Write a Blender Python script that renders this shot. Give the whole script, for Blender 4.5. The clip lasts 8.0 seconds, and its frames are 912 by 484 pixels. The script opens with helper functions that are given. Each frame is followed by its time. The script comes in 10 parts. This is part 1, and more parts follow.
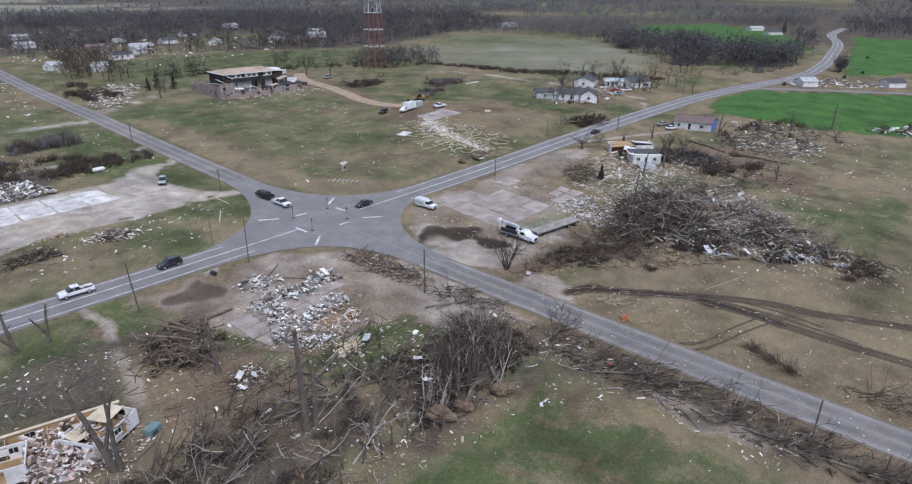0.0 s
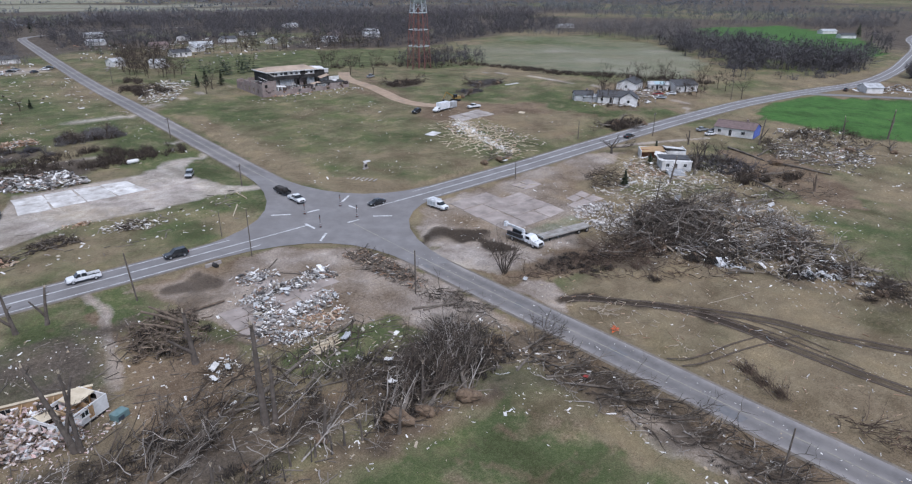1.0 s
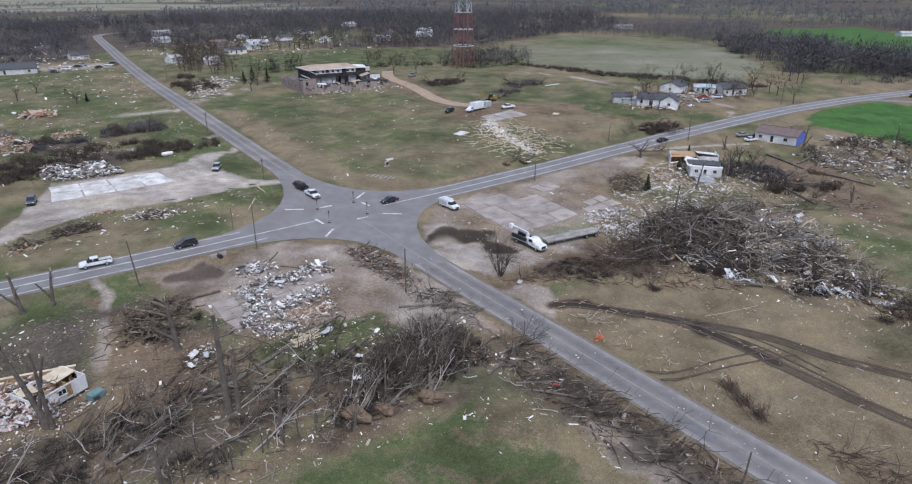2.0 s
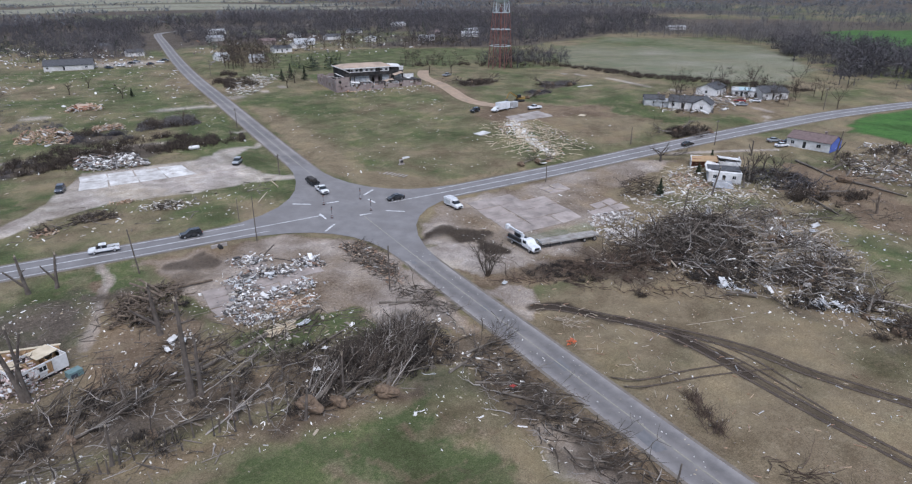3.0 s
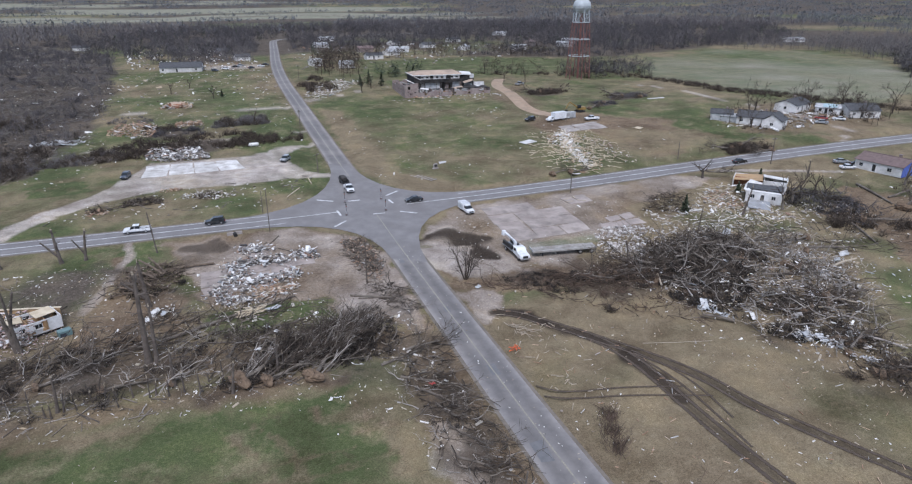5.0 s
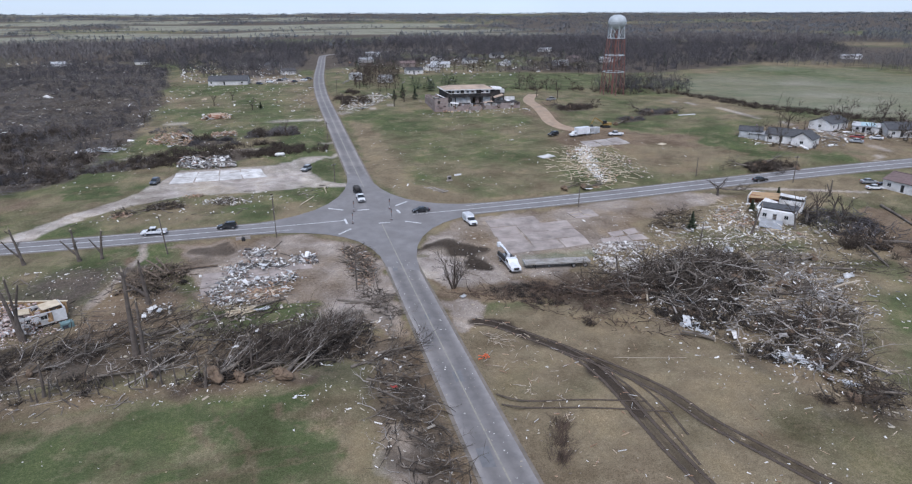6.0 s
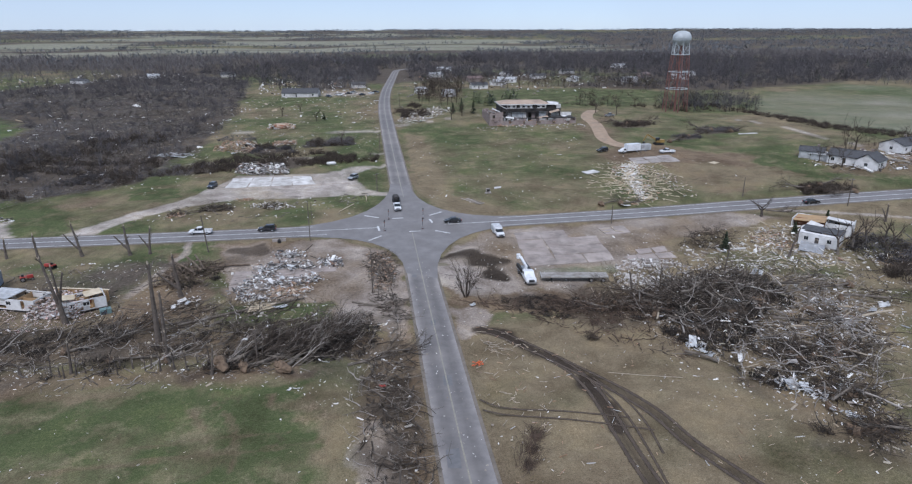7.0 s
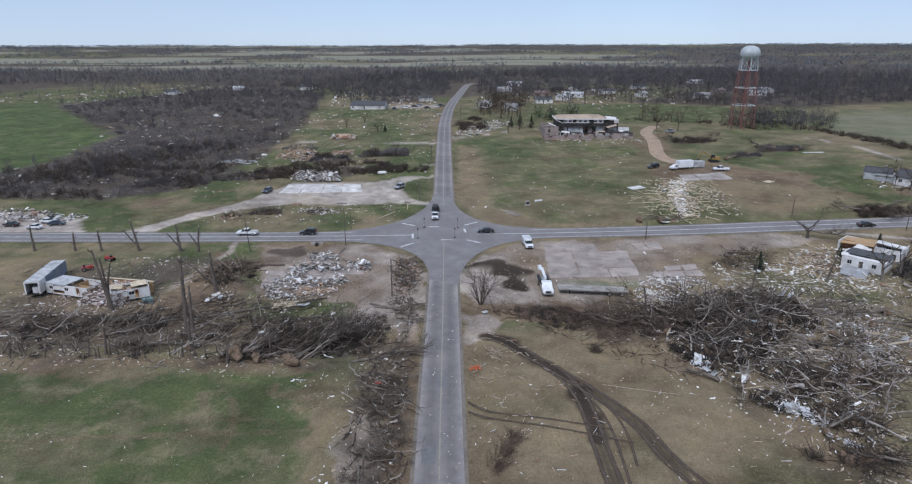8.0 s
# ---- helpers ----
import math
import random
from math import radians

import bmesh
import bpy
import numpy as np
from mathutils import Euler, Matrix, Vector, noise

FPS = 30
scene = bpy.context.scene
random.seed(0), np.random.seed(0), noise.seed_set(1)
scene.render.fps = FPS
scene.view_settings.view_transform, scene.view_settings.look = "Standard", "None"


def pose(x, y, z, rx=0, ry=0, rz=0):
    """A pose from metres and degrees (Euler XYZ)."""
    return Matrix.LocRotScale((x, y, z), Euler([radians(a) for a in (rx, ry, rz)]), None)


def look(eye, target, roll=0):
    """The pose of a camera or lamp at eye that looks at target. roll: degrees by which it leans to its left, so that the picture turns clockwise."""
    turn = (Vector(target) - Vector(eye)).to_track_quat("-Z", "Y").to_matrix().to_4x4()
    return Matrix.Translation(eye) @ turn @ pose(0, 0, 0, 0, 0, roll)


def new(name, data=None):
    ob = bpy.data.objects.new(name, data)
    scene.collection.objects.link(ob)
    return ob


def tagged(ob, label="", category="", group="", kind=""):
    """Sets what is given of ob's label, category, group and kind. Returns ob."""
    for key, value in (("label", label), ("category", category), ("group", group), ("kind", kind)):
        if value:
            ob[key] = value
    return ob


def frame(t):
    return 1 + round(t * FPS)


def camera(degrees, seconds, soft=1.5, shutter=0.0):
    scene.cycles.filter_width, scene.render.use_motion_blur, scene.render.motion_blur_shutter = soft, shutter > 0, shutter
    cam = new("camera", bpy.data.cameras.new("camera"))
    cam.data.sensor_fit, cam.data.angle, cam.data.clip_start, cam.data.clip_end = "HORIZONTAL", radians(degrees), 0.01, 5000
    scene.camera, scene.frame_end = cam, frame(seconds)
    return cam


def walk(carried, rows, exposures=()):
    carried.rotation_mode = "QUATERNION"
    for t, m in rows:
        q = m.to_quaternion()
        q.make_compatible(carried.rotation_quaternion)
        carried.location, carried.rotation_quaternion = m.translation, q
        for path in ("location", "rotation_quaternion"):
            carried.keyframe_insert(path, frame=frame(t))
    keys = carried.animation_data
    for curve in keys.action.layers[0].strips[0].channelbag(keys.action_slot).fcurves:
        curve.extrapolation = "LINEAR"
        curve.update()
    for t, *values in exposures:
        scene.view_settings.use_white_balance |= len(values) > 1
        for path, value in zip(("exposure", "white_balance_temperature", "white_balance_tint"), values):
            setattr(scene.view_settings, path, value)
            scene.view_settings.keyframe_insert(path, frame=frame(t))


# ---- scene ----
cam = camera(71.7, 8.0, soft=1.2)
PATH = [
    (0, (-82.66, -122.873, 53.153), (-81.315, -121.599, 52.401), 0.2),
    (0.5, (-77.781, -126.585, 52.906), (-76.499, -125.246, 52.155), 0.2),
    (1, (-72.862, -130.258, 52.794), (-71.65, -128.854, 52.044), 0.2),
    (1.5, (-67.815, -133.727, 52.677), (-66.679, -132.261, 51.927), 0.2),
    (3, (-52.198, -144.634, 52.59), (-51.277, -143.026, 51.84), 0.1),
    (3.5, (-46.814, -148.112, 52.491), (-45.972, -146.46, 51.742), 0.1),
    (4, (-41.391, -151.522, 52.427), (-40.626, -149.832, 51.679), 0.0),
    (5.5, (-24.644, -160.968, 52.523), (-24.111, -159.174, 51.817), -0.0),
    (6, (-18.965, -163.866, 52.396), (-18.508, -162.042, 51.714), -0.1),
    (6.5, (-13.191, -166.603, 52.284), (-12.839, -164.748, 51.625), -0.1),
    (7, (-7.305, -169.015, 52.269), (-7.079, -167.134, 51.631), -0.1),
    (7.5, (-1.363, -171.336, 52.281), (-1.259, -169.436, 51.664), -0.1),
    (8, (4.582, -173.341, 52.228), (4.57, -171.432, 51.631), -0.1),
]
walk(cam, [(t, look(eye, target, roll)) for t, eye, target, roll in PATH], exposures=[(0, 1.34, 5800, 16), (4, 1.37, 5800, 16), (5.5, 1.37, 5770, 16), (8, 1.14, 5750, 14)])
SKY, SUN, RIDGE = 0.05, 1.2, 36.0

# ---------------------------------------------------------------- world, sun
world = bpy.data.worlds.new("overcast_sky")
scene.world = world
world.use_nodes = True
wn = world.node_tree.nodes
sky = wn.new("ShaderNodeTexSky")
sky.sky_type = "NISHITA"
sky.sun_disc = False
sky.sun_elevation, sky.sun_rotation = radians(48), radians(200)
sky.air_density, sky.dust_density, sky.ozone_density = 0.6, 0.25, 1.1
veil_noise = wn.new("ShaderNodeTexNoise")
veil_noise.inputs["Scale"].default_value, veil_noise.inputs["Detail"].default_value, veil_noise.inputs["Roughness"].default_value = 2.6, 5, 0.55
veil_amount = wn.new("ShaderNodeMapRange")
veil_amount.inputs["From Min"].default_value, veil_amount.inputs["From Max"].default_value = 0.3, 0.7
veil_amount.inputs["To Min"].default_value, veil_amount.inputs["To Max"].default_value = 0.55, 0.8
veil = wn.new("ShaderNodeMix")
veil.data_type = "RGBA"
veil.inputs[7].default_value = (5.0, 5.75, 6.5, 1)
world.node_tree.links.new(veil_noise.outputs["Fac"], veil_amount.inputs["Value"])
world.node_tree.links.new(veil_amount.outputs[0], veil.inputs[0])
world.node_tree.links.new(sky.outputs[0], veil.inputs[6])
world.node_tree.links.new(veil.outputs[2], wn["Background"].inputs[0])
wn["Background"].inputs[1].default_value = SKY

sun_data = bpy.data.lights.new("sun", "SUN")
sun_data.energy, sun_data.angle, sun_data.color = SUN, radians(35), (1.0, 0.955, 0.9)
sun = new("sun", sun_data)
sun.matrix_world = look((0, 0, 300), (60, 165, 40))

# ---------------------------------------------------------------- materials
RND = random.Random(7)


def ramp(nt, src, stops):
    r = nt.nodes.new("ShaderNodeValToRGB")
    while len(r.color_ramp.elements) < len(stops):
        r.color_ramp.elements.new(0.5)
    for e, (p, c) in zip(r.color_ramp.elements, stops):
        e.position = p
        e.color = (*c, 1) if len(c) == 3 else c
    nt.links.new(src, r.inputs[0])
    return r.outputs[0]


def tex_noise(nt, vec, scale, detail=4, rough=0.6):
    n = nt.nodes.new("ShaderNodeTexNoise")
    n.inputs["Scale"].default_value, n.inputs["Detail"].default_value, n.inputs["Roughness"].default_value = scale, detail, rough
    nt.links.new(vec, n.inputs["Vector"])
    return n.outputs["Fac"]


def mixc(nt, fac, a, b, mode="MIX"):
    m = nt.nodes.new("ShaderNodeMix")
    m.data_type, m.blend_type = "RGBA", mode
    for sock, v in ((m.inputs[0], fac), (m.inputs[6], a), (m.inputs[7], b)):
        if isinstance(v, (int, float)):
            sock.default_value = v
        elif isinstance(v, tuple):
            sock.default_value = (*v, 1) if len(v) == 3 else v
        else:
            nt.links.new(v, sock)
    return m.outputs[2]


def math_n(nt, op, a, b=0.0):
    m = nt.nodes.new("ShaderNodeMath")
    m.operation, m.use_clamp = op, op in ("MULTIPLY", "ADD", "SUBTRACT")
    for sock, v in zip(m.inputs, (a, b)):
        if isinstance(v, (int, float)):
            sock.default_value = v
        else:
            nt.links.new(v, sock)
    return m.outputs[0]


def fresh(name):
    m = bpy.data.materials.new(name)
    m.use_nodes = True
    nt = m.node_tree
    geo = nt.nodes.new("ShaderNodeNewGeometry")
    return m, nt, nt.nodes["Principled BSDF"], geo


def mat(name, dark, light, scale=1.0, rough=0.8, metal=0.0, grime=None, grime_scale=0.3, bump=0.15, island=0.0, each=0.0, fine=8.0):
    """Two tones by noise at one scale, grime at another, grain in the relief; island / each: spread from piece to piece."""
    m, nt, out, geo = fresh(name)
    pos = geo.outputs["Position"]
    c = ramp(nt, tex_noise(nt, pos, scale), [(0.3, dark), (0.7, light)])
    if grime:
        c = mixc(nt, ramp(nt, tex_noise(nt, pos, grime_scale, 6, 0.65), [(0.45, (0, 0, 0)), (0.68, (0.85, 0.85, 0.85))]), c, grime)
    for amount, source in ((island, geo.outputs["Random Per Island"]), (each, None)):
        if amount:
            if source is None:
                source = nt.nodes.new("ShaderNodeObjectInfo").outputs["Random"]
            k = ramp(nt, source, [(0.0, (1 - amount,) * 3), (1.0, (1 + 0.0 * amount,) * 3)])
            c = mixc(nt, 1.0, c, k, "MULTIPLY")
    nt.links.new(c, out.inputs["Base Color"])
    out.inputs["Roughness"].default_value, out.inputs["Metallic"].default_value = rough, metal
    if bump:
        b = nt.nodes.new("ShaderNodeBump")
        b.inputs["Strength"].default_value, b.inputs["Distance"].default_value = bump, 0.1
        nt.links.new(tex_noise(nt, pos, fine, 3), b.inputs["Height"])
        nt.links.new(b.outputs[0], out.inputs["Normal"])
    return m


def palette(name, colours, rough=0.7, metal=0.0, dirt=(0.12, 0.10, 0.08)):
    """A colour of its own for every loose piece."""
    m, nt, out, geo = fresh(name)
    n = len(colours)
    r = nt.nodes.new("ShaderNodeValToRGB")
    r.color_ramp.interpolation = "CONSTANT"
    while len(r.color_ramp.elements) < n:
        r.color_ramp.elements.new(0.5)
    for k, (e, c) in enumerate(zip(r.color_ramp.elements, colours)):
        e.position, e.color = k / n, (*c, 1)
    nt.links.new(geo.outputs["Random Per Island"], r.inputs[0])
    f = ramp(nt, tex_noise(nt, geo.outputs["Position"], 1.3, 5), [(0.48, (0, 0, 0)), (0.75, (0.7, 0.7, 0.7))])
    nt.links.new(mixc(nt, f, r.outputs[0], dirt), out.inputs["Base Color"])
    out.inputs["Roughness"].default_value, out.inputs["Metallic"].default_value = rough, metal
    return m


M_ASPHALT = mat("worn_asphalt", (0.158, 0.149, 0.146), (0.222, 0.21, 0.205), 0.5, 0.85, grime=(0.28, 0.26, 0.245), grime_scale=0.09, bump=0.25, fine=14)
M_ASPHALT_B = mat("grey_asphalt", (0.168, 0.161, 0.16), (0.228, 0.219, 0.216), 0.35, 0.85, grime=(0.158, 0.148, 0.144), grime_scale=0.12, bump=0.2, fine=14)
M_SHOULDER = mat("dusty_shoulder", (0.14, 0.118, 0.095), (0.21, 0.183, 0.153), 0.8, 0.95, grime=(0.11, 0.095, 0.075), grime_scale=0.25)
M_LINE = mat("road_paint", (0.5, 0.5, 0.5), (0.7, 0.7, 0.7), 3.0, 0.6, grime=(0.25, 0.25, 0.25), grime_scale=0.8, bump=0)
M_YELLOW = mat("yellow_road_paint", (0.22, 0.205, 0.17), (0.32, 0.295, 0.23), 3.0, 0.6, grime=(0.17, 0.165, 0.16), grime_scale=0.8, bump=0)
M_TAR = mat("dark_tar_patch", (0.125, 0.124, 0.127), (0.165, 0.163, 0.165), 1.2, 0.8)
M_CONCRETE = mat("broken_concrete", (0.29, 0.256, 0.23), (0.47, 0.434, 0.402), 0.3, 0.9, grime=(0.2, 0.165, 0.14), grime_scale=0.16, bump=0.2, each=0.18)
M_SLAB = mat("dusty_concrete_floor", (0.275, 0.23, 0.203), (0.42, 0.362, 0.325), 0.25, 0.9, grime=(0.19, 0.165, 0.145), grime_scale=0.3, bump=0.2, each=0.15)
M_CONCRETE_W = mat("pale_concrete", (0.46, 0.45, 0.435), (0.68, 0.665, 0.65), 0.35, 0.9, grime=(0.33, 0.31, 0.285), grime_scale=0.3, bump=0.15, each=0.12)
M_BARK = mat("grey_bark", (0.1, 0.081, 0.064), (0.3, 0.258, 0.213), 0.7, 0.95, bump=0.4, island=0.72, fine=10)
M_TARP = mat("pale_blue_tarpaulin", (0.3, 0.42, 0.46), (0.42, 0.54, 0.57), 0.8, 0.5, bump=0.1)
M_DECK = mat("weathered_deck_boards", (0.27, 0.255, 0.235), (0.43, 0.41, 0.38), 0.8, 0.85, grime=(0.2, 0.17, 0.14), grime_scale=0.5, bump=0.1, each=0.25)
M_BARK_P = mat("bleached_bark", (0.27, 0.24, 0.21), (0.46, 0.42, 0.375), 0.7, 0.95, bump=0.3, island=0.4, fine=10)
M_BLEACH = mat("bleached_dirty_concrete", (0.42, 0.4, 0.375), (0.74, 0.725, 0.7), 0.22, 0.9, grime=(0.3, 0.265, 0.23), grime_scale=0.4, bump=0.15, each=0.05)
M_BARK_D = mat("dark_bark", (0.05, 0.042, 0.036), (0.12, 0.1, 0.085), 1.5, 0.95, bump=0.4, island=0.4, fine=10)
M_TWIG = mat("winter_twigs", (0.04, 0.029, 0.021), (0.124, 0.095, 0.071), 0.4, 0.95, bump=0, island=0.6)
# Twigs coloured near black to stand for the shade inside the brushwood.
M_TWIG_SHADE = mat("shade_dark_twigs", (0.022, 0.018, 0.015), (0.07, 0.057, 0.046), 0.5, 0.95, bump=0, island=0.5)
M_LIMBWOOD = mat("torn_brown_limb_wood", (0.085, 0.063, 0.047), (0.27, 0.208, 0.152), 1.2, 0.95, bump=0.3, island=0.6)
M_BROWNTWIG = mat("red_brown_brush", (0.06, 0.04, 0.028), (0.18, 0.125, 0.09), 0.7, 0.95, bump=0, island=0.6)
M_SPLIT = mat("split_wood", (0.34, 0.275, 0.195), (0.54, 0.47, 0.37), 2.0, 0.9, island=0.3)
M_LUMBER = mat("raw_lumber", (0.42, 0.34, 0.23), (0.66, 0.57, 0.42), 0.8, 0.85, island=0.4, bump=0.05)
M_FOLIAGE = mat("evergreen_leaves", (0.02, 0.03, 0.014), (0.055, 0.07, 0.03), 1.0, 0.8, island=0.4)
M_WOODS = mat("bare_woods", (0.11, 0.1, 0.098), (0.225, 0.206, 0.2), 0.05, 0.98, bump=0, island=0.45)
M_WOODS_N = mat("dark_winter_woods", (0.062, 0.057, 0.06), (0.138, 0.127, 0.13), 0.05, 0.98, bump=0, island=0.45)
# Far woods: paler, bluer tone that puts the haze of distance into the colour.
M_WOODS_HAZE = mat("hazed_woods", (0.105, 0.111, 0.121), (0.185, 0.191, 0.202), 0.012, 0.98, bump=0, island=0.4)
M_SOIL = mat("clay_soil", (0.1, 0.068, 0.044), (0.21, 0.15, 0.1), 2.0, 1.0, bump=0.6, fine=4)
M_WHITE = mat("white_siding", (0.58, 0.572, 0.558), (0.77, 0.758, 0.738), 0.5, 0.6, grime=(0.42, 0.40, 0.37), grime_scale=0.35, bump=0.05)
M_SHINGLE = mat("asphalt_shingles", (0.045, 0.046, 0.05), (0.095, 0.096, 0.1), 1.2, 0.95, bump=0.3, fine=6)
M_SHINGLE_R = mat("brown_shingles", (0.12, 0.085, 0.08), (0.19, 0.14, 0.13), 1.2, 0.95, bump=0.3, fine=6)
M_BRICK = mat("brick_wall", (0.16, 0.118, 0.104), (0.29, 0.232, 0.21), 1.2, 0.9, grime=(0.3, 0.262, 0.24), grime_scale=0.28)
M_CHAR = mat("charred_wall", (0.01, 0.01, 0.01), (0.03, 0.028, 0.027), 0.7, 0.95, grime=(0.075, 0.066, 0.06), grime_scale=0.4)
M_TANROOF = mat("tan_roof_deck", (0.36, 0.27, 0.2), (0.5, 0.39, 0.3), 0.5, 0.9, grime=(0.24, 0.19, 0.15), grime_scale=0.25)
M_STEEL = mat("galvanised_sheet", (0.38, 0.39, 0.392), (0.62, 0.625, 0.628), 0.8, 0.5, 0.2, grime=(0.25, 0.24, 0.23), grime_scale=0.6)
M_BLUE = mat("blue_wall_wrap", (0.06, 0.10, 0.36), (0.10, 0.15, 0.45), 0.6, 0.6)
M_GREYPANEL = mat("grey_wall_panel", (0.24, 0.25, 0.262), (0.34, 0.35, 0.36), 0.6, 0.7, grime=(0.2, 0.19, 0.18), grime_scale=0.5)
M_SLATE = mat("blue_grey_panel", (0.13, 0.165, 0.23), (0.2, 0.24, 0.31), 0.6, 0.6, grime=(0.3, 0.3, 0.3), grime_scale=0.5)
M_CLAY = mat("orange_clay_track", (0.27, 0.19, 0.125), (0.4, 0.3, 0.212), 0.5, 1.0, grime=(0.24, 0.19, 0.14), grime_scale=0.3)
M_INTERIOR = mat("bare_plywood_interior", (0.32, 0.2, 0.1), (0.52, 0.37, 0.2), 0.5, 0.85, grime=(0.2, 0.13, 0.08), grime_scale=0.5)
M_RUSTBOARD = mat("red_brown_boards", (0.2, 0.075, 0.045), (0.34, 0.16, 0.09), 0.9, 0.8)
M_GLASS_D = mat("dark_window_glass", (0.015, 0.018, 0.02), (0.03, 0.034, 0.038), 1.0, 0.08, bump=0)
M_TYRE = mat("tyre_rubber", (0.015, 0.015, 0.015), (0.03, 0.03, 0.03), 4.0, 0.9, bump=0)
M_RIM = mat("wheel_metal", (0.4, 0.4, 0.41), (0.55, 0.55, 0.56), 4.0, 0.35, 0.8, bump=0)
M_BLACKMETAL = mat("black_steel", (0.02, 0.02, 0.021), (0.045, 0.045, 0.046), 2.0, 0.5, 0.3, bump=0)
M_ORANGE = mat("safety_orange", (0.55, 0.1, 0.03), (0.7, 0.16, 0.05), 2.0, 0.6, bump=0)
M_RED = mat("red_paint", (0.26, 0.03, 0.025), (0.38, 0.06, 0.045), 1.0, 0.5, bump=0)
M_TOWER_R = mat("faded_tower_red", (0.14, 0.058, 0.047), (0.21, 0.1, 0.08), 0.3, 0.7, bump=0)
M_TOWER_W = mat("tower_white", (0.33, 0.36, 0.37), (0.48, 0.51, 0.525), 0.3, 0.6, bump=0)
M_CATYELLOW = mat("machine_yellow", (0.2, 0.13, 0.04), (0.32, 0.21, 0.06), 1.0, 0.5, bump=0)
M_POLE = mat("weathered_pole", (0.07, 0.056, 0.045), (0.15, 0.125, 0.104), 1.2, 0.95, bump=0.3)
M_RUBBLE = palette("mixed_rubble", [(0.055, 0.05, 0.046), (0.74, 0.72, 0.69), (0.3, 0.28, 0.26), (0.78, 0.765, 0.74), (0.22, 0.2, 0.185), (0.3, 0.285, 0.275), (0.4, 0.36, 0.3), (0.1, 0.09, 0.085), (0.42, 0.405, 0.39), (0.26, 0.16, 0.11), (0.78, 0.765, 0.735), (0.3, 0.26, 0.22)])
M_LITTER = palette("strewn_litter", [(0.76, 0.74, 0.705), (0.42, 0.37, 0.28), (0.36, 0.3, 0.22), (0.78, 0.76, 0.72), (0.25, 0.21, 0.17), (0.6, 0.585, 0.56), (0.38, 0.3, 0.2), (0.2, 0.16, 0.12), (0.3, 0.27, 0.23), (0.46, 0.42, 0.36), (0.7, 0.68, 0.645)])
M_PLASTER = palette("white_plaster_scraps", [(0.8, 0.78, 0.75), (0.74, 0.7, 0.64), (0.68, 0.62, 0.52), (0.8, 0.77, 0.72), (0.56, 0.47, 0.36), (0.72, 0.7, 0.67)])
M_SIDING = palette("crushed_siding", [(0.76, 0.74, 0.705), (0.5, 0.52, 0.54), (0.82, 0.805, 0.78), (0.36, 0.38, 0.4), (0.14, 0.14, 0.14), (0.62, 0.63, 0.64)])
M_BLOCKS = palette("concrete_blocks", [(0.56, 0.53, 0.5), (0.66, 0.63, 0.6), (0.34, 0.31, 0.28), (0.74, 0.72, 0.69), (0.46, 0.42, 0.38), (0.24, 0.21, 0.19)])
M_INSUL = palette("pink_insulation_and_board", [(0.6, 0.43, 0.4), (0.56, 0.46, 0.41), (0.68, 0.63, 0.59), (0.36, 0.26, 0.18), (0.7, 0.7, 0.7), (0.22, 0.16, 0.11), (0.62, 0.5, 0.47), (0.13, 0.1, 0.08)])
M_TIMBER = palette("splintered_house_timber", [(0.42, 0.27, 0.17), (0.5, 0.36, 0.24), (0.3, 0.18, 0.11), (0.55, 0.45, 0.34), (0.24, 0.17, 0.12), (0.5, 0.49, 0.47), (0.36, 0.22, 0.14)])


def paint(name, c, rough=0.3):
    m = mat(name, tuple(v * 0.9 for v in c), c, 1.0, rough, grime=tuple(0.6 * v + 0.05 for v in c), grime_scale=0.8, bump=0)
    m.node_tree.nodes["Principled BSDF"].inputs["Coat Weight"].default_value = 0.4
    return m


M_CAR_W = paint("white_car_paint", (0.78, 0.79, 0.8))
M_CAR_K = paint("black_car_paint", (0.012, 0.013, 0.015), 0.25)
M_CAR_B = paint("dark_blue_car_paint", (0.03, 0.045, 0.07), 0.3)
M_CAR_G = paint("silver_car_paint", (0.32, 0.34, 0.36), 0.35)
M_TEAL = mat("dull_teal_paint", (0.1, 0.17, 0.17), (0.17, 0.25, 0.25), 1.5, 0.6)
M_CAR_R = paint("dull_red_car_paint", (0.3, 0.05, 0.04), 0.4)

# ---------------------------------------------------------------- small helpers


def smooth(u):
    u = np.clip(u, 0.0, 1.0)
    return u * u * (3 - 2 * u)


def heights(x, y):
    """Height of the land: level in the south, a long rise to the north and east, and distant ridges."""
    x, y = np.asarray(x, float), np.asarray(y, float)
    a = smooth((y + 60) / 220)
    z = 5.64 * a + 1.76 * a * np.tanh(x / 120) + 5.0 * smooth((y - 60) / 260)
    z += 1.87 * smooth((y + 60) / 120) * smooth((x - 20) / 80) * (1 - smooth((y - 60) / 120))
    z += 3.52 * smooth((x - 60) / 150) * smooth((y + 150) / 120) * (1 - smooth((y - 60) / 160))
    r = np.hypot(x, y)
    z += RIDGE * smooth((r - 1500) / 3100) * (1 + 0.05 * np.sin(x / 310.0 + 1.3) + 0.04 * np.sin(x / 130.0 + y / 400.0))
    return z


def land(x, y):
    return float(heights(x, y))


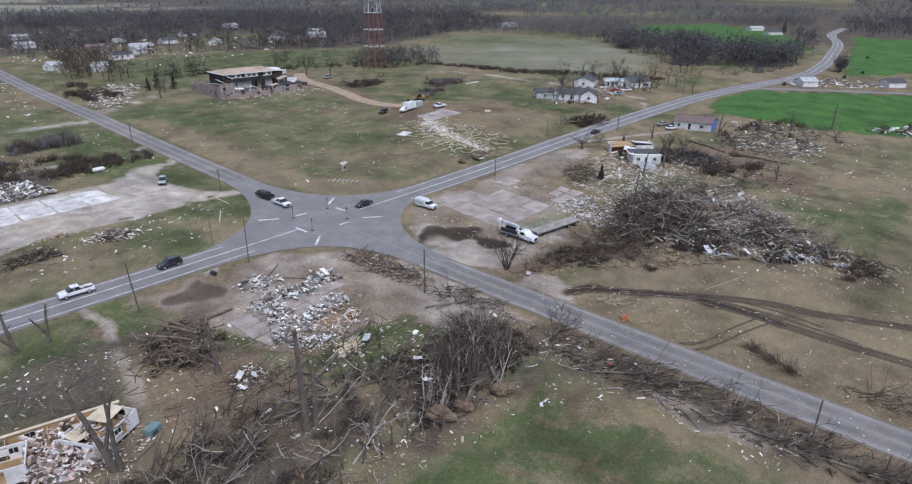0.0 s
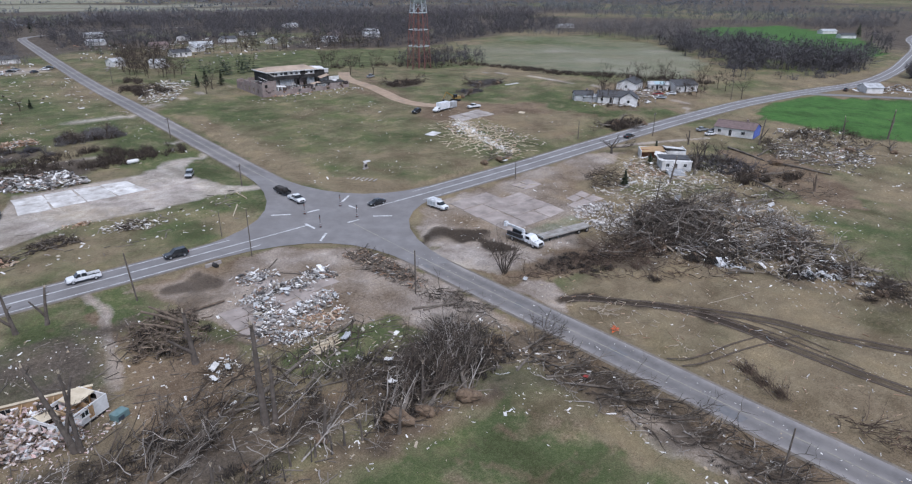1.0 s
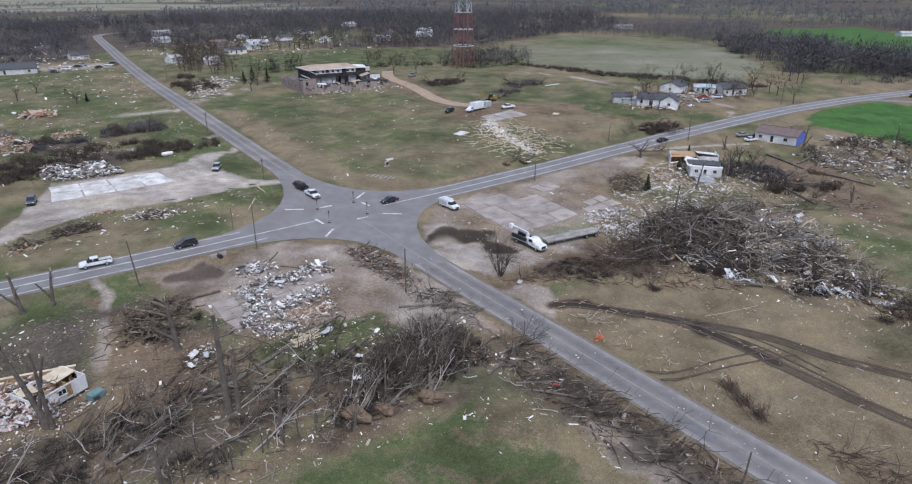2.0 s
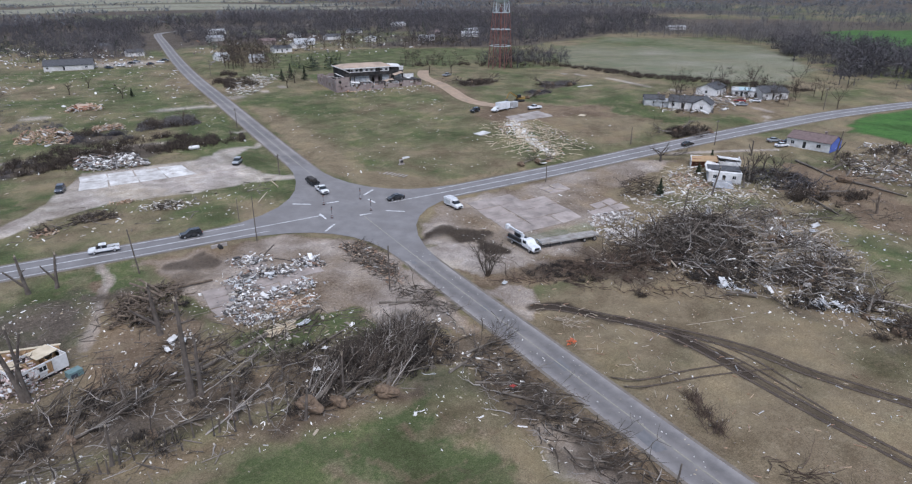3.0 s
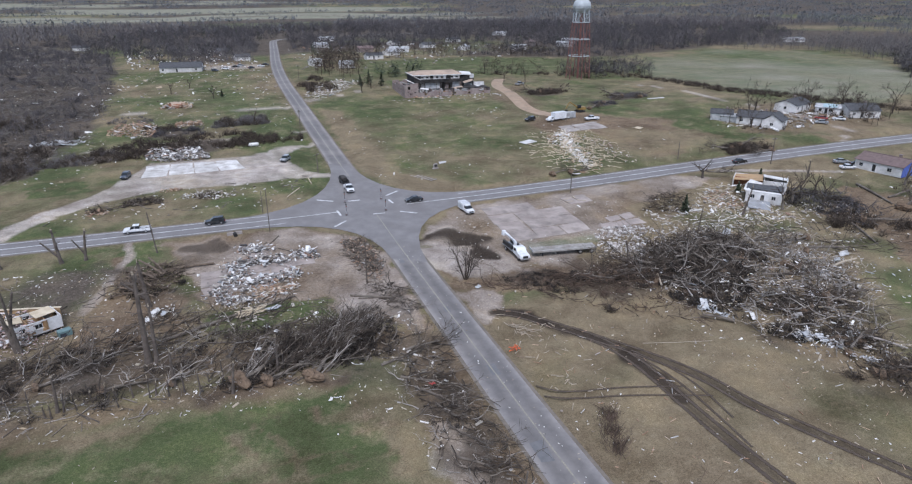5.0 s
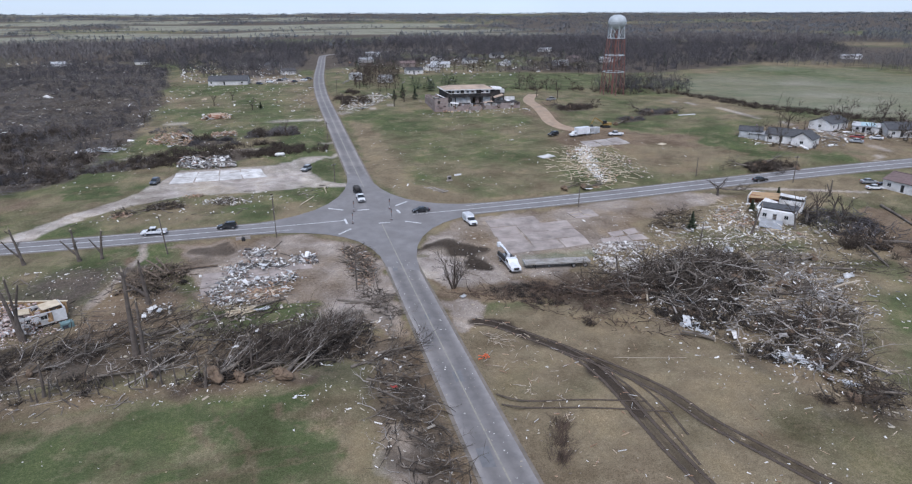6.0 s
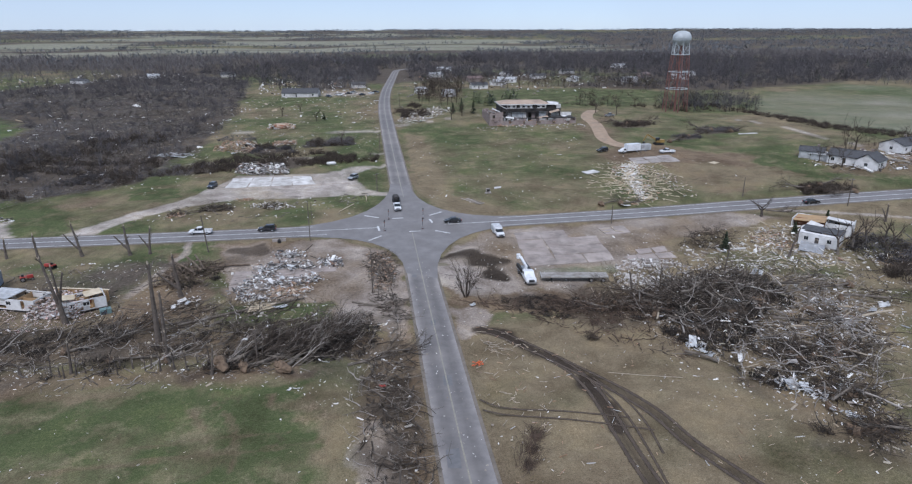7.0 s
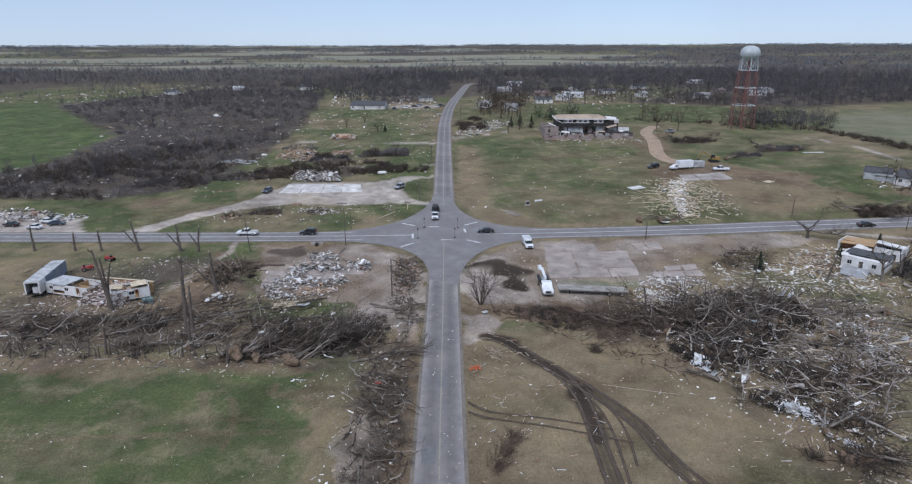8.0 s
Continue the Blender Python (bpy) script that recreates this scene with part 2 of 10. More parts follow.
class Soup:
    """Collects many loose pieces into one mesh."""

    def __init__(self):
        self.v, self.f = [], []

    def add(self, verts, faces):
        n = len(self.v)
        self.v.extend(verts)
        self.f.extend(tuple(i + n for i in f) for f in faces)

    def tube(self, pts, radii, sides=4):
        """A tapered limb along pts."""
        n = len(self.v)
        for k, p in enumerate(pts):
            a = Vector(pts[min(k + 1, len(pts) - 1)]) - Vector(pts[max(k - 1, 0)])
            a.normalize()
            u = a.cross(Vector((0.31, 0.17, 0.93)))
            if u.length < 1e-3:
                u = a.cross(Vector((1, 0, 0)))
            u.normalize()
            w = a.cross(u)
            for s in range(sides):
                q = 2 * math.pi * s / sides
                self.v.append(Vector(p) + (u * math.cos(q) + w * math.sin(q)) * radii[k])
        for k in range(len(pts) - 1):
            for s in range(sides):
                i, j = n + k * sides + s, n + k * sides + (s + 1) % sides
                self.f.append((i, j, j + sides, i + sides))
        self.f.append(tuple(range(n, n + sides))[::-1])
        e = n + (len(pts) - 1) * sides
        self.f.append(tuple(range(e, e + sides)))

    def slab(self, m, sx, sy, sz):
        """A box of that size under the pose m, standing on its base."""
        self.add([m @ Vector((x * sx / 2, y * sy / 2, z * sz)) for z in (0, 1) for y in (-1, 1) for x in (-1, 1)],
                 [(0, 2, 3, 1), (4, 5, 7, 6), (0, 1, 5, 4), (1, 3, 7, 5), (3, 2, 6, 7), (2, 0, 4, 6)])

    def shard(self, m, sx, sy, sz, rnd):
        """A broken lump."""
        j = lambda: rnd.uniform(0.6, 1.0)
        self.add([m @ Vector((x * sx / 2 * j(), y * sy / 2 * j(), z * sz * j())) for z in (0, 1) for y in (-1, 1) for x in (-1, 1)],
                 [(0, 2, 3, 1), (4, 5, 7, 6), (0, 1, 5, 4), (1, 3, 7, 5), (3, 2, 6, 7), (2, 0, 4, 6)])

    def mesh(self, name):
        me = bpy.data.meshes.new(name)
        me.from_pydata([tuple(v) for v in self.v], [], self.f)
        me.update()
        return me

    def ob(self, name, material, parent=None, label="", category="", kind="", group=""):
        me = self.mesh(name)
        me.materials.append(material)
        o = new(name, me)
        if parent:
            o.parent = parent
        return tagged(o, label, category, group, kind)


def thing(name, m, label, category, group=""):
    e = new(name)
    e.empty_display_size = 0.5
    e.matrix_world = m
    return tagged(e, label, category, group)


def part(name, bm, material, parent, label="", soft=False):
    """Links a bmesh as one mesh object under a thing or a part."""
    me = bpy.data.meshes.new(name)
    bm.normal_update()
    bm.to_mesh(me)
    bm.free()
    me.materials.append(material)
    if soft:
        for p in me.polygons:
            p.use_smooth = True
    o = new(name, me)
    o.parent = parent
    return tagged(o, label)


def block(sx, sy, sz, loc=(0, 0, 0), rz=0.0, bevel=0.0, rx=0.0, ry=0.0):
    """A box that stands on loc."""
    bm = bmesh.new()
    bmesh.ops.create_cube(bm, size=1.0, matrix=pose(*loc, rx, ry, rz) @ Matrix.Translation((0, 0, sz / 2)) @ Matrix.Diagonal((sx, sy, sz, 1)))
    if bevel:
        bmesh.ops.bevel(bm, geom=bm.edges[:], offset=bevel, segments=2, affect="EDGES")
    return bm


def join(*bms):
    out = bms[0]
    for b in bms[1:]:
        me = bpy.data.meshes.new("tmp")
        b.to_mesh(me)
        b.free()
        out.from_mesh(me)
        bpy.data.meshes.remove(me)
    return out


def rod(r, a, b, sides=10, r2=None):
    bm = bmesh.new()
    a, b = Vector(a), Vector(b)
    d = b - a
    bmesh.ops.create_cone(bm, cap_ends=True, segments=sides, radius1=r, radius2=r if r2 is None else r2, depth=d.length,
                          matrix=Matrix.Translation((a + b) / 2) @ d.to_track_quat("Z", "Y").to_matrix().to_4x4())
    return bm


def extrude_poly(pts, y0, y1):
    """A side profile in x and z, drawn out along y."""
    bm = bmesh.new()
    lo = [bm.verts.new((x, y0, z)) for x, z in pts]
    hi = [bm.verts.new((x, y1, z)) for x, z in pts]
    bm.faces.new(lo), bm.faces.new(hi[::-1])
    for k in range(len(pts)):
        j = (k + 1) % len(pts)
        bm.faces.new((lo[k], hi[k], hi[j], lo[j]))
    bmesh.ops.recalc_face_normals(bm, faces=bm.faces[:])
    return bm

# ---------------------------------------------------------------- ground


def lattice_noise(x, y, size, seed):
    """Soft value noise, about -1 to 1, with bumps of that size."""
    rs = np.random.RandomState(seed)
    t = rs.uniform(-1, 1, (256, 256))
    u, v = np.asarray(x) / size + 1000, np.asarray(y) / size + 1000
    i, j = np.floor(u).astype(int), np.floor(v).astype(int)
    a, b = smooth(u - i), smooth(v - j)
    i0, j0, i1, j1 = i % 256, j % 256, (i + 1) % 256, (j + 1) % 256
    return (t[i0, j0] * (1 - a) + t[i1, j0] * a) * (1 - b) + (t[i0, j1] * (1 - a) + t[i1, j1] * a) * b


def cloud(x, y, size, seed):
    return lattice_noise(x, y, size, seed) * 0.6 + lattice_noise(x, y, size / 2.3, seed + 1) * 0.4


def inside(x, y, poly):
    """Signed distance to a polygon, positive inside."""
    d = np.full(np.shape(x), 1e9)
    odd = np.zeros(np.shape(x), bool)
    n = len(poly)
    for k in range(n):
        (ax, ay), (bx, by) = poly[k], poly[(k + 1) % n]
        ex, ey = bx - ax, by - ay
        t = np.clip(((x - ax) * ex + (y - ay) * ey) / (ex * ex + ey * ey + 1e-9), 0, 1)
        d = np.minimum(d, np.hypot(x - ax - t * ex, y - ay - t * ey))
        odd ^= ((ay > y) != (by > y)) & (x < ex * (y - ay) / (by - ay + 1e-12) + ax)
    return np.where(odd, d, -d)


def along(x, y, line):
    """Distance to a broken line."""
    d = np.full(np.shape(x), 1e9)
    for (ax, ay), (bx, by) in zip(line, line[1:]):
        ex, ey = bx - ax, by - ay
        t = np.clip(((x - ax) * ex + (y - ay) * ey) / (ex * ex + ey * ey + 1e-9), 0, 1)
        d = np.minimum(d, np.hypot(x - ax - t * ex, y - ay - t * ey))
    return d


ROAD_NS = [(6.0, -420), (4.2, -240), (2.5, -121), (1.9, -104), (1.45, -72), (0.7, -32), (0.1, 0), (-0.9, 35), (-1.8, 72), (-2.8, 116), (-3.6, 163), (-4.2, 205), (-3.3, 260), (-0.4, 320), (2.6, 366), (6.5, 430), (10.5, 500), (14, 540), (34, 562), (90, 578), (180, 590)]
ROAD_EW = [(-900, 20), (-420, 2), (-260, -3), (-128, -4.2), (-75, -4.5), (-30, -4.0), (10, -2.3), (40, -1.3), (71, -0.6), (104, 0.1), (133, 0.2), (170, -0.6), (215, -1), (265, -4), (322, -12), (400, -3), (455, 8), (565, 30), (640, 60), (760, 75)]
SIDE_STREET = [(256, -5), (268, -16), (284, -31), (300, -49), (318, -70), (345, -104)]
GRAVEL = [(-5, 70), (-16, 68.5), (-29, 60), (-58, 60), (-62, 50), (-66, 40), (-72.5, 28.5), (-78.6, 21), (-84, 14), (-90, 5), (-92, 0.5), (-84, 0.5), (-78, 12.5), (-71, 19), (-60.6, 26.5), (-52, 30), (-37, 28), (-17, 30), (-5, 28), (-4, 31), (-12, 37), (-15, 46), (-15.5, 57), (-12, 63), (-5, 66)]
LEFT_LOT = [(-104, 2), (-112, 14), (-135, 22), (-190, 22), (-190, -0.5), (-104, -0.5)]
EAST_LOT = [(8, -24), (19, -9), (60, -5.5), (92, -4), (103, -12), (84, -18), (66, -24), (60, -38), (42, -43), (30, -50), (8, -50), (4.6, -38)]
SW_LOT = [(-50, -10), (-20, -10), (-8, -20), (-3.5, -32), (-2.6, -68), (-6, -66), (-13, -60), (-20, -54), (-26, -52), (-30, -49), (-40, -47), (-42, -36), (-46, -25)]
EAST_CUT = [(4.6, -54.5), (10.5, -54.5), (12.5, -59), (11, -65), (7, -69), (4.8, -69)]
WEST_FIELD = [(-140, -80), (-100, -80), (-43, -79.5), (-20, -80), (-16.5, -96), (-15, -112), (-14, -170), (-140, -170)]
WOODS_W = [(-300, 310), (-230, 560), (-120, 420), (-98, 280), (-88, 200), (-84, 120), (-88, 85), (-94, 52), (-118, 36), (-153, 38), (-185, 60), (-172, 110), (-180, 165), (-240, 240)]
GREEN_W = [(-420, 60), (-340, 318), (-303, 312), (-240, 240), (-180, 165), (-172, 112), (-182, 66), (-230, 40)]
HILL = [(2, 40), (8, 22), (22, 8), (60, 5), (125, 6), (135, 20), (120, 60), (108, 80), (100, 120), (95, 145), (40, 140), (5, 100)]
BROWN_STRIP = [(2, 40), (4, 26), (12, 12), (26, 7), (30, 9), (13, 28), (13, 70), (14, 118), (3, 130)]
GREEN_E = [(184, -22), (196, -11), (222, -7), (252, -11), (274, -30), (296, -56), (312, -78), (330, -110), (300, -150), (230, -112), (200, -90), (186, -58)]
GREEN_E2 = [(345, -28), (450, -6), (565, 18), (640, 40), (700, -20), (560, -70), (420, -52)]
FIELD_N = [(190, 150), (240, 235), (350, 285), (410, 250), (400, 175), (305, 72), (232, 42), (196, 92)]
GREEN_N = [(398, 32), (418, 110), (520, 200), (600, 255), (745, 218), (650, 112), (480, 26)]
GREEN_BACK = [(40, 205), (90, 196), (160, 200), (185, 165), (205, 215), (190, 262), (130, 288), (60, 292), (42, 250)]
TAN_FAR = [(-420, 1760), (-160, 1700), (420, 1720), (640, 2050), (200, 2200), (-560, 2220)]
GREEN_FAR = [(-60, 840), (120, 850), (150, 1020), (-90, 1030)]
PALE_WEST = [(-1400, 1100), (-760, 1120), (-700, 1210), (-1500, 1230)]
PALE_WEST2 = [(-1700, 1700), (-900, 1640), (-860, 1780), (-1900, 1860)]

gx0, gx1, gy0, gy1, STEP, GROW = -78.0, 112.0, -122.0, 22.0, 0.9, 1.05


def spread(a, b):
    mid = np.arange(a, b + 0.1, STEP)
    k = STEP * np.cumsum(GROW ** np.arange(1, 400))
    k = k[k < 4650]
    return np.concatenate([(a - k)[::-1], mid, mid[-1] + k])


gx, gy = spread(gx0, gx1), spread(gy0, gy1)
X, Y = np.meshgrid(gx, gy)
R = np.hypot(X, Y)
n_lo, n_mid, n_hi = cloud(X, Y, 42, 3), cloud(X, Y, 11, 13), cloud(X, Y, 3.2, 23)
edge = 2.2 * n_hi + 2.0 * n_mid


def zone(poly, soft=1.2, rag=1.0):
    return smooth((inside(X, Y, poly) + edge * rag) / (2 * soft) + 0.5)


road_d = np.minimum(along(X, Y, ROAD_NS), along(X, Y, ROAD_EW))
near_road = smooth((9.0 - road_d + 1.2 * n_hi) / 6)
green = 0.30 + 0.34 * smooth((Y - 0) / 30) + 0.6 * n_lo + 0.45 * n_mid + 0.15 * n_hi
green = np.where(R > 150, green * 0.8, green)
green = np.maximum(green, zone(WEST_FIELD) * (0.84 + 0.5 * n_mid + 0.25 * n_hi))
for p, k in ((GREEN_W, 1.0), (GREEN_E, 1.6), (GREEN_E2, 1.5), (GREEN_N, 1.5), (FIELD_N, 0.55), (GREEN_BACK, 0.7), (GREEN_FAR, 0.9)):
    green = np.maximum(green, zone(p, 3, 1.5) * (k + 0.1 * n_mid))
lush_field = np.zeros_like(X)
for p, k in ((GREEN_E, 0.95), (GREEN_E2, 0.95), (GREEN_N, 0.9), (GREEN_W, 0.2), (FIELD_N, 0.1)):
    lush_field = np.maximum(lush_field, zone(p, 3, 1.5) * k)
green = np.where(zone(HILL) > 0.5, 0.53 + 0.32 * cloud(X, Y, 26, 51) + 0.22 * n_mid + 0.15 * n_hi, green)
green *= 1 - zone(BROWN_STRIP, 4, 1.5) * 0.9
EAST_FIELD = [(4.8, -66), (30, -60), (44, -80), (60, -102), (72, -130), (60, -190), (5.5, -190)]
green *= 1 - zone(EAST_FIELD, 3) * (0.55 - 0.5 * n_mid - 0.35 * smooth((X - 30) / 20) * smooth((-90 - Y) / 20))
TRACKS = [[(10, -65.8), (12.5, -67.2), (16, -72), (20.8, -78.5), (23.0, -84), (23.8, -90), (23.7, -98), (23.8, -106), (24.6, -117), (26, -132)],
          [(18.5, -75.2), (20.8, -78.5), (24.5, -84), (28.2, -89.7), (30.9, -95.7), (32, -102), (34.6, -107.7), (37.7, -114.6), (45, -130)],
          [(22.6, -82), (25.2, -88), (26.3, -95), (26, -104), (25.6, -110)], [(24.6, -84.5), (27.2, -90), (28.3, -96), (27.6, -104)]]
LOOPS = [[(5.9, -88.5), (8, -90.6), (11, -91.8), (16.4, -92.6), (22, -94.2), (27, -95.8)], [(5.9, -91.2), (9, -93), (16.4, -94.6), (22, -96.4), (29, -99)]]
# One mask for real mud and for shade painted under the tree belt.
mud_shade = np.zeros_like(X)
for line in TRACKS:
    mud_shade = np.maximum(mud_shade, smooth((1.9 - along(X, Y, line) + 1.0 * n_hi) / 1.8) * (0.62 if line in TRACKS[:2] else 0.15))
mud_shade = np.maximum(mud_shade, smooth((2.7 - along(X, Y, TRACKS[0][:7]) + 1.3 * n_hi) / 2.2) * 0.85)
MUD_LOT = [(4.4, -29), (9, -25), (14, -22.6), (19, -25), (22.5, -31), (19.5, -43), (14.5, -41), (15, -34.5), (9.5, -30.8), (6, -30.6)]
LOT_LOBE = [(3.9, -31.5), (9, -31.5), (13.5, -36), (13, -43), (9, -45), (3.9, -44)]
mud_shade = np.maximum(mud_shade, zone(MUD_LOT, 1.2, 0.6) * np.clip(0.85 + 0.6 * lattice_noise(X, Y, 5.0, 44), 0.1, 0.9))
mud_shade = np.maximum(mud_shade, zone([(-50, -28), (-46, -20), (-38, -18), (-38, -24), (-44, -28)], 2, 1.5) * 0.5)
TREELINE = [(-130, -66), (-85, -66), (-60, -64), (-35, -66), (-17, -66), (-6, -72), (-6.5, -90), (-5.5, -112), (-3, -140)]
BRUSH_E = [(8, -50), (30, -50), (48, -47), (66, -44), (80, -48), (91, -60), (90, -70), (77, -82), (66, -90), (64, -104), (60, -112), (50, -104), (46, -86), (34, -68), (18, -56)]
dirt = zone(EAST_LOT) * 0.75 + zone(SW_LOT) * 0.95 + zone(EAST_CUT, 1.0, 0.6)
dirt = np.maximum(dirt, smooth((8.5 - along(X, Y, TREELINE) + 2.5 * n_mid) / 6) * 0.75)
dirt = np.maximum(dirt, zone(BRUSH_E, 3, 1.5) * 0.48)
dirt = np.maximum(dirt, zone(EAST_FIELD, 4) * (0.3 + 0.4 * n_mid))
LOT_SOUTH = [(4.6, -44), (16, -44), (36, -49), (40, -57), (24, -60), (12, -57), (4.6, -55)]
dirt = np.maximum(dirt, zone(LOT_SOUTH, 2, 1) * (0.85 + 0.3 * n_mid))
green *= 1 - 0.8 * zone(LOT_SOUTH, 2, 1)
SOIL_BAND = [(-120, -80), (-120, -72), (-60, -72), (-18, -72), (-11, -78), (-9, -112), (-9, -150), (-15, -150), (-17, -100), (-21, -80), (-45, -79)]
dirt = np.maximum(dirt, zone(SOIL_BAND, 2.5, 1.2) * np.where(X < -22, 0.75, 0.3) * (1 + 0.5 * n_mid))
YARD_OLIVE = [(66, -44), (70, -30), (84, -30), (94, -40), (98, -52), (88, -54), (78, -46)]
green = np.maximum(green, zone(YARD_OLIVE, 3, 1.5) * (0.5 + 0.5 * n_mid))
RED_STRIP = [(106, -44), (114, -38), (131, -32), (141, -46), (134, -58), (120, -74), (106, -84), (98, -74), (108, -60)]
dirt = np.maximum(dirt, zone(RED_STRIP, 3, 1.2) * (0.9 + 0.3 * n_mid))
mud_shade = np.maximum(mud_shade, zone(RED_STRIP, 3, 1.2) * np.clip(0.14 + 0.3 * n_mid, 0, 1))
SIDE_YARDS = [(262, -7), (330, -16), (366, -22), (372, -52), (330, -62), (300, -50), (280, -26)]
dirt = np.maximum(dirt, zone(SIDE_YARDS, 4, 2) * (0.6 + 0.4 * n_mid))
YARD_W = [(-95, -60), (-92, -30), (-70, -22), (-52, -24), (-44, -40), (-36, -56), (-60, -62)]
dirt = np.maximum(dirt, zone(YARD_W, 3, 1.5) * (0.4 + 0.5 * n_mid))
TORN_YARD = [(-58, -36), (-47, -37), (-43, -44), (-41, -55), (-52, -60), (-62, -57), (-60, -48)]
dirt = np.maximum(dirt, zone(TORN_YARD, 3, 1.5) * (0.85 + 0.3 * n_mid))
YARD_GRASS = [(-80, -12), (-60, -13), (-59, -30), (-61, -41), (-72, -40), (-84, -28)]
dirt *= 1 - 0.6 * zone(YARD_GRASS, 3, 1.5)
green = np.maximum(green, zone(YARD_GRASS, 3, 1.5) * (0.62 + 0.5 * n_mid))
dirt = np.maximum(dirt, smooth((1.6 - along(X, Y, [(-58, -17), (-56, -30), (-54, -40), (-60, -50)]) + n_hi) / 1.4) * 0.9)
dirt = np.maximum(dirt, smooth((2.0 - along(X, Y, [(98, 150), (98, 130), (93, 110), (89, 95), (88, 80), (92, 70)]) + n_hi) / 1.5) * 0.95)
YARD_E = [(60, -44), (66, -22), (92, -14), (120, -12), (150, -30), (175, -44), (168, -75), (120, -70), (95, -50)]
dirt = np.maximum(dirt, zone(YARD_E, 3, 1.5) * (0.2 + 0.5 * n_mid))
dirt = np.maximum(dirt, near_road * 0.42)
dirt = np.maximum(dirt, zone([(-95, 12), (-80, 12), (-60, 24), (-62, 32), (-86, 30), (-92, 40), (-110, 36)], 3, 1.5) * (0.5 + 0.5 * n_mid))
green = np.maximum(green, zone([(-89, 44), (-76, 48), (-69, 33), (-86, 31)], 1.5, 1.0) * 1.0)
GREEN_YARD = [(92, -50), (112, -66), (120, -100), (84, -106), (70, -93), (80, -84), (93, -71)]
green = np.maximum(green, zone(GREEN_YARD, 3, 1.5) * (0.5 + 0.45 * n_mid))
dirt *= 1 - 0.8 * zone(GREEN_YARD, 3, 1.5) * (1 - zone(RED_STRIP, 3, 1.2))
dirt = np.maximum(dirt, np.where(zone(HILL) > 0.5, smooth(0.3 - 1.2 * n_lo - 0.8 * n_mid) * 0.32, 0))
gravel = np.maximum(zone(GRAVEL, 0.8, 0.5) * (0.8 + 0.25 * n_mid), zone(LEFT_LOT, 1.0, 0.6) * 0.85)
gravel = np.maximum(gravel, zone(EAST_LOT, 2) * (0.5 + 0.35 * n_mid + 0.2 * n_lo))
gravel = np.maximum(gravel, zone(SW_LOT, 2) * (0.35 + 0.35 * n_mid + 0.2 * n_lo))
DITCH_SOIL = [(-11, -92.5), (-6, -94), (-5.4, -100), (-4.4, -108), (-9, -109), (-13, -100)]
gravel = np.maximum(gravel, zone(DITCH_SOIL, 1.5, 1.2) * 0.46)
gravel = np.maximum(gravel, smooth((1.7 - along(X, Y, [(-56.7, -9), (-55.5, -17.7), (-57.5, -26), (-58.5, -33), (-60.5, -42)]) + 0.8 * n_hi) / 1.3) * 0.6)
gravel = np.maximum(gravel, zone(LOT_LOBE, 1.0, 0.5) * 0.8)
gravel = np.maximum(gravel, zone(EAST_CUT, 1.0, 0.6) * 0.62)
for line in ([(-4, 148), (12, 152), (30, 166), (46, 172)], [(-6, 88), (-30, 86), (-60, 84), (-90, 78)], [(-6, 135), (-60, 140), (-100, 150)], [(168, 2), (176, 10), (177, 24), (176, 36), (170, 44)], [(186, 4), (184, 14), (184, 27), (183, 42)], [(108, -6), (128, -14), (140, -20)],
             [(160, 132), (170.7, 118.6), (174.7, 92.5), (175.5, 70), (179, 56)]):
    gravel = np.maximum(gravel, smooth((1.8 - along(X, Y, line) + 0.5 * n_hi) / 1.2) * 0.75)
leaf = zone(WOODS_W, 6, 2)
leaf = np.maximum(leaf, smooth((R - 420) / 200) * (inside(X, Y, GREEN_N) < 0) * (inside(X, Y, GREEN_E2) < 0) * (inside(X, Y, GREEN_E) < 0) * smooth(0.9 + 1.4 * cloud(X, Y, 420, 77)))
BACK_WOODS = [(-60, 300), (10, 310), (60, 298), (130, 292), (200, 262), (235, 255), (350, 300), (500, 380), (300, 700), (-60, 600)]
leaf = np.maximum(leaf, zone(BACK_WOODS, 8, 2) * smooth(0.75 + 1.6 * cloud(X, Y, 70, 9)) * 0.9)
straw = smooth((R - 900) / 400) * smooth(0.05 + 2.4 * cloud(X, Y * 2.6, 460, 91)) * (1 - smooth((X - 300) / 500) * 0.85)
for p in (TAN_FAR, PALE_WEST, PALE_WEST2):
    straw = np.maximum(straw, zone(p, 25, 8))
straw = np.maximum(straw, 0.35 * zone(GREEN_FAR, 15, 5))
leaf *= 1 - zone(GREEN_FAR, 15, 5) * 0.9
straw = np.maximum(straw, zone(FIELD_N, 6, 2) * (0.5 + 0.45 * cloud(X, Y, 60, 92)))
BELT = [(-130, -76), (-130, -56), (-60, -55), (-22, -57), (-8, -58), (-3, -70), (-3, -140), (-9, -140), (-12, -80), (-60, -77)]
leaf = np.maximum(leaf, zone(BELT, 3, 1.5) * (0.42 + 0.6 * n_mid))
leaf = np.maximum(leaf, zone(YARD_W, 4, 2) * (1 - 0.6 * zone(TORN_YARD, 3, 1.5)) * (0.46 + 0.6 * n_mid + 0.3 * n_lo))
leaf = np.maximum(leaf, zone(BRUSH_E, 3, 1.5) * (0.28 + 0.7 * n_mid))
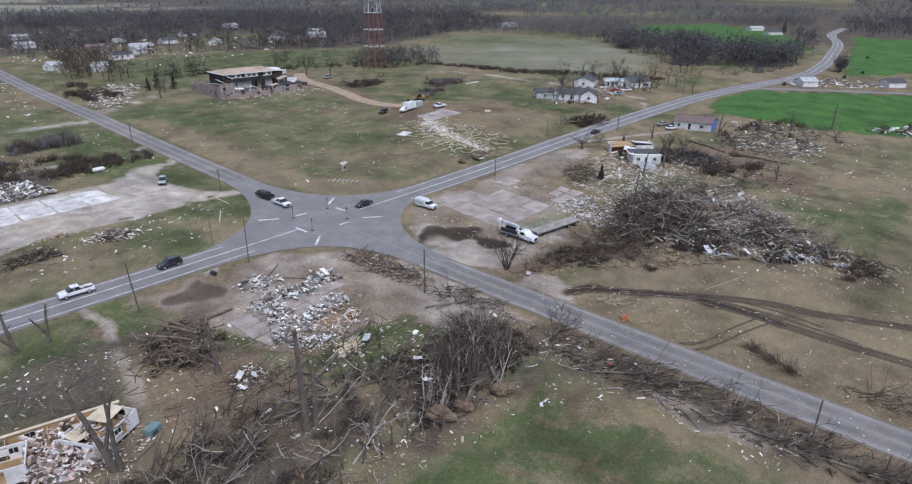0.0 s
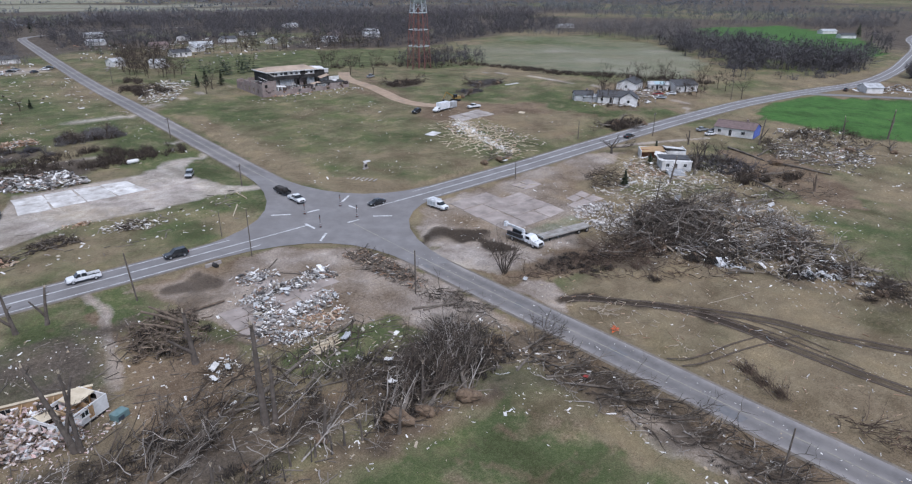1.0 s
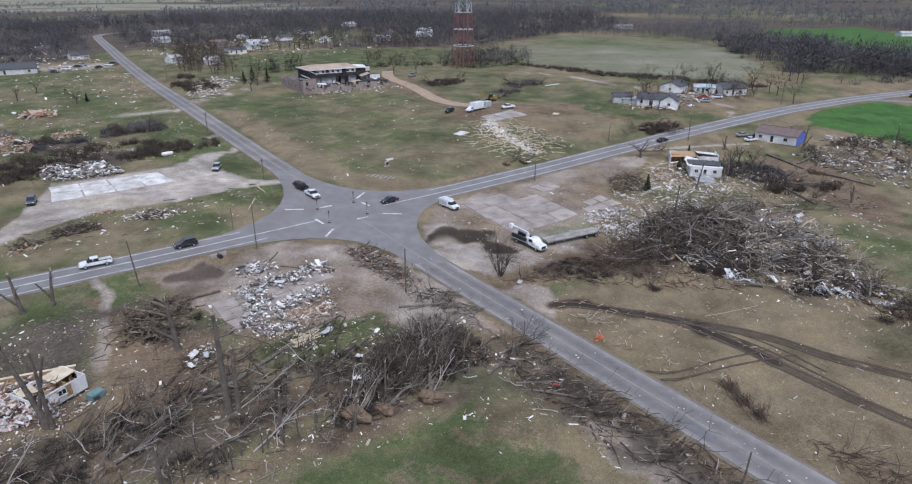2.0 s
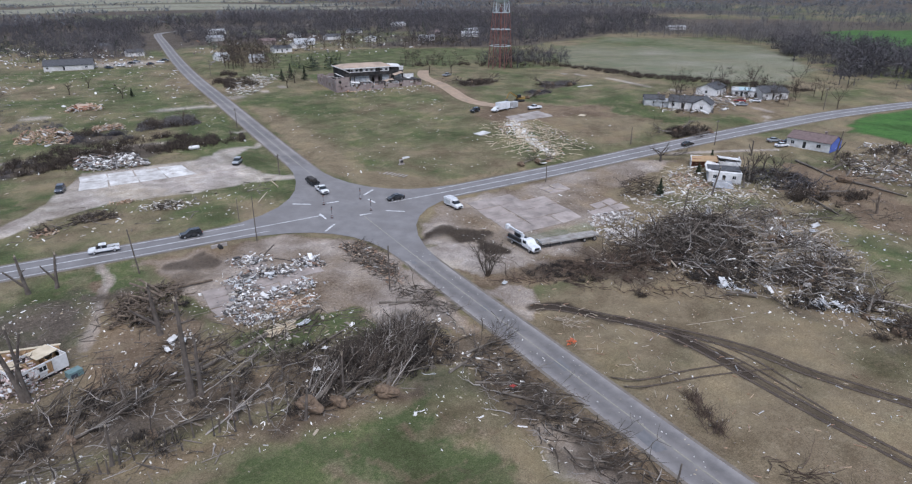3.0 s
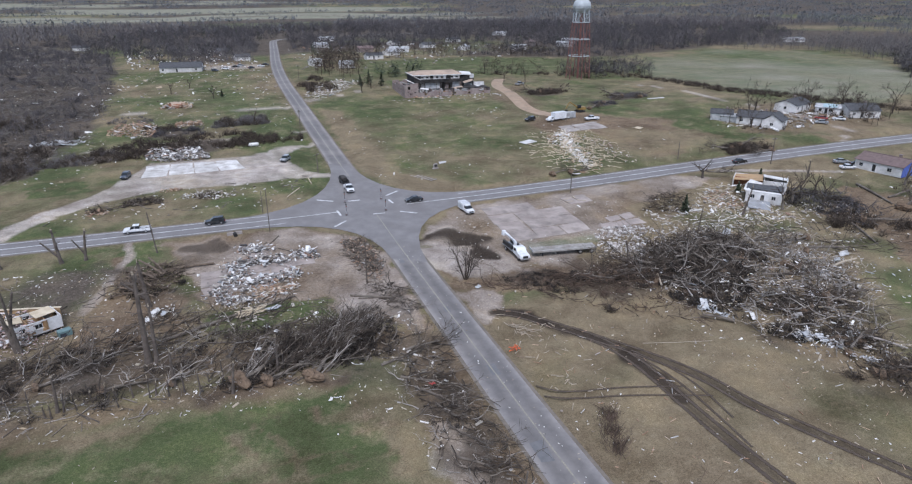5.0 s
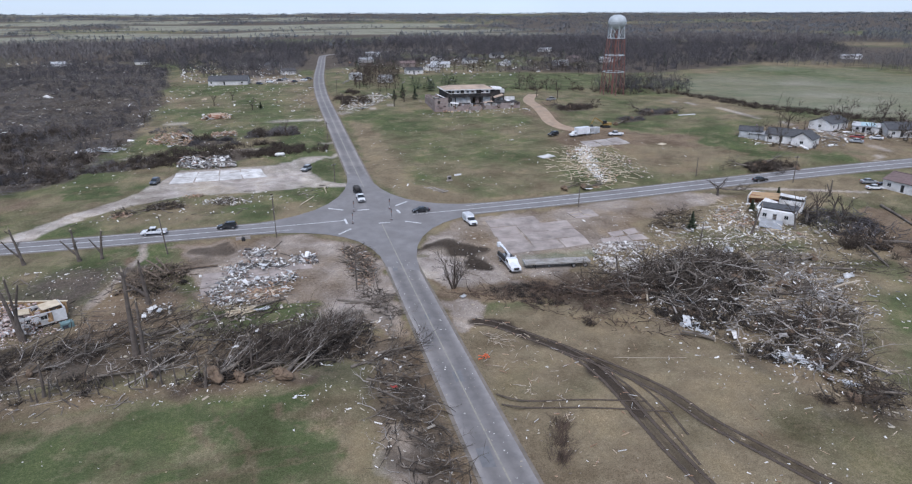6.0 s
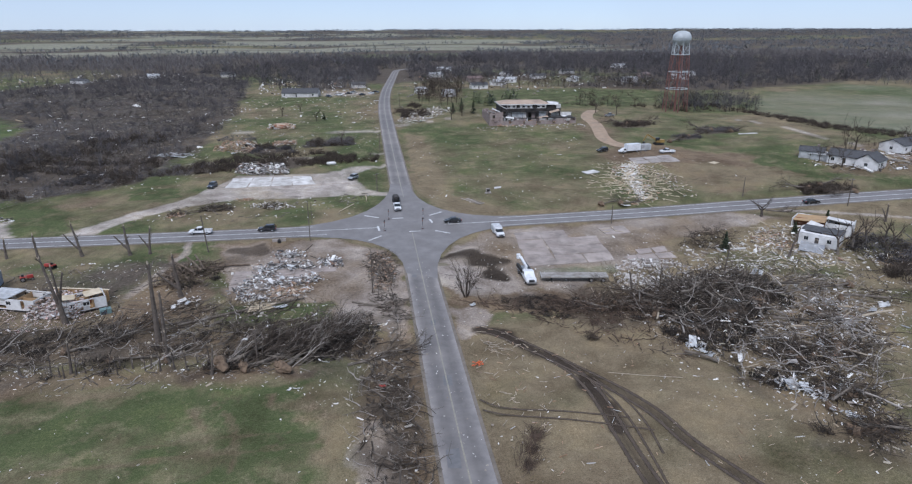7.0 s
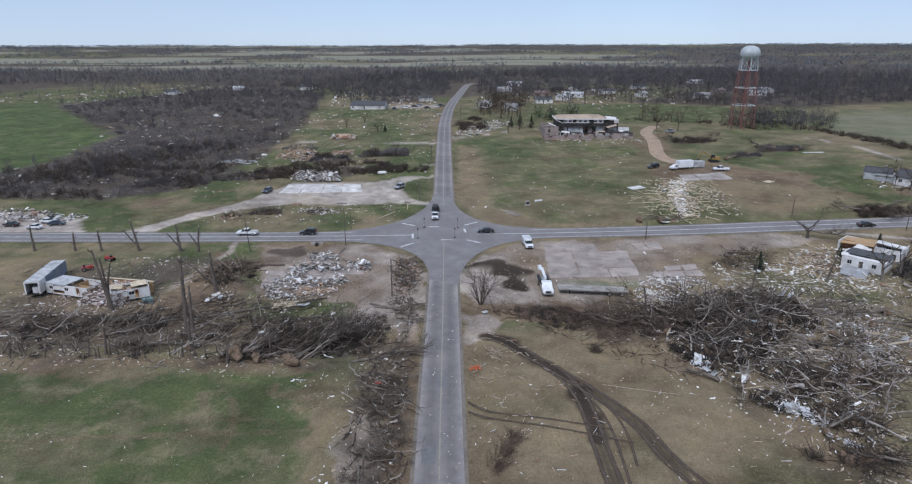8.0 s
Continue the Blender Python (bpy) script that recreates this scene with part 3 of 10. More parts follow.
mud_shade = np.maximum(mud_shade, zone(BRUSH_E, 3, 1.5) * smooth(cloud(X, Y, 8, 71) * 2.2 - 0.35) * 0.5)
# Dark patches painted for the shade among the broken branches of the belt.
mud_shade = np.maximum(mud_shade, zone(BELT, 3, 1.5) * smooth(cloud(X, Y, 7, 73) * 2.2 - 0.15) * 0.55)
GREEN_REAR = [(100, -62), (130, -66), (190, -74), (205, -110), (150, -130), (104, -116)]
green = np.maximum(green, zone(GREEN_REAR, 5, 2) * (0.42 + 0.5 * n_lo))
dirt *= 1 - 0.7 * zone(GREEN_REAR, 5, 2) * (1 - zone(RED_STRIP, 3, 1.2))
GREEN_PATCH = [(-41, -56), (-38, -50.5), (-30, -48.5), (-18, -50), (-19, -57), (-30, -59)]
green = np.maximum(green, zone(GREEN_PATCH, 1.5, 1.0) * 0.85)
dirt *= 1 - 0.85 * zone(GREEN_PATCH, 1.5, 1.0)
gravel *= 1 - 0.85 * zone(GREEN_PATCH, 1.5, 1.0)
leaf *= 1 - 0.6 * zone(GREEN_PATCH, 1.5, 1.0)
leaf *= 1 - 0.85 * zone(DITCH_SOIL, 1.5, 1.2)
ROOT_PITS = [(-40, -76), (-37, -71), (-29, -73), (-22, -74), (-21, -78.5), (-29, -77), (-36, -78)]
dirt = np.maximum(dirt, zone(ROOT_PITS, 1.5, 1.0) * 0.95)
mud_shade = np.maximum(mud_shade, zone(ROOT_PITS, 1.5, 1.0) * (0.4 + 0.4 * n_hi))
mud_shade = np.maximum(mud_shade, zone([(-45, -12), (-37, -13), (-35, -19), (-41, -22), (-47, -17)], 1.5, 1.4) * 0.6)
dirt = np.maximum(dirt, smooth((1.3 - along(X, Y, [(-56.7, -9), (-55.5, -17.7), (-58, -32), (-60, -42)]) + 0.8 * n_hi) / 1.2) * 0.95)
CLAY_YARD = [(84, 116), (90, 140), (100, 152), (112, 150), (104, 128), (100, 108), (94, 92), (86, 92)]
dirt = np.maximum(dirt, zone(CLAY_YARD, 4, 2) * (0.7 + 0.3 * n_mid))
HOUSE_YARD = [(146, 26), (148, 50), (170, 58), (200, 58), (216, 46), (214, 22), (190, 14), (168, 16)]
dirt = np.maximum(dirt, zone(HOUSE_YARD, 4, 2) * (0.5 + 0.4 * n_mid))
green *= 1 - 0.5 * zone(HOUSE_YARD, 4, 2)
SLAB_DIRT = [(78, 62), (82, 76), (106, 78), (116, 64), (134, 52), (122, 40), (106, 47), (84, 49)]
dirt = np.maximum(dirt, zone(SLAB_DIRT, 4, 2) * (0.8 + 0.3 * n_mid))
green *= 1 - 0.8 * zone(SLAB_DIRT, 4, 2)
for cx, cy, rr in ((113, 124, 13), (141, 98, 12), (123, 88, 9), (133, 9, 10), (-29, 111, 13), (-54, 100, 13), (-46, 78, 16), (-78, 70, 12)):
    leaf = np.maximum(leaf, smooth((rr - np.hypot(X - cx, (Y - cy) * 1.3) + 3 * n_mid) / 5) * 0.8)
YARD_DRIVES = [(166, 6), (172, 18), (172, 32), (180, 40), (192, 34), (190, 16), (192, 3)]
dirt = np.maximum(dirt, zone(YARD_DRIVES, 2.5, 1.5) * (0.4 + 0.4 * n_mid))
green *= 1 - 0.6 * zone(YARD_DRIVES, 2.5, 1.5)
HILL_TAN = [(95, 47), (122, 54), (132, 26), (113, 14), (94, 12), (88, 28)]
green *= 1 - 0.5 * zone(HILL_TAN, 5, 2.5)
dirt = np.maximum(dirt, zone(HILL_TAN, 5, 2.5) * (0.35 + 0.5 * n_mid))
HALL_LOT = [(-46, 279), (-10, 272), (-9, 292), (-44, 302)]
gravel = np.maximum(gravel, zone(HALL_LOT, 3, 1) * 0.7)

for line in ([(-33.2, -84.3), (-30.2, -88.8), (-28.3, -93.2), (-28.0, -96.4), (-27.5, -100.7)], [(-36.0, -86.3), (-32.7, -91.4), (-31.1, -95.9), (-30.5, -100.4)], [(-42.1, -94.6), (-31.4, -92.8), (-21.3, -93.4)], [(-90, -100), (-50, -98), (-16, -96)]):
    dirt = np.maximum(dirt, smooth((1.0 - along(X, Y, line) + 0.7 * n_hi) / 0.9) * 0.55)
green = np.maximum(green, zone([(27, -42), (46, -42), (46, -36.5), (28, -36.5)], 1, 0.5) * 0.7)
dirt *= 1 - zone([(27, -42), (46, -42), (46, -36.5), (28, -36.5)], 1, 0.5) * 0.8
SCUFFED = [(-23, -84), (-15, -84.5), (-14, -90), (-17, -93), (-23, -90)]
dirt = np.maximum(dirt, zone(SCUFFED, 2.5, 1.8) * (0.5 + 0.5 * n_hi))
rough_ground = 0.06 * n_hi + 0.10 * n_mid
rough_ground *= smooth((road_d - 5) / 6) * (1 - np.clip(gravel * 1.5, 0, 1)) * (R < 400)
apron_d = np.hypot(X, Y + 3)
rough_ground *= smooth((apron_d - 26) / 8)
for line in TRACKS + LOOPS:
    rough_ground *= smooth((along(X, Y, line) - 1.6) / 2)
Z = heights(X, Y) + rough_ground
Z -= 0.5 * np.exp(-((along(X, Y, ROAD_NS) - 6.2) / 1.3) ** 2) * smooth((np.abs(Y + 4) - 32) / 10) * (R < 400)
Z -= 0.6 * np.exp(-((along(X, Y, ROAD_EW) - 6.8) / 1.4) ** 2) * smooth((X - 20) / 10) * (Y > 0) * (R < 300)

me = bpy.data.meshes.new("ground")
nx, ny = len(gx), len(gy)
idx = np.arange(nx * ny).reshape(ny, nx)
quads = np.stack([idx[:-1, :-1], idx[:-1, 1:], idx[1:, 1:], idx[1:, :-1]], -1).reshape(-1, 4)
me.vertices.add(nx * ny)
me.vertices.foreach_set("co", np.stack([X, Y, Z], -1).astype(np.float32).ravel())
me.loops.add(quads.size)
me.loops.foreach_set("vertex_index", quads.astype(np.int32).ravel())
me.polygons.add(len(quads))
me.polygons.foreach_set("loop_start", np.arange(0, quads.size, 4, dtype=np.int32))
me.polygons.foreach_set("use_smooth", np.ones(len(quads), bool))
me.update(calc_edges=True)
for name, chans in (("cover", (green, dirt, gravel, lush_field)), ("cover_more", (mud_shade, leaf, straw, np.ones_like(X)))):
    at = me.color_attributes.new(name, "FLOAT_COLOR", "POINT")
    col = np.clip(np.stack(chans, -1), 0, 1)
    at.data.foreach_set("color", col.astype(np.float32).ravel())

m, nt, out, geo = fresh("winter_ground")
pos = geo.outputs["Position"]


def cover(name):
    a = nt.nodes.new("ShaderNodeVertexColor")
    a.layer_name = name
    s = nt.nodes.new("ShaderNodeSeparateColor")
    nt.links.new(a.outputs[0], s.inputs[0])
    return (*s.outputs[:3], a.outputs[1])


c1, c2 = cover("cover"), cover("cover_more")
grain = tex_noise(nt, pos, 5.0, 4, 0.75)
fine, mid, big = tex_noise(nt, pos, 1.6, 8, 0.78), tex_noise(nt, pos, 0.35, 5), tex_noise(nt, pos, 0.05, 4)


def breakup(mask, lo=0.3, hi=0.7, amount=0.55):
    """A mask with a frayed border."""
    k = math_n(nt, "MULTIPLY_ADD", fine, amount)
    k.node.inputs[2].default_value = -amount / 2
    k.node.use_clamp = False
    s = nt.nodes.new("ShaderNodeMath")
    s.operation = "ADD"
    nt.links.new(mask, s.inputs[0])
    nt.links.new(k, s.inputs[1])
    return ramp(nt, s.outputs[0], [(lo, (0, 0, 0)), (hi, (1, 1, 1))])


base = ramp(nt, fine, [(0.25, (0.145, 0.112, 0.075)), (0.5, (0.238, 0.196, 0.128)), (0.75, (0.345, 0.293, 0.205))])
base = mixc(nt, ramp(nt, mid, [(0.35, (0, 0, 0)), (0.7, (0.6, 0.6, 0.6))]), base, (0.16, 0.128, 0.082))
grass = ramp(nt, fine, [(0.25, (0.05, 0.064, 0.028)), (0.5, (0.085, 0.108, 0.046)), (0.75, (0.155, 0.164, 0.09))])
lush = mixc(nt, ramp(nt, mid, [(0.3, (0, 0, 0)), (0.7, (1, 1, 1))]), (0.05, 0.13, 0.03), (0.075, 0.165, 0.045))
grass = mixc(nt, c1[3], grass, lush)
col = mixc(nt, breakup(c1[0], 0.2, 0.72), base, grass)
patchy = tex_noise(nt, pos, 0.16, 8, 0.7)
patchy_b = tex_noise(nt, pos, 0.28, 8, 0.72)
worn = math_n(nt, "SUBTRACT", 1.0, math_n(nt, "MULTIPLY", c1[3], 1.4))
col = mixc(nt, math_n(nt, "MULTIPLY", ramp(nt, patchy, [(0.5, (0, 0, 0)), (0.68, (0.75, 0.75, 0.75))]), worn), col, ramp(nt, fine, [(0.3, (0.17, 0.145, 0.088)), (0.7, (0.32, 0.28, 0.185))]))
col = mixc(nt, math_n(nt, "MULTIPLY", ramp(nt, patchy_b, [(0.55, (0, 0, 0)), (0.72, (0.7, 0.7, 0.7))]), worn), col, ramp(nt, fine, [(0.3, (0.075, 0.06, 0.04)), (0.7, (0.14, 0.115, 0.078))]))
soil = ramp(nt, fine, [(0.25, (0.09, 0.064, 0.042)), (0.5, (0.2, 0.154, 0.107)), (0.8, (0.345, 0.287, 0.212))])
soil = mixc(nt, ramp(nt, mid, [(0.4, (0, 0, 0)), (0.7, (0.6, 0.6, 0.6))]), soil, (0.135, 0.092, 0.06))
col = mixc(nt, breakup(c1[1], 0.2, 0.8), col, soil)
stone = ramp(nt, mid, [(0.3, (0.33, 0.293, 0.266)), (0.5, (0.45, 0.408, 0.376)), (0.7, (0.6, 0.56, 0.525))])
stone = mixc(nt, ramp(nt, fine, [(0.3, (0.3, 0.3, 0.3)), (0.7, (0, 0, 0))]), stone, (0.26, 0.23, 0.2))
col = mixc(nt, breakup(c1[2], 0.2, 0.9), col, stone)
litter = ramp(nt, fine, [(0.25, (0.048, 0.04, 0.033)), (0.5, (0.1, 0.084, 0.068)), (0.8, (0.235, 0.202, 0.17))])
col = mixc(nt, breakup(c2[1], 0.2, 0.8), col, litter)
hay = ramp(nt, big, [(0.3, (0.19, 0.2, 0.142)), (0.5, (0.25, 0.252, 0.19)), (0.7, (0.31, 0.285, 0.235))])
col = mixc(nt, ramp(nt, c2[2], [(0.2, (0, 0, 0)), (0.85, (1, 1, 1))]), col, hay)
# Dark tone of wet soil, also used for the shade painted along the belt.
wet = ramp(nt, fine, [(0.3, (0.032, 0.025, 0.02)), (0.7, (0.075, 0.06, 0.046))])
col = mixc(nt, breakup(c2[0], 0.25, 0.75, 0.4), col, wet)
blotch = tex_noise(nt, pos, 0.09, 5, 0.62)
col = mixc(nt, math_n(nt, "SUBTRACT", 1.0, c2[2]), col, ramp(nt, blotch, [(0.34, (0.7, 0.675, 0.655)), (0.5, (1.0, 1.0, 1.0)), (0.66, (1.22, 1.19, 1.12))]), "MULTIPLY")
col = mixc(nt, 1.0, col, ramp(nt, grain, [(0.3, (0.49, 0.475, 0.46)), (0.52, (0.9, 0.88, 0.855)), (0.74, (1.34, 1.29, 1.23))]), "MULTIPLY")
nt.links.new(col, out.inputs["Base Color"])
out.inputs["Roughness"].default_value = 1.0
out.inputs["Specular IOR Level"].default_value = 0.15
b = nt.nodes.new("ShaderNodeBump")
b.inputs["Strength"].default_value, b.inputs["Distance"].default_value = 0.5, 0.25
nt.links.new(fine, b.inputs["Height"])
nt.links.new(b.outputs[0], out.inputs["Normal"])
me.materials.append(m)
ground = tagged(new("ground", me), "storm-torn winter field of dead grass, bare soil and mud", "ground", kind="structure")

# ---------------------------------------------------------------- roads


def resample(line, step):
    """Even points on a rounded line."""
    p = np.array(line, float)
    for _ in range(2):
        q = [p[0]]
        for a, b2 in zip(p, p[1:]):
            q += [a * 0.75 + b2 * 0.25, a * 0.25 + b2 * 0.75]
        p = np.array(q + [p[-1]])
    s = np.r_[0, np.cumsum(np.hypot(*np.diff(p, axis=0).T))]
    t = np.arange(0, s[-1], step)
    return np.stack([np.interp(t, s, p[:, 0]), np.interp(t, s, p[:, 1])], -1)


def ribbon(name, line, left, right, lift, material, step=3.0, cols=4, dash=None):
    """A strip along a line, from left to right of it, laid on the land."""
    p = resample(line, step)
    d = np.gradient(p, axis=0)
    d /= np.hypot(d[:, 0], d[:, 1])[:, None]
    nrm = np.stack([d[:, 1], -d[:, 0]], -1)
    me = bpy.data.meshes.new(name)
    v, f = [], []
    offs = np.linspace(-left, right, cols + 1)
    for k in range(len(p)):
        for o in offs:
            q = p[k] + nrm[k] * o
            v.append((q[0], q[1], land(*q) + lift))
    for k in range(len(p) - 1):
        if dash and not dash(p[k]):
            continue
        for c in range(cols):
            i = k * (cols + 1) + c
            f.append((i, i + 1, i + cols + 2, i + cols + 1))
    me.from_pydata(v, [], f)
    side = np.abs(np.linspace(-1, 1, cols + 1))
    col = np.repeat(np.tile(side, len(p))[:, None], 4, 1)
    me.color_attributes.new("across", "FLOAT_COLOR", "POINT").data.foreach_set("color", col.astype(np.float32).ravel())
    me.materials.append(material)
    return new(name, me)


def sheet(name, poly, lift, material, thick=0.0):
    """A flat plate of that outline on the land."""
    bm = bmesh.new()
    f = bm.faces.new([bm.verts.new((x, y, land(x, y) + lift)) for x, y in poly])
    if f.normal.z < 0 or sum((poly[k][0] * poly[(k + 1) % len(poly)][1] - poly[(k + 1) % len(poly)][0] * poly[k][1]) for k in range(len(poly))) < 0:
        bmesh.ops.reverse_faces(bm, faces=[f])
    if thick:
        r = bmesh.ops.extrude_face_region(bm, geom=bm.faces[:])
        bmesh.ops.translate(bm, verts=[e for e in r["geom"] if isinstance(e, bmesh.types.BMVert)], vec=(0, 0, -thick))
        bmesh.ops.recalc_face_normals(bm, faces=bm.faces[:])
    bmesh.ops.triangulate(bm, faces=[f for f in bm.faces if len(f.verts) > 4])
    me = bpy.data.meshes.new(name)
    bm.to_mesh(me)
    bm.free()
    me.materials.append(material)
    return new(name, me)


def lane_wear(material, bands):
    """Bands worn along the lanes: tone over the way from the middle of the road to its edge."""
    nt = material.node_tree
    out = nt.nodes["Principled BSDF"]
    src = out.inputs["Base Color"].links[0].from_socket
    at = nt.nodes.new("ShaderNodeVertexColor")
    at.layer_name = "across"
    geo = nt.nodes.new("ShaderNodeNewGeometry")
    w = tex_noise(nt, geo.outputs["Position"], 0.7, 5, 0.7)
    k = math_n(nt, "MULTIPLY_ADD", w, 0.3)
    k.node.inputs[2].default_value = -0.15
    k.node.use_clamp = False
    a = nt.nodes.new("ShaderNodeMath")
    a.operation = "ADD"
    nt.links.new(at.outputs[0], a.inputs[0])
    nt.links.new(k, a.inputs[1])
    nt.links.new(mixc(nt, 1.0, src, ramp(nt, a.outputs[0], [(p, (v, v * 0.99, v * 0.98)) for p, v in bands]), "MULTIPLY"), out.inputs["Base Color"])


lane_wear(M_ASPHALT, [(0.0, 1.0), (0.14, 0.86), (0.4, 0.7), (0.62, 0.76), (0.82, 1.0), (1.0, 1.22)])
lane_wear(M_ASPHALT_B, [(0.0, 1.0), (0.25, 0.9), (0.45, 0.98), (0.62, 0.9), (0.9, 1.05)])
SHOULDER_NS = ribbon("shoulder_north_south", ROAD_NS, 3.75, 3.75, 0.04, M_SHOULDER, cols=6)
SHOULDER_EW = ribbon("shoulder_east_west", ROAD_EW, 4.5, 4.5, 0.035, M_SHOULDER, cols=6)
for o in (SHOULDER_NS, SHOULDER_EW):
    tagged(o, "dusty gravel shoulder beside the asphalt road", "shoulder", kind="structure")
tagged(ribbon("road_north_south", ROAD_NS, 3.2, 3.2, 0.075, M_ASPHALT, cols=16), "worn grey two-lane country road with faded centre line", "road", kind="structure")
tagged(ribbon("road_east_west", ROAD_EW, 3.9, 3.9, 0.07, M_ASPHALT_B, cols=12), "grey two-lane highway with white edge lines", "road", kind="structure")
tagged(ribbon("road_side_street", SIDE_STREET, 2.6, 2.6, 0.06, M_ASPHALT_B, cols=4), "narrow grey side street between the green fields", "road", kind="structure")


def fillet(a, corner, b, n=9):
    """Points on a bend from a to b that hugs the corner."""
    a, c, b = Vector(a), Vector(corner), Vector(b)
    return [tuple((a * (1 - t) ** 2 + c * 2 * t * (1 - t) + b * t * t)) for t in (k / (n - 1) for k in range(n))]


APRON = fillet((-2.6, -36), (-3.0, -8.6), (-32, -8.3)) + fillet((-34, -0.3), (-5.4, 3.6), (-4.4, 42)) + fillet((1.9, 40), (2.8, 2.9), (31, 2.8)) + fillet((34, -5.2), (5.2, -6.2), (4.1, -40))
bm = bmesh.new()
ring = [bm.verts.new((x, y, 0)) for x, y in APRON]
hub = bm.verts.new((0, -2, 0))
for k in range(len(ring)):
    bm.faces.new((ring[k], hub, ring[(k + 1) % len(ring)]))
bmesh.ops.subdivide_edges(bm, edges=bm.edges[:], cuts=5, use_grid_fill=True)
for v in bm.verts:
    v.co.z = land(v.co.x, v.co.y) + 0.085
bmesh.ops.recalc_face_normals(bm, faces=bm.faces[:])
me = bpy.data.meshes.new("crossroads")
bm.to_mesh(me)
bm.free()
me.color_attributes.new("across", "FLOAT_COLOR", "POINT").data.foreach_set("color", np.full(len(me.vertices) * 4, 0.45, np.float32))
me.materials.append(M_ASPHALT_B)
tagged(new("road_crossing", me), "open grey asphalt crossroads with wide flared corners", "road", kind="structure")

# painted lines
for name, line, off, w, test, ma in (
        ("edge_line_south", ROAD_EW, 3.35, 0.2, lambda p: p[0] < -24 or p[0] > 22, M_LINE),
        ("edge_line_north", ROAD_EW, -3.35, 0.2, lambda p: p[0] < -27 or p[0] > 24, M_LINE),
        ("centre_line_highway", ROAD_EW, -0.12, 0.3, lambda p: p[0] < -9 or p[0] > 8, M_LINE),
        ("centre_line_country_road", ROAD_NS, 0.0, 0.22, lambda p: p[1] < -10 or p[1] > 24, M_YELLOW)):
    o = ribbon(name, line, -off + w / 2, off + w / 2, 0.10, ma, 2.0, 1, test)
    tagged(o, "faded painted line on the asphalt", "road marking", kind="structure")


def bar(name, a, b, w, material=M_LINE):
    a, b = Vector(a), Vector(b)
    d = (b - a).normalized()
    s = Vector((-d.y, d.x)) * w / 2
    return tagged(sheet(name, [tuple(a - s), tuple(b - s), tuple(b + s), tuple(a + s)], 0.105, material), "white painted bar on the asphalt", "road marking", kind="structure")


for a, b2 in (((-12.6, 8.1), (-8.6, 5.7)), ((6.0, 6.1), (9.8, 9.0)), ((-11.2, -13.1), (-7.9, -9.8)), ((-8.8, -1.8), (-8.5, -5.8)), ((-0.5, -7.2), (2.5, -7.2)), ((6.5, -7.3), (10.3, -9.9)), ((-4.8, 4.6), (-1.6, 4.6)), ((5.8, 2.6), (6.3, -0.6))):
    bar("stop_bar", a, b2, 0.55)
# tar patches and dust on the carriageway
for k in range(5):
    y = -100 + k * 21 + RND.uniform(-4, 4)
    x = np.interp(y, [q[1] for q in ROAD_NS], [q[0] for q in ROAD_NS]) + RND.uniform(-2, 2)
    s = RND.uniform(0.5, 1.2)
    tagged(sheet("tar_patch", [(x - s, y - 2 * s), (x + 0.8 * s, y - 2.3 * s), (x + s, y + 2 * s), (x - 0.9 * s, y + 1.8 * s)], 0.082, M_TAR), "dark tar patch on the asphalt", "tar patch", kind="structure")

# ruts pressed into the wet field: frayed at both sides
m, nt, out, geo = fresh("churned_mud")
at = nt.nodes.new("ShaderNodeVertexColor")
at.layer_name = "across"
rag = math_n(nt, "MULTIPLY", tex_noise(nt, geo.outputs["Position"], 2.2, 6, 0.7), 0.9)
shade = ramp(nt, tex_noise(nt, geo.outputs["Position"], 1.1, 6, 0.7), [(0.3, (0.04, 0.029, 0.021)), (0.7, (0.105, 0.078, 0.056))])
nt.links.new(shade, out.inputs["Base Color"])
out.inputs["Roughness"].default_value = 0.9
rim = math_n(nt, "SUBTRACT", 1.25, at.outputs[0])
nt.links.new(ramp(nt, math_n(nt, "SUBTRACT", rim, rag), [(0.12, (0, 0, 0)), (0.5, (1, 1, 1))]), out.inputs["Alpha"])
M_RUT = m
rut_lift = 0.036
for k, line in enumerate(TRACKS + LOOPS):
    for side in ((-0.9, 0.9) if k < 2 else (0.0,)):
        w = (0.6, 0.58, 0.36, 0.34, 0.34, 0.34)[k]
        rut_lift += 0.006
        tagged(ribbon("tyre_rut", line, -side + w, side + w, rut_lift, M_RUT, 1.0, 4), "dark wet tyre rut in the brown field", "tyre rut", kind="structure")

# concrete floors of vanished buildings, slab by slab


def jog(p, k=0.35):
    return (p[0] + RND.uniform(-k, k), p[1] + RND.uniform(-k, k))


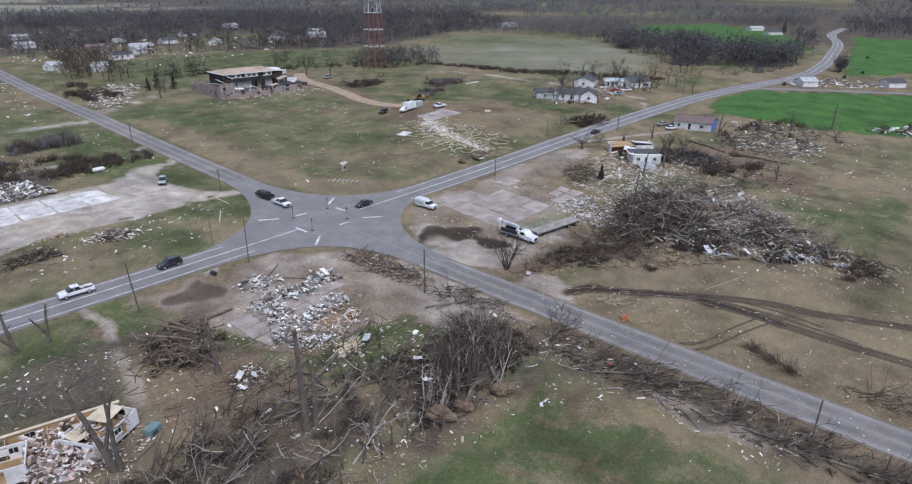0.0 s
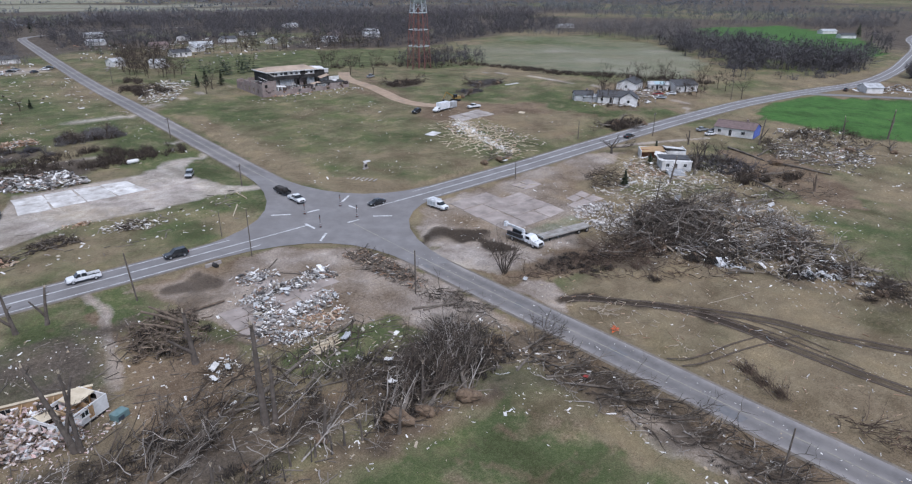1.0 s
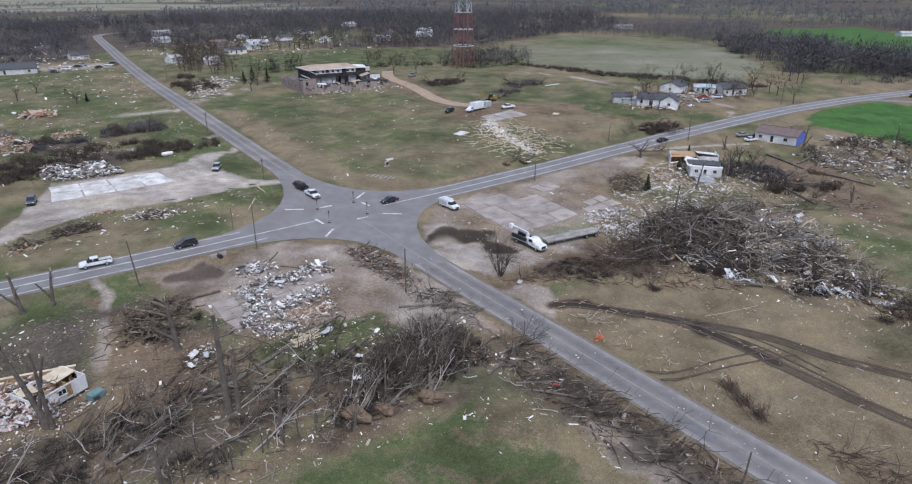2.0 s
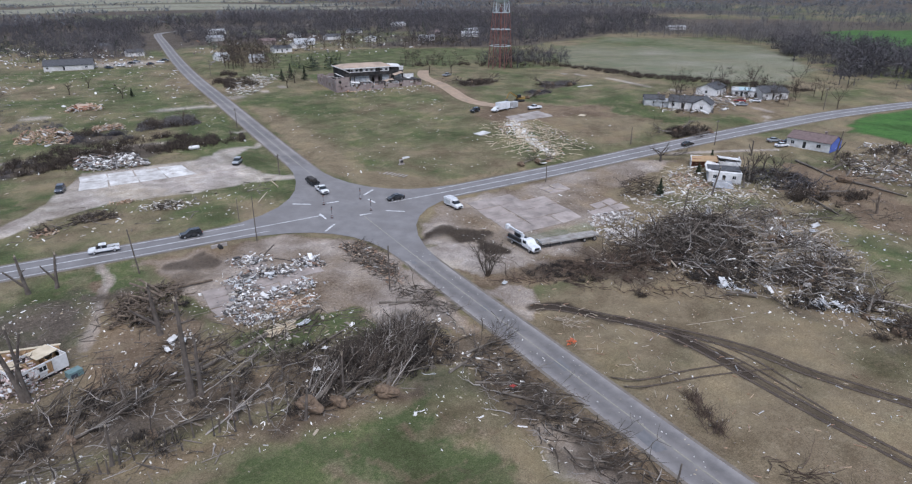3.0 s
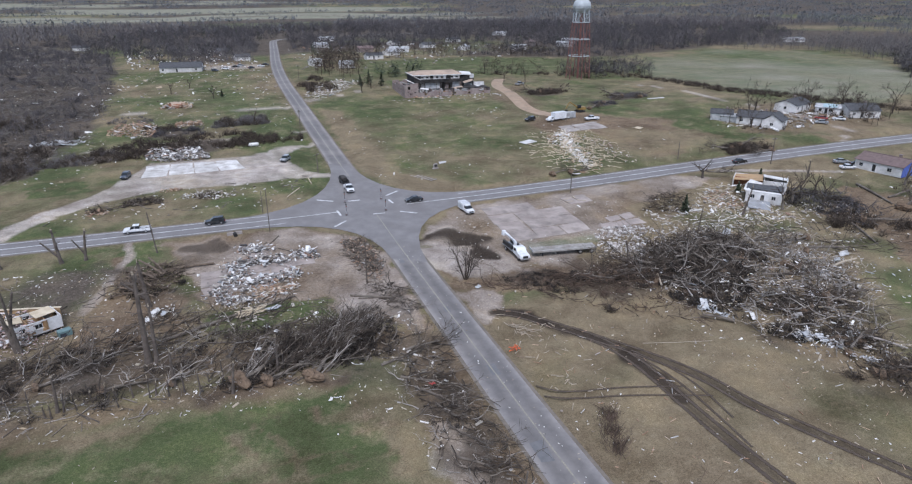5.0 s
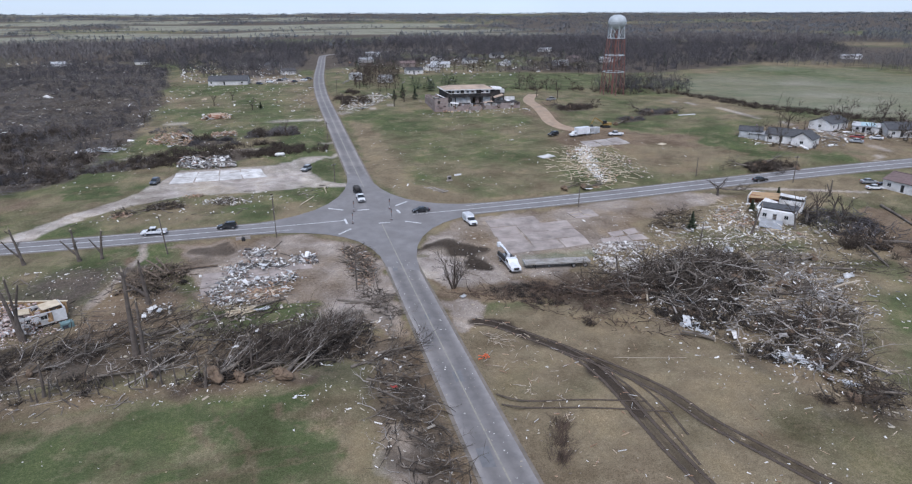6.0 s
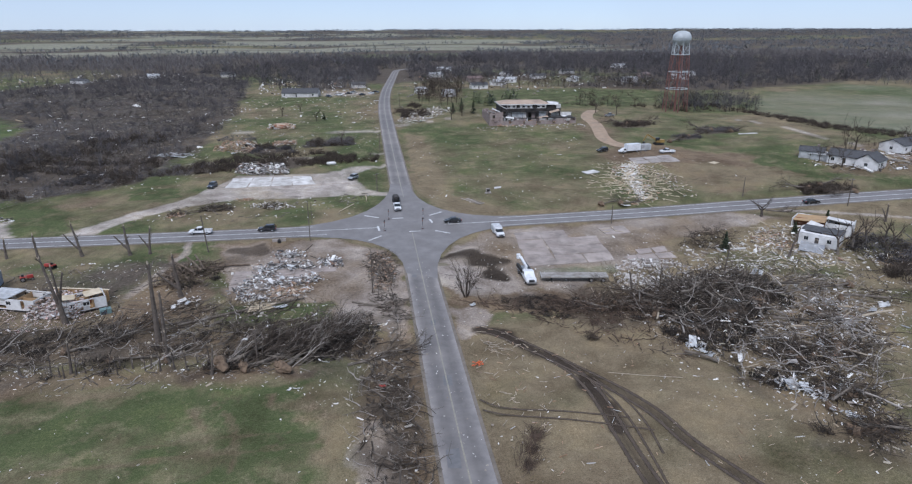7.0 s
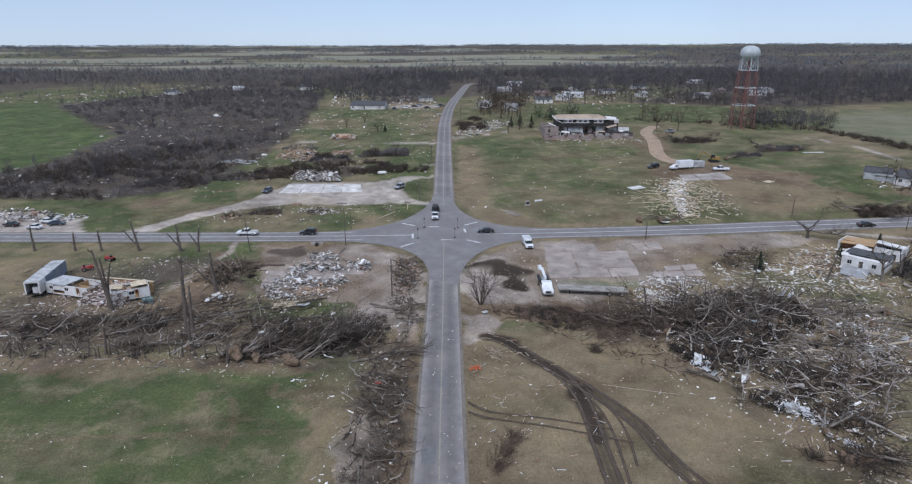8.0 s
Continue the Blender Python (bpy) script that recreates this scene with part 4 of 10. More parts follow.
def slab_field(name, corners, nu, nv, label, material, lift=0.16, gone=(), gap=0.12):
    """A floor of cast panels with open joints, one piece a panel."""
    a, b2, c, d = [Vector(q) for q in corners]
    floor = tagged(new(name), label, "concrete slab", kind="structure")
    for i in range(nu):
        for j in range(nv):
            if (i, j) in gone:
                continue
            def at(u, v):
                return (a * (1 - u) + b2 * u) * (1 - v) + (d * (1 - u) + c * u) * v
            w, h = (b2 - a).length / nu, (d - a).length / nv
            g, q = gap / w / nu, gap / h / nv
            u0, u1, v0, v1 = i / nu + g, (i + 1) / nu - g, j / nv + q, (j + 1) / nv - q
            o = sheet("panel", [jog(at(u0, v0)), jog(at(u1, v0)), jog(at(u1, v1)), jog(at(u0, v1))], lift + RND.uniform(-0.03, 0.04), material, 0.3)
            o.parent = floor
    return floor


slab_field("slab_east", [(25.8, -35.5), (47, -34), (48.4, -11.2), (26.8, -11.5)], 3, 4, "cracked pale concrete floor left on the dirt lot", M_SLAB, lift=0.07, gone=((2, 3),))
ribbon_track = ribbon("dirt_track", [(112, 178), (104, 165), (99, 150), (98, 134), (93, 112), (89, 97), (89, 84), (95, 74)], 3.1, 3.0, 0.05, M_CLAY, 2.0, 3)
tagged(ribbon_track, "orange-brown clay track climbing the hillside", "dirt track", kind="structure")
slab_field("slab_east_far", [(50, -34.5), (62, -34.5), (62.6, -26), (50.3, -28.4)], 3, 2, "broken concrete floor panels on the dirt lot", M_SLAB, lift=0.08, gone=((0, 1),))
slab_field("slab_pump_island", [(50.5, -16.6), (57.8, -16.2), (57.8, -10.4), (50, -11.2)], 2, 1, "small pale concrete island", M_SLAB)
slab_field("slab_west", [(-59.5, 44), (-30, 45), (-32, 56), (-59, 57)], 4, 2, "long bleached concrete floor beside the gravel lot", M_BLEACH, lift=0.08, gap=0.02)
slab_field("slab_south_west", [(-40.4, -42), (-19, -41), (-18, -29.4), (-41.4, -30.8)], 5, 3, "cracked concrete floor under the house rubble", M_SLAB, lift=0.1, gone=((3, 0), (4, 0), (4, 1)))
slab_field("slab_porch", [(-31.4, -26.2), (-27.6, -26.2), (-27.2, -23), (-31.3, -22.4)], 1, 1, "square of concrete floor beside the house rubble", M_SLAB, lift=0.1)
slab_field("slab_hill", [(85.5, 50), (103, 49.5), (102, 59.5), (86, 58.5)], 3, 2, "bare pale concrete floor on the hillside", M_CONCRETE)

# ---------------------------------------------------------------- distant woods


def mass(name, places, sizes, turns, templates, material, label, category="woods"):
    """Many standing shapes set on the land in one mesh: each place takes one of the templates."""
    vs, fs, n = [], [], 0
    rs = np.random.RandomState(len(places))
    pick = rs.randint(0, len(templates), len(places))
    z = heights(places[:, 0], places[:, 1])
    for k, (tv, tf) in enumerate(templates):
        sel = pick == k
        if not sel.any():
            continue
        p, s, a = places[sel], sizes[sel], turns[sel]
        c, sn = np.cos(a)[:, None], np.sin(a)[:, None]
        x = (tv[None, :, 0] * c - tv[None, :, 1] * sn) * s[:, None, 0] + p[:, None, 0]
        y = (tv[None, :, 0] * sn + tv[None, :, 1] * c) * s[:, None, 0] + p[:, None, 1]
        w = tv[None, :, 2] * s[:, None, 1] + z[sel][:, None]
        vs.append(np.stack([x, y, w], -1).reshape(-1, 3))
        fs.append((tf[None] + (np.arange(len(p)) * len(tv))[:, None, None] + n).reshape(-1, 3))
        n += len(p) * len(tv)
    v, f = np.concatenate(vs), np.concatenate(fs)
    me = bpy.data.meshes.new(name)
    me.vertices.add(len(v))
    me.vertices.foreach_set("co", v.astype(np.float32).ravel())
    me.loops.add(f.size)
    me.loops.foreach_set("vertex_index", f.astype(np.int32).ravel())
    me.polygons.add(len(f))
    me.polygons.foreach_set("loop_start", np.arange(0, f.size, 3, dtype=np.int32))
    me.update(calc_edges=True)
    me.materials.append(material)
    return tagged(new(name, me), label, category, kind="stuff")


def bare_template(seed, twigs=17, width=0.024):
    """A leafless tree one unit high: a trunk and a broom of fine boughs."""
    rs = np.random.RandomState(seed)
    v, f = [], []

    def blade(a, b, w):
        d = np.array(b) - np.array(a)
        s = np.cross(d, rs.normal(size=3))
        s *= w / (np.linalg.norm(s) + 1e-9)
        n = len(v)
        v.extend([np.array(a) + s, np.array(a) - s, np.array(b)])
        f.append((n, n + 1, n + 2))

    for k in range(3):
        q = k * 2.1
        w = np.array((math.cos(q), math.sin(q), 0)) * 0.022
        n = len(v)
        v.extend([w, np.array((-w[1], w[0], 0)), np.array((0, 0, 0.75))])
        f.append((n, n + 1, n + 2))
    for k in range(twigs):
        h = rs.uniform(0.22, 0.72)
        q = rs.uniform(0, 6.283)
        r = rs.uniform(0.14, 0.36) * (1.15 - 0.6 * abs(h - 0.45))
        a = (0, 0, h)
        b = (r * math.cos(q), r * math.sin(q), min(1.0, h + rs.uniform(0.1, 0.36)))
        blade(a, b, width)
        for _ in range(2):
            t = rs.uniform(0.4, 0.8)
            m = np.array(a) * (1 - t) + np.array(b) * t
            blade(m, m + rs.normal(size=3) * 0.07 + (0, 0, 0.08), width * 0.8)
    return np.array(v, float), np.array(f, int)


def thicket_template(seed, blades=40):
    """Far crowns standing close together: fine pointed sprays in lumps, one unit wide and high."""
    rs = np.random.RandomState(seed)
    v, f = [], []
    lumps = [(0.42 * math.sqrt(rs.uniform(0, 1)), rs.uniform(0, 6.283), rs.uniform(0.55, 1.0)) for _ in range(7)]
    for k in range(blades):
        r, q, h = lumps[k % 7]
        c = np.array((r * math.cos(q), r * math.sin(q), h * rs.uniform(0.25, 0.75)))
        d = rs.normal(size=3) * (0.022, 0.022, 0.2)
        a, e = c + rs.normal(size=3) * (0.05, 0.05, 0.1), c + d + (0, 0, 0.22 * h)
        t = rs.uniform(0, 3.14)
        w = np.array((math.cos(t), math.sin(t), rs.normal() * 0.05)) * rs.uniform(0.01, 0.022)
        n = len(v)
        v.extend([a + w, a - w, e])
        f.append((n, n + 1, n + 2))
    return np.array(v, float), np.array(f, int)


def fallen_template(seed):
    """Storm-felled scrub: leaning and lying stems with torn tops, one unit long."""
    rs = np.random.RandomState(seed)
    v, f = [], []
    for k in range(9):
        a = np.array((rs.uniform(-0.35, 0.35), rs.uniform(-0.35, 0.35), rs.uniform(0, 0.1)))
        d = np.array((rs.normal() * 0.5 + 0.5, rs.normal() * 0.4, abs(rs.normal()) * 0.35))
        d *= rs.uniform(0.3, 0.8) / np.linalg.norm(d)
        s = np.cross(d, rs.normal(size=3))
        s *= rs.uniform(0.008, 0.022) / (np.linalg.norm(s) + 1e-9)
        n = len(v)
        v.extend([a + s, a - s, a + d])
        f.append((n, n + 1, n + 2))
        for _ in range(3):
            m = a + d * rs.uniform(0.4, 0.95)
            e = m + rs.normal(size=3) * 0.14 + (0.05, 0, 0.08)
            s2 = np.cross(e - m, rs.normal(size=3))
            s2 *= 0.012 / (np.linalg.norm(s2) + 1e-9)
            n = len(v)
            v.extend([m + s2, m - s2, e])
            f.append((n, n + 1, n + 2))
    return np.array(v, float), np.array(f, int)


def crown_template(seed, twigs=88):
    """A leafless tree one unit high: trunk, boughs and lumps of many thin twigs with gaps between them."""
    rs = np.random.RandomState(seed)
    v, f = [], []

    def blade(a, b, w):
        a, b = np.array(a, float), np.array(b, float)
        s = np.cross(b - a, rs.normal(size=3))
        s *= w / (np.linalg.norm(s) + 1e-9)
        n = len(v)
        v.extend([a + s, a - s, b])
        f.append((n, n + 1, n + 2))

    blade((0, 0, 0), (0, 0, 0.7), 0.014)
    blade((0, 0, 0), (0.02, 0, 0.6), 0.014)
    wide = rs.uniform(0.24, 0.34)
    lumps = []
    for k in range(8):
        q, r = 2.4 * k + rs.uniform(-0.4, 0.4), wide * rs.uniform(0.35, 1.0)
        lumps.append(np.array((r * math.cos(q), r * math.sin(q), rs.uniform(0.24, 0.88 - 0.5 * r))))
        blade((0, 0, rs.uniform(0.15, 0.4)), lumps[-1], 0.008)
    for k in range(twigs):
        d = rs.normal(size=3)
        d /= np.linalg.norm(d)
        c = lumps[k % 8]
        a = c + d * rs.uniform(0.0, 0.1)
        o = d + (c[0] * 1.5, c[1] * 1.5, 0.55)
        blade(a, a + o * rs.uniform(0.07, 0.17), rs.uniform(0.0045, 0.011))
    return np.array(v, float), np.array(f, int)


def evergreen_template(seed):
    """A dark ragged cone of sprays, one unit high."""
    rs = np.random.RandomState(seed)
    v, f = [], []
    for k in range(44):
        t = rs.uniform(0.05, 1.0)
        q, r = rs.uniform(0, 6.283), ((1 - t) * 0.3 + 0.03) * rs.uniform(0.6, 1.15)
        a = np.array((0, 0, t * 0.92 + 0.06))
        e = a + (math.cos(q) * r, math.sin(q) * r, rs.uniform(-0.05, 0.04))
        s = np.array((-math.sin(q), math.cos(q), 0.4)) * rs.uniform(0.03, 0.07)
        n = len(v)
        v.extend([a + s * 0.4, e + s, e - s])
        f.append((n, n + 1, n + 2))
    return np.array(v, float), np.array(f, int)


def bush_template(seed):
    """A dense leafless bush, one unit wide and high, of thin stems from the ground."""
    rs = np.random.RandomState(seed)
    v, f = [], []
    for k in range(54):
        q, r = rs.uniform(0, 6.283), 0.42 * math.sqrt(rs.uniform(0, 1))
        h = rs.uniform(0.35, 1.0) * (1.05 - r * 1.1)
        e = np.array((r * math.cos(q), r * math.sin(q), h))
        a = e * (0.55, 0.55, 0) + rs.normal(size=3) * (0.08, 0.08, 0)
        if k % 2:
            a = e * rs.uniform(0.4, 0.8) + (0, 0, 0.05)
            e = e + rs.normal(size=3) * (0.12, 0.12, 0.08)
        s = np.cross(e - a, rs.normal(size=3))
        s *= rs.uniform(0.01, 0.024) / (np.linalg.norm(s) + 1e-9)
        n = len(v)
        v.extend([a + s, a - s, e])
        f.append((n, n + 1, n + 2))
    return np.array(v, float), np.array(f, int)


BUSH = [bush_template(k + 90) for k in range(5)]
CROWN = [crown_template(k + 50) for k in range(8)]
EVERGREEN = [evergreen_template(k + 70) for k in range(4)]
BARE = [bare_template(k) for k in range(6)]
THICKET = [thicket_template(k) for k in range(5)]
FALLEN = [fallen_template(k) for k in range(6)]


def strew(poly, count, seed, keep=None):
    """Chance places inside an outline."""
    rs = np.random.RandomState(seed)
    p = np.array(poly, float)
    out = np.zeros((0, 2))
    while len(out) < count:
        q = rs.uniform(p.min(0), p.max(0), (count * 2, 2))
        q = q[inside(q[:, 0], q[:, 1], poly) > 0]
        if keep is not None:
            q = q[keep(q[:, 0], q[:, 1], rs)]
        out = np.concatenate([out, q])
    return out[:count]


def stand(name, poly, count, seed, h, templates, material, label, spread_w=1.0, keep=None):
    p = strew(poly, count, seed, keep)
    rs = np.random.RandomState(seed + 1)
    hh = rs.uniform(h[0], h[1], len(p))
    w = hh * rs.uniform(0.85, 1.2, len(p)) * spread_w
    return mass(name, p, np.stack([w, hh], -1), rs.uniform(0, 6.283, len(p)), templates, material, label)


off_road = lambda x, y, rs: (along(x, y, ROAD_NS) > 14) & (along(x, y, ROAD_EW) > 12)
FIELDS = (TAN_FAR, GREEN_FAR, PALE_WEST, PALE_WEST2, GREEN_W, GREEN_E, GREEN_E2, GREEN_N, FIELD_N, HILL, GREEN_BACK)


def far_keep(x, y, rs):
    """Off roads and fields, thinned over pale open country."""
    ok = off_road(x, y, rs)
    for p in FIELDS:
        ok &= inside(x, y, p) < -4
    s = smooth(0.05 + 2.4 * cloud(x, y * 2.6, 460, 91)) * smooth((np.hypot(x, y) - 900) / 400) * (1 - smooth((x - 300) / 500) * 0.85)
    return ok & (s < rs.uniform(0.25, 0.75, len(x)))


stand("felled_woods", WOODS_W, 3400, 5, (1.3, 3.0), FALLEN, M_WOODS, "storm-flattened grey-brown woodland of tangled stems", 3.0, keep=lambda x, y, rs: cloud(x, y, 24, 4) + 0.4 * rs.uniform(-1, 1, len(x)) > -0.25)
stand("felled_woods", WOODS_W, 2000, 6, (1.4, 3.2), FALLEN, M_BARK, "pale snapped trunks lying through flattened woodland", 4.2, keep=lambda x, y, rs: cloud(x, y, 30, 5) > -0.1)
stand("torn_standing_trees", WOODS_W, 130, 7, (5, 10), BARE, M_WOODS, "battered leafless trees standing in flattened woodland", 0.5, keep=lambda x, y, rs: y > 60)
NORTH_WOODS = [(-80, 320), (10, 340), (40, 306), (130, 296), (205, 268), (240, 262), (350, 305), (420, 300), (560, 390), (640, 560), (400, 760), (-60, 760), (-200, 560)]
settled = lambda x, y: smooth((270 - x) / 60) * smooth((470 - y) / 80)
stand("north_woods", NORTH_WOODS, 3300, 11, (7, 15), CROWN, M_WOODS_N, "grey leafless winter woodland beyond the fields", 1.05, keep=lambda x, y, rs: off_road(x, y, rs) & (cloud(x, y, 70, 9) + 0.3 * rs.uniform(-1, 1, len(x)) > -0.2 + 0.24 * settled(x, y)))
stand("north_woods_evergreens", NORTH_WOODS, 170, 13, (5, 11), EVERGREEN, M_FOLIAGE, "dark evergreens scattered through leafless woodland", 1.0, keep=off_road)
stand("north_woods_undergrowth", NORTH_WOODS, 1500, 12, (2.5, 6), BUSH, M_WOODS_N, "dark undergrowth and cedars beneath leafless woodland", 1.6, keep=lambda x, y, rs: off_road(x, y, rs) & (cloud(x, y, 70, 9) + 0.3 * rs.uniform(-1, 1, len(x)) > -0.05 + 0.25 * settled(x, y)))
EAST_WOODS = [(262, 44), (284, 66), (340, 112), (396, 166), (414, 120), (388, 62), (398, 26), (380, 4), (330, 6), (290, 16), (264, 24)]
clumps_e = lambda x, y, rs: off_road(x, y, rs) & (cloud(x, y, 26, 38) + 0.4 * rs.uniform(-1, 1, len(x)) > 0.0)
stand("east_woods", EAST_WOODS, 430, 14, (5, 18), CROWN, M_WOODS_N, "grey leafless woodland along the highway", 1.45, keep=clumps_e)
stand("east_underwood", EAST_WOODS, 260, 15, (2, 5), BUSH, M_WOODS, "low grey brush under the leafless woodland", 1.7, keep=clumps_e)
FIELD_BELT = [(392, 172), (360, 290), (440, 300), (600, 275), (760, 240), (860, 130), (760, 110), (700, 150), (745, 220), (600, 258), (520, 205), (420, 125)]
stand("field_belt_trees", FIELD_BELT, 620, 15, (8, 15), CROWN, M_WOODS, "belt of leafless trees between green fields", 0.9, keep=far_keep)
WEST_WOODS = [(-420, 60), (-345, 320), (-230, 560), (-260, 800), (-900, 800), (-900, 40)]
stand("west_woods", WEST_WOODS, 1100, 16, (6, 13), CROWN, M_WOODS, "grey leafless woodland around distant farms", 1.0, keep=lambda x, y, rs: far_keep(x, y, rs) & (cloud(x, y, 90, 15) > 0.05))
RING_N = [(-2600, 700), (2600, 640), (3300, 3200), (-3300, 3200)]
stand("far_woods", RING_N, 4200, 17, (7, 12), THICKET, M_WOODS_HAZE, "dark wooded distance broken by pale fields", 5.2, keep=far_keep)
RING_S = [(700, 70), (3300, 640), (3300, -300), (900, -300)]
stand("far_woods", RING_S, 900, 18, (9, 15), THICKET, M_WOODS_HAZE, "dark wooded distance beyond the green fields", 2.6, keep=far_keep)
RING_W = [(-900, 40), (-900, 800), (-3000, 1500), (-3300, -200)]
stand("far_woods", RING_W, 1400, 19, (9, 15), THICKET, M_WOODS_HAZE, "dark wooded distance broken by pale fields", 2.8, keep=far_keep)
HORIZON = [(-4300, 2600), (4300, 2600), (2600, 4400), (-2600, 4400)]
stand("horizon_woods", HORIZON, 1300, 21, (9, 13), THICKET, M_WOODS_HAZE, "dark wooded ridges on the horizon", 7.0)
MID_GAP = [(-900, 560), (-210, 540), (-60, 740), (200, 740), (640, 560), (900, 640), (900, 900), (-900, 900)]
stand("far_woods", MID_GAP, 1500, 20, (8, 13), THICKET, M_WOODS, "grey leafless woods beyond the town", 2.4, keep=far_keep)
HEDGE = [(240, 30), (238, 38), (200, 96), (192, 150), (184, 160), (188, 90), (230, 34)]
stand("hedgerow", HEDGE, 420, 22, (0.8, 2.4), BUSH, M_TWIG, "ragged brown hedgerow along the field", 2.2)
HEDGE_E = [(196, -92), (230, -116), (300, -156), (296, -164), (226, -124), (192, -98)]
stand("hedgerow", HEDGE_E, 230, 23, (2.5, 6.5), BUSH, M_TWIG, "battered hedgerow beside the green field", 1.3)
TOWN = [(-60, 300), (-90, 420), (-30, 520), (8, 400), (-10, 300)]
stand("roadside_trees", TOWN, 260, 24, (5, 11), CROWN, M_WOODS, "broken leafless trees among wrecked homes", 0.8, keep=off_road)
EDGE_N = [(14, 225), (38, 205), (46, 260), (60, 296), (130, 292), (200, 262), (206, 274), (130, 304), (30, 310)]
stand("yard_trees", EDGE_N, 130, 25, (7, 14), CROWN, M_TWIG, "leafless trees behind the burnt building", 1.0)

ROW_N = [(100, 200), (126, 189), (150, 181), (190, 178), (196, 186), (150, 190), (128, 198), (106, 209)]
stand("tree_row", ROW_N, 34, 26, (4, 13), CROWN, M_TWIG, "straggling row of leafless trees behind the hillside", 0.9)
stand("hedge", ROW_N, 60, 27, (1, 3), BUSH, M_TWIG, "low dark hedge under a row of leafless trees", 1.8)
TOWER_TREES = [(148, 176), (160, 158), (186, 148), (204, 160), (206, 190), (170, 204)]
stand("tree_row", TOWER_TREES, 70, 31, (6, 13), CROWN, M_WOODS_N, "dense leafless trees round the water tower", 1.0)
stand("hedge", TOWER_TREES, 60, 32, (1.2, 3.5), BUSH, M_TWIG, "low dark brush round the water tower", 1.8)
CEDARS_N = [(52, 205), (76, 205), (80, 222), (62, 234), (50, 224)]
stand("evergreen_clump", CEDARS_N, 16, 28, (5, 9), EVERGREEN, M_FOLIAGE, "clump of dark evergreens behind the burnt building", 1.1)
YARDS_NE = [(176, 58), (226, 52), (236, 20), (216, 10), (190, 14), (200, 36), (184, 50)]
stand("yard_trees", YARDS_NE, 30, 29, (5, 12), CROWN, M_TWIG, "leafless trees around the white houses", 1.0, keep=off_road)

THICKETS_1 = (([(-74, 70), (-70, 84), (-22, 84), (-14, 74), (-34, 72)], 150, (1.2, 3.2)),
    ([(-90, 62), (-88, 76), (-70, 78), (-66, 66)], 70, (1, 2.8)),
    ([(-118, 52), (-112, 70), (-90, 74), (-90, 56)], 80, (1, 2.8)),
    ([(-66, 104), (-64, 112), (-44, 112), (-42, 102)], 50, (1.2, 3)),
    ([(-40, 104), (-38, 116), (-20, 118), (-18, 106)], 60, (1.6, 3.8)),
    ([(4, 170), (8, 196), (20, 196), (20, 172)], 60, (1.5, 4)),)
THICKETS_2 = (([(104, 118), (106, 131), (121, 132), (125, 122)], 50, (1.2, 3)),
    ([(132, 92), (134, 104), (151, 103), (150, 92)], 45, (1.2, 2.8)),
    ([(122, 5.5), (124, 13), (142, 12), (144, 5.5)], 40, (1, 2.8)),
    ([(196, -70), (200, -92), (250, -116), (250, -100)], 60, (1.5, 4)),
    ([(100, -50), (106, -62), (124, -60), (120, -46)], 60, (1.5, 3.6)),)
for k, (poly, n, hh) in enumerate(THICKETS_1 + THICKETS_2):
    stand("brush_thicket", poly, n, 400 + k, hh, BUSH, M_TWIG, "dense grey-brown thicket of leafless brush", 1.3, keep=lambda x, y, rs: cloud(x, y, 7, 33) + 0.4 * rs.uniform(-1, 1, len(x)) > 0.05)

FRONT_W = [(-190, 60), (-153, 38), (-118, 36), (-94, 52), (-88, 85), (-84, 120), (-96, 160), (-140, 120), (-172, 100)]
stand("felled_woods_brush", FRONT_W, 520, 430, (1.6, 4.4), BUSH, M_TWIG, "dark grey brush heaped along the edge of flattened woodland", 1.4, keep=lambda x, y, rs: cloud(x, y, 16, 34) + 0.4 * rs.uniform(-1, 1, len(x)) > 0.0)
stand("felled_woods_brush", WOODS_W, 420, 431, (2, 5), BUSH, M_WOODS_N, "dark grey brush heaped through flattened woodland", 1.5, keep=lambda x, y, rs: cloud(x, y, 26, 35) + 0.3 * rs.uniform(-1, 1, len(x)) > 0.1)
stand("torn_standing_trees", FRONT_W, 90, 432, (4, 9), CROWN, M_WOODS_N, "battered leafless trees at the edge of flattened woodland", 0.8)
FAR_W = [(-300, 310), (-230, 560), (-120, 420), (-98, 280), (-180, 260)]
stand("torn_standing_trees", FAR_W, 260, 433, (5, 11), CROWN, M_WOODS_N, "battered leafless trees behind flattened woodland", 0.8)

WRECK_NE = [(142, 38), (150, 26), (170, 24), (182, 40), (200, 48), (214, 40), (214, 24), (200, 20), (176, 52), (156, 52)]
stand("yard_brush", WRECK_NE, 60, 440, (1, 3), BUSH, M_TWIG, "torn brush and shrubs around the white houses", 1.3)
stand("yard_trees", WRECK_NE, 16, 441, (5, 10), CROWN, M_TWIG, "leafless yard trees around the white houses", 0.9)
WRECK_E = [(132, -34), (140, -46), (176, -60), (194, -52), (180, -36), (162, -36)]
stand("yard_brush", WRECK_E, 90, 442, (1, 3), BUSH, M_TWIG, "dark torn brush among flattened houses", 1.4, keep=lambda x, y, rs: cloud(x, y, 9, 36) + 0.3 * rs.uniform(-1, 1, len(x)) > 0.0)

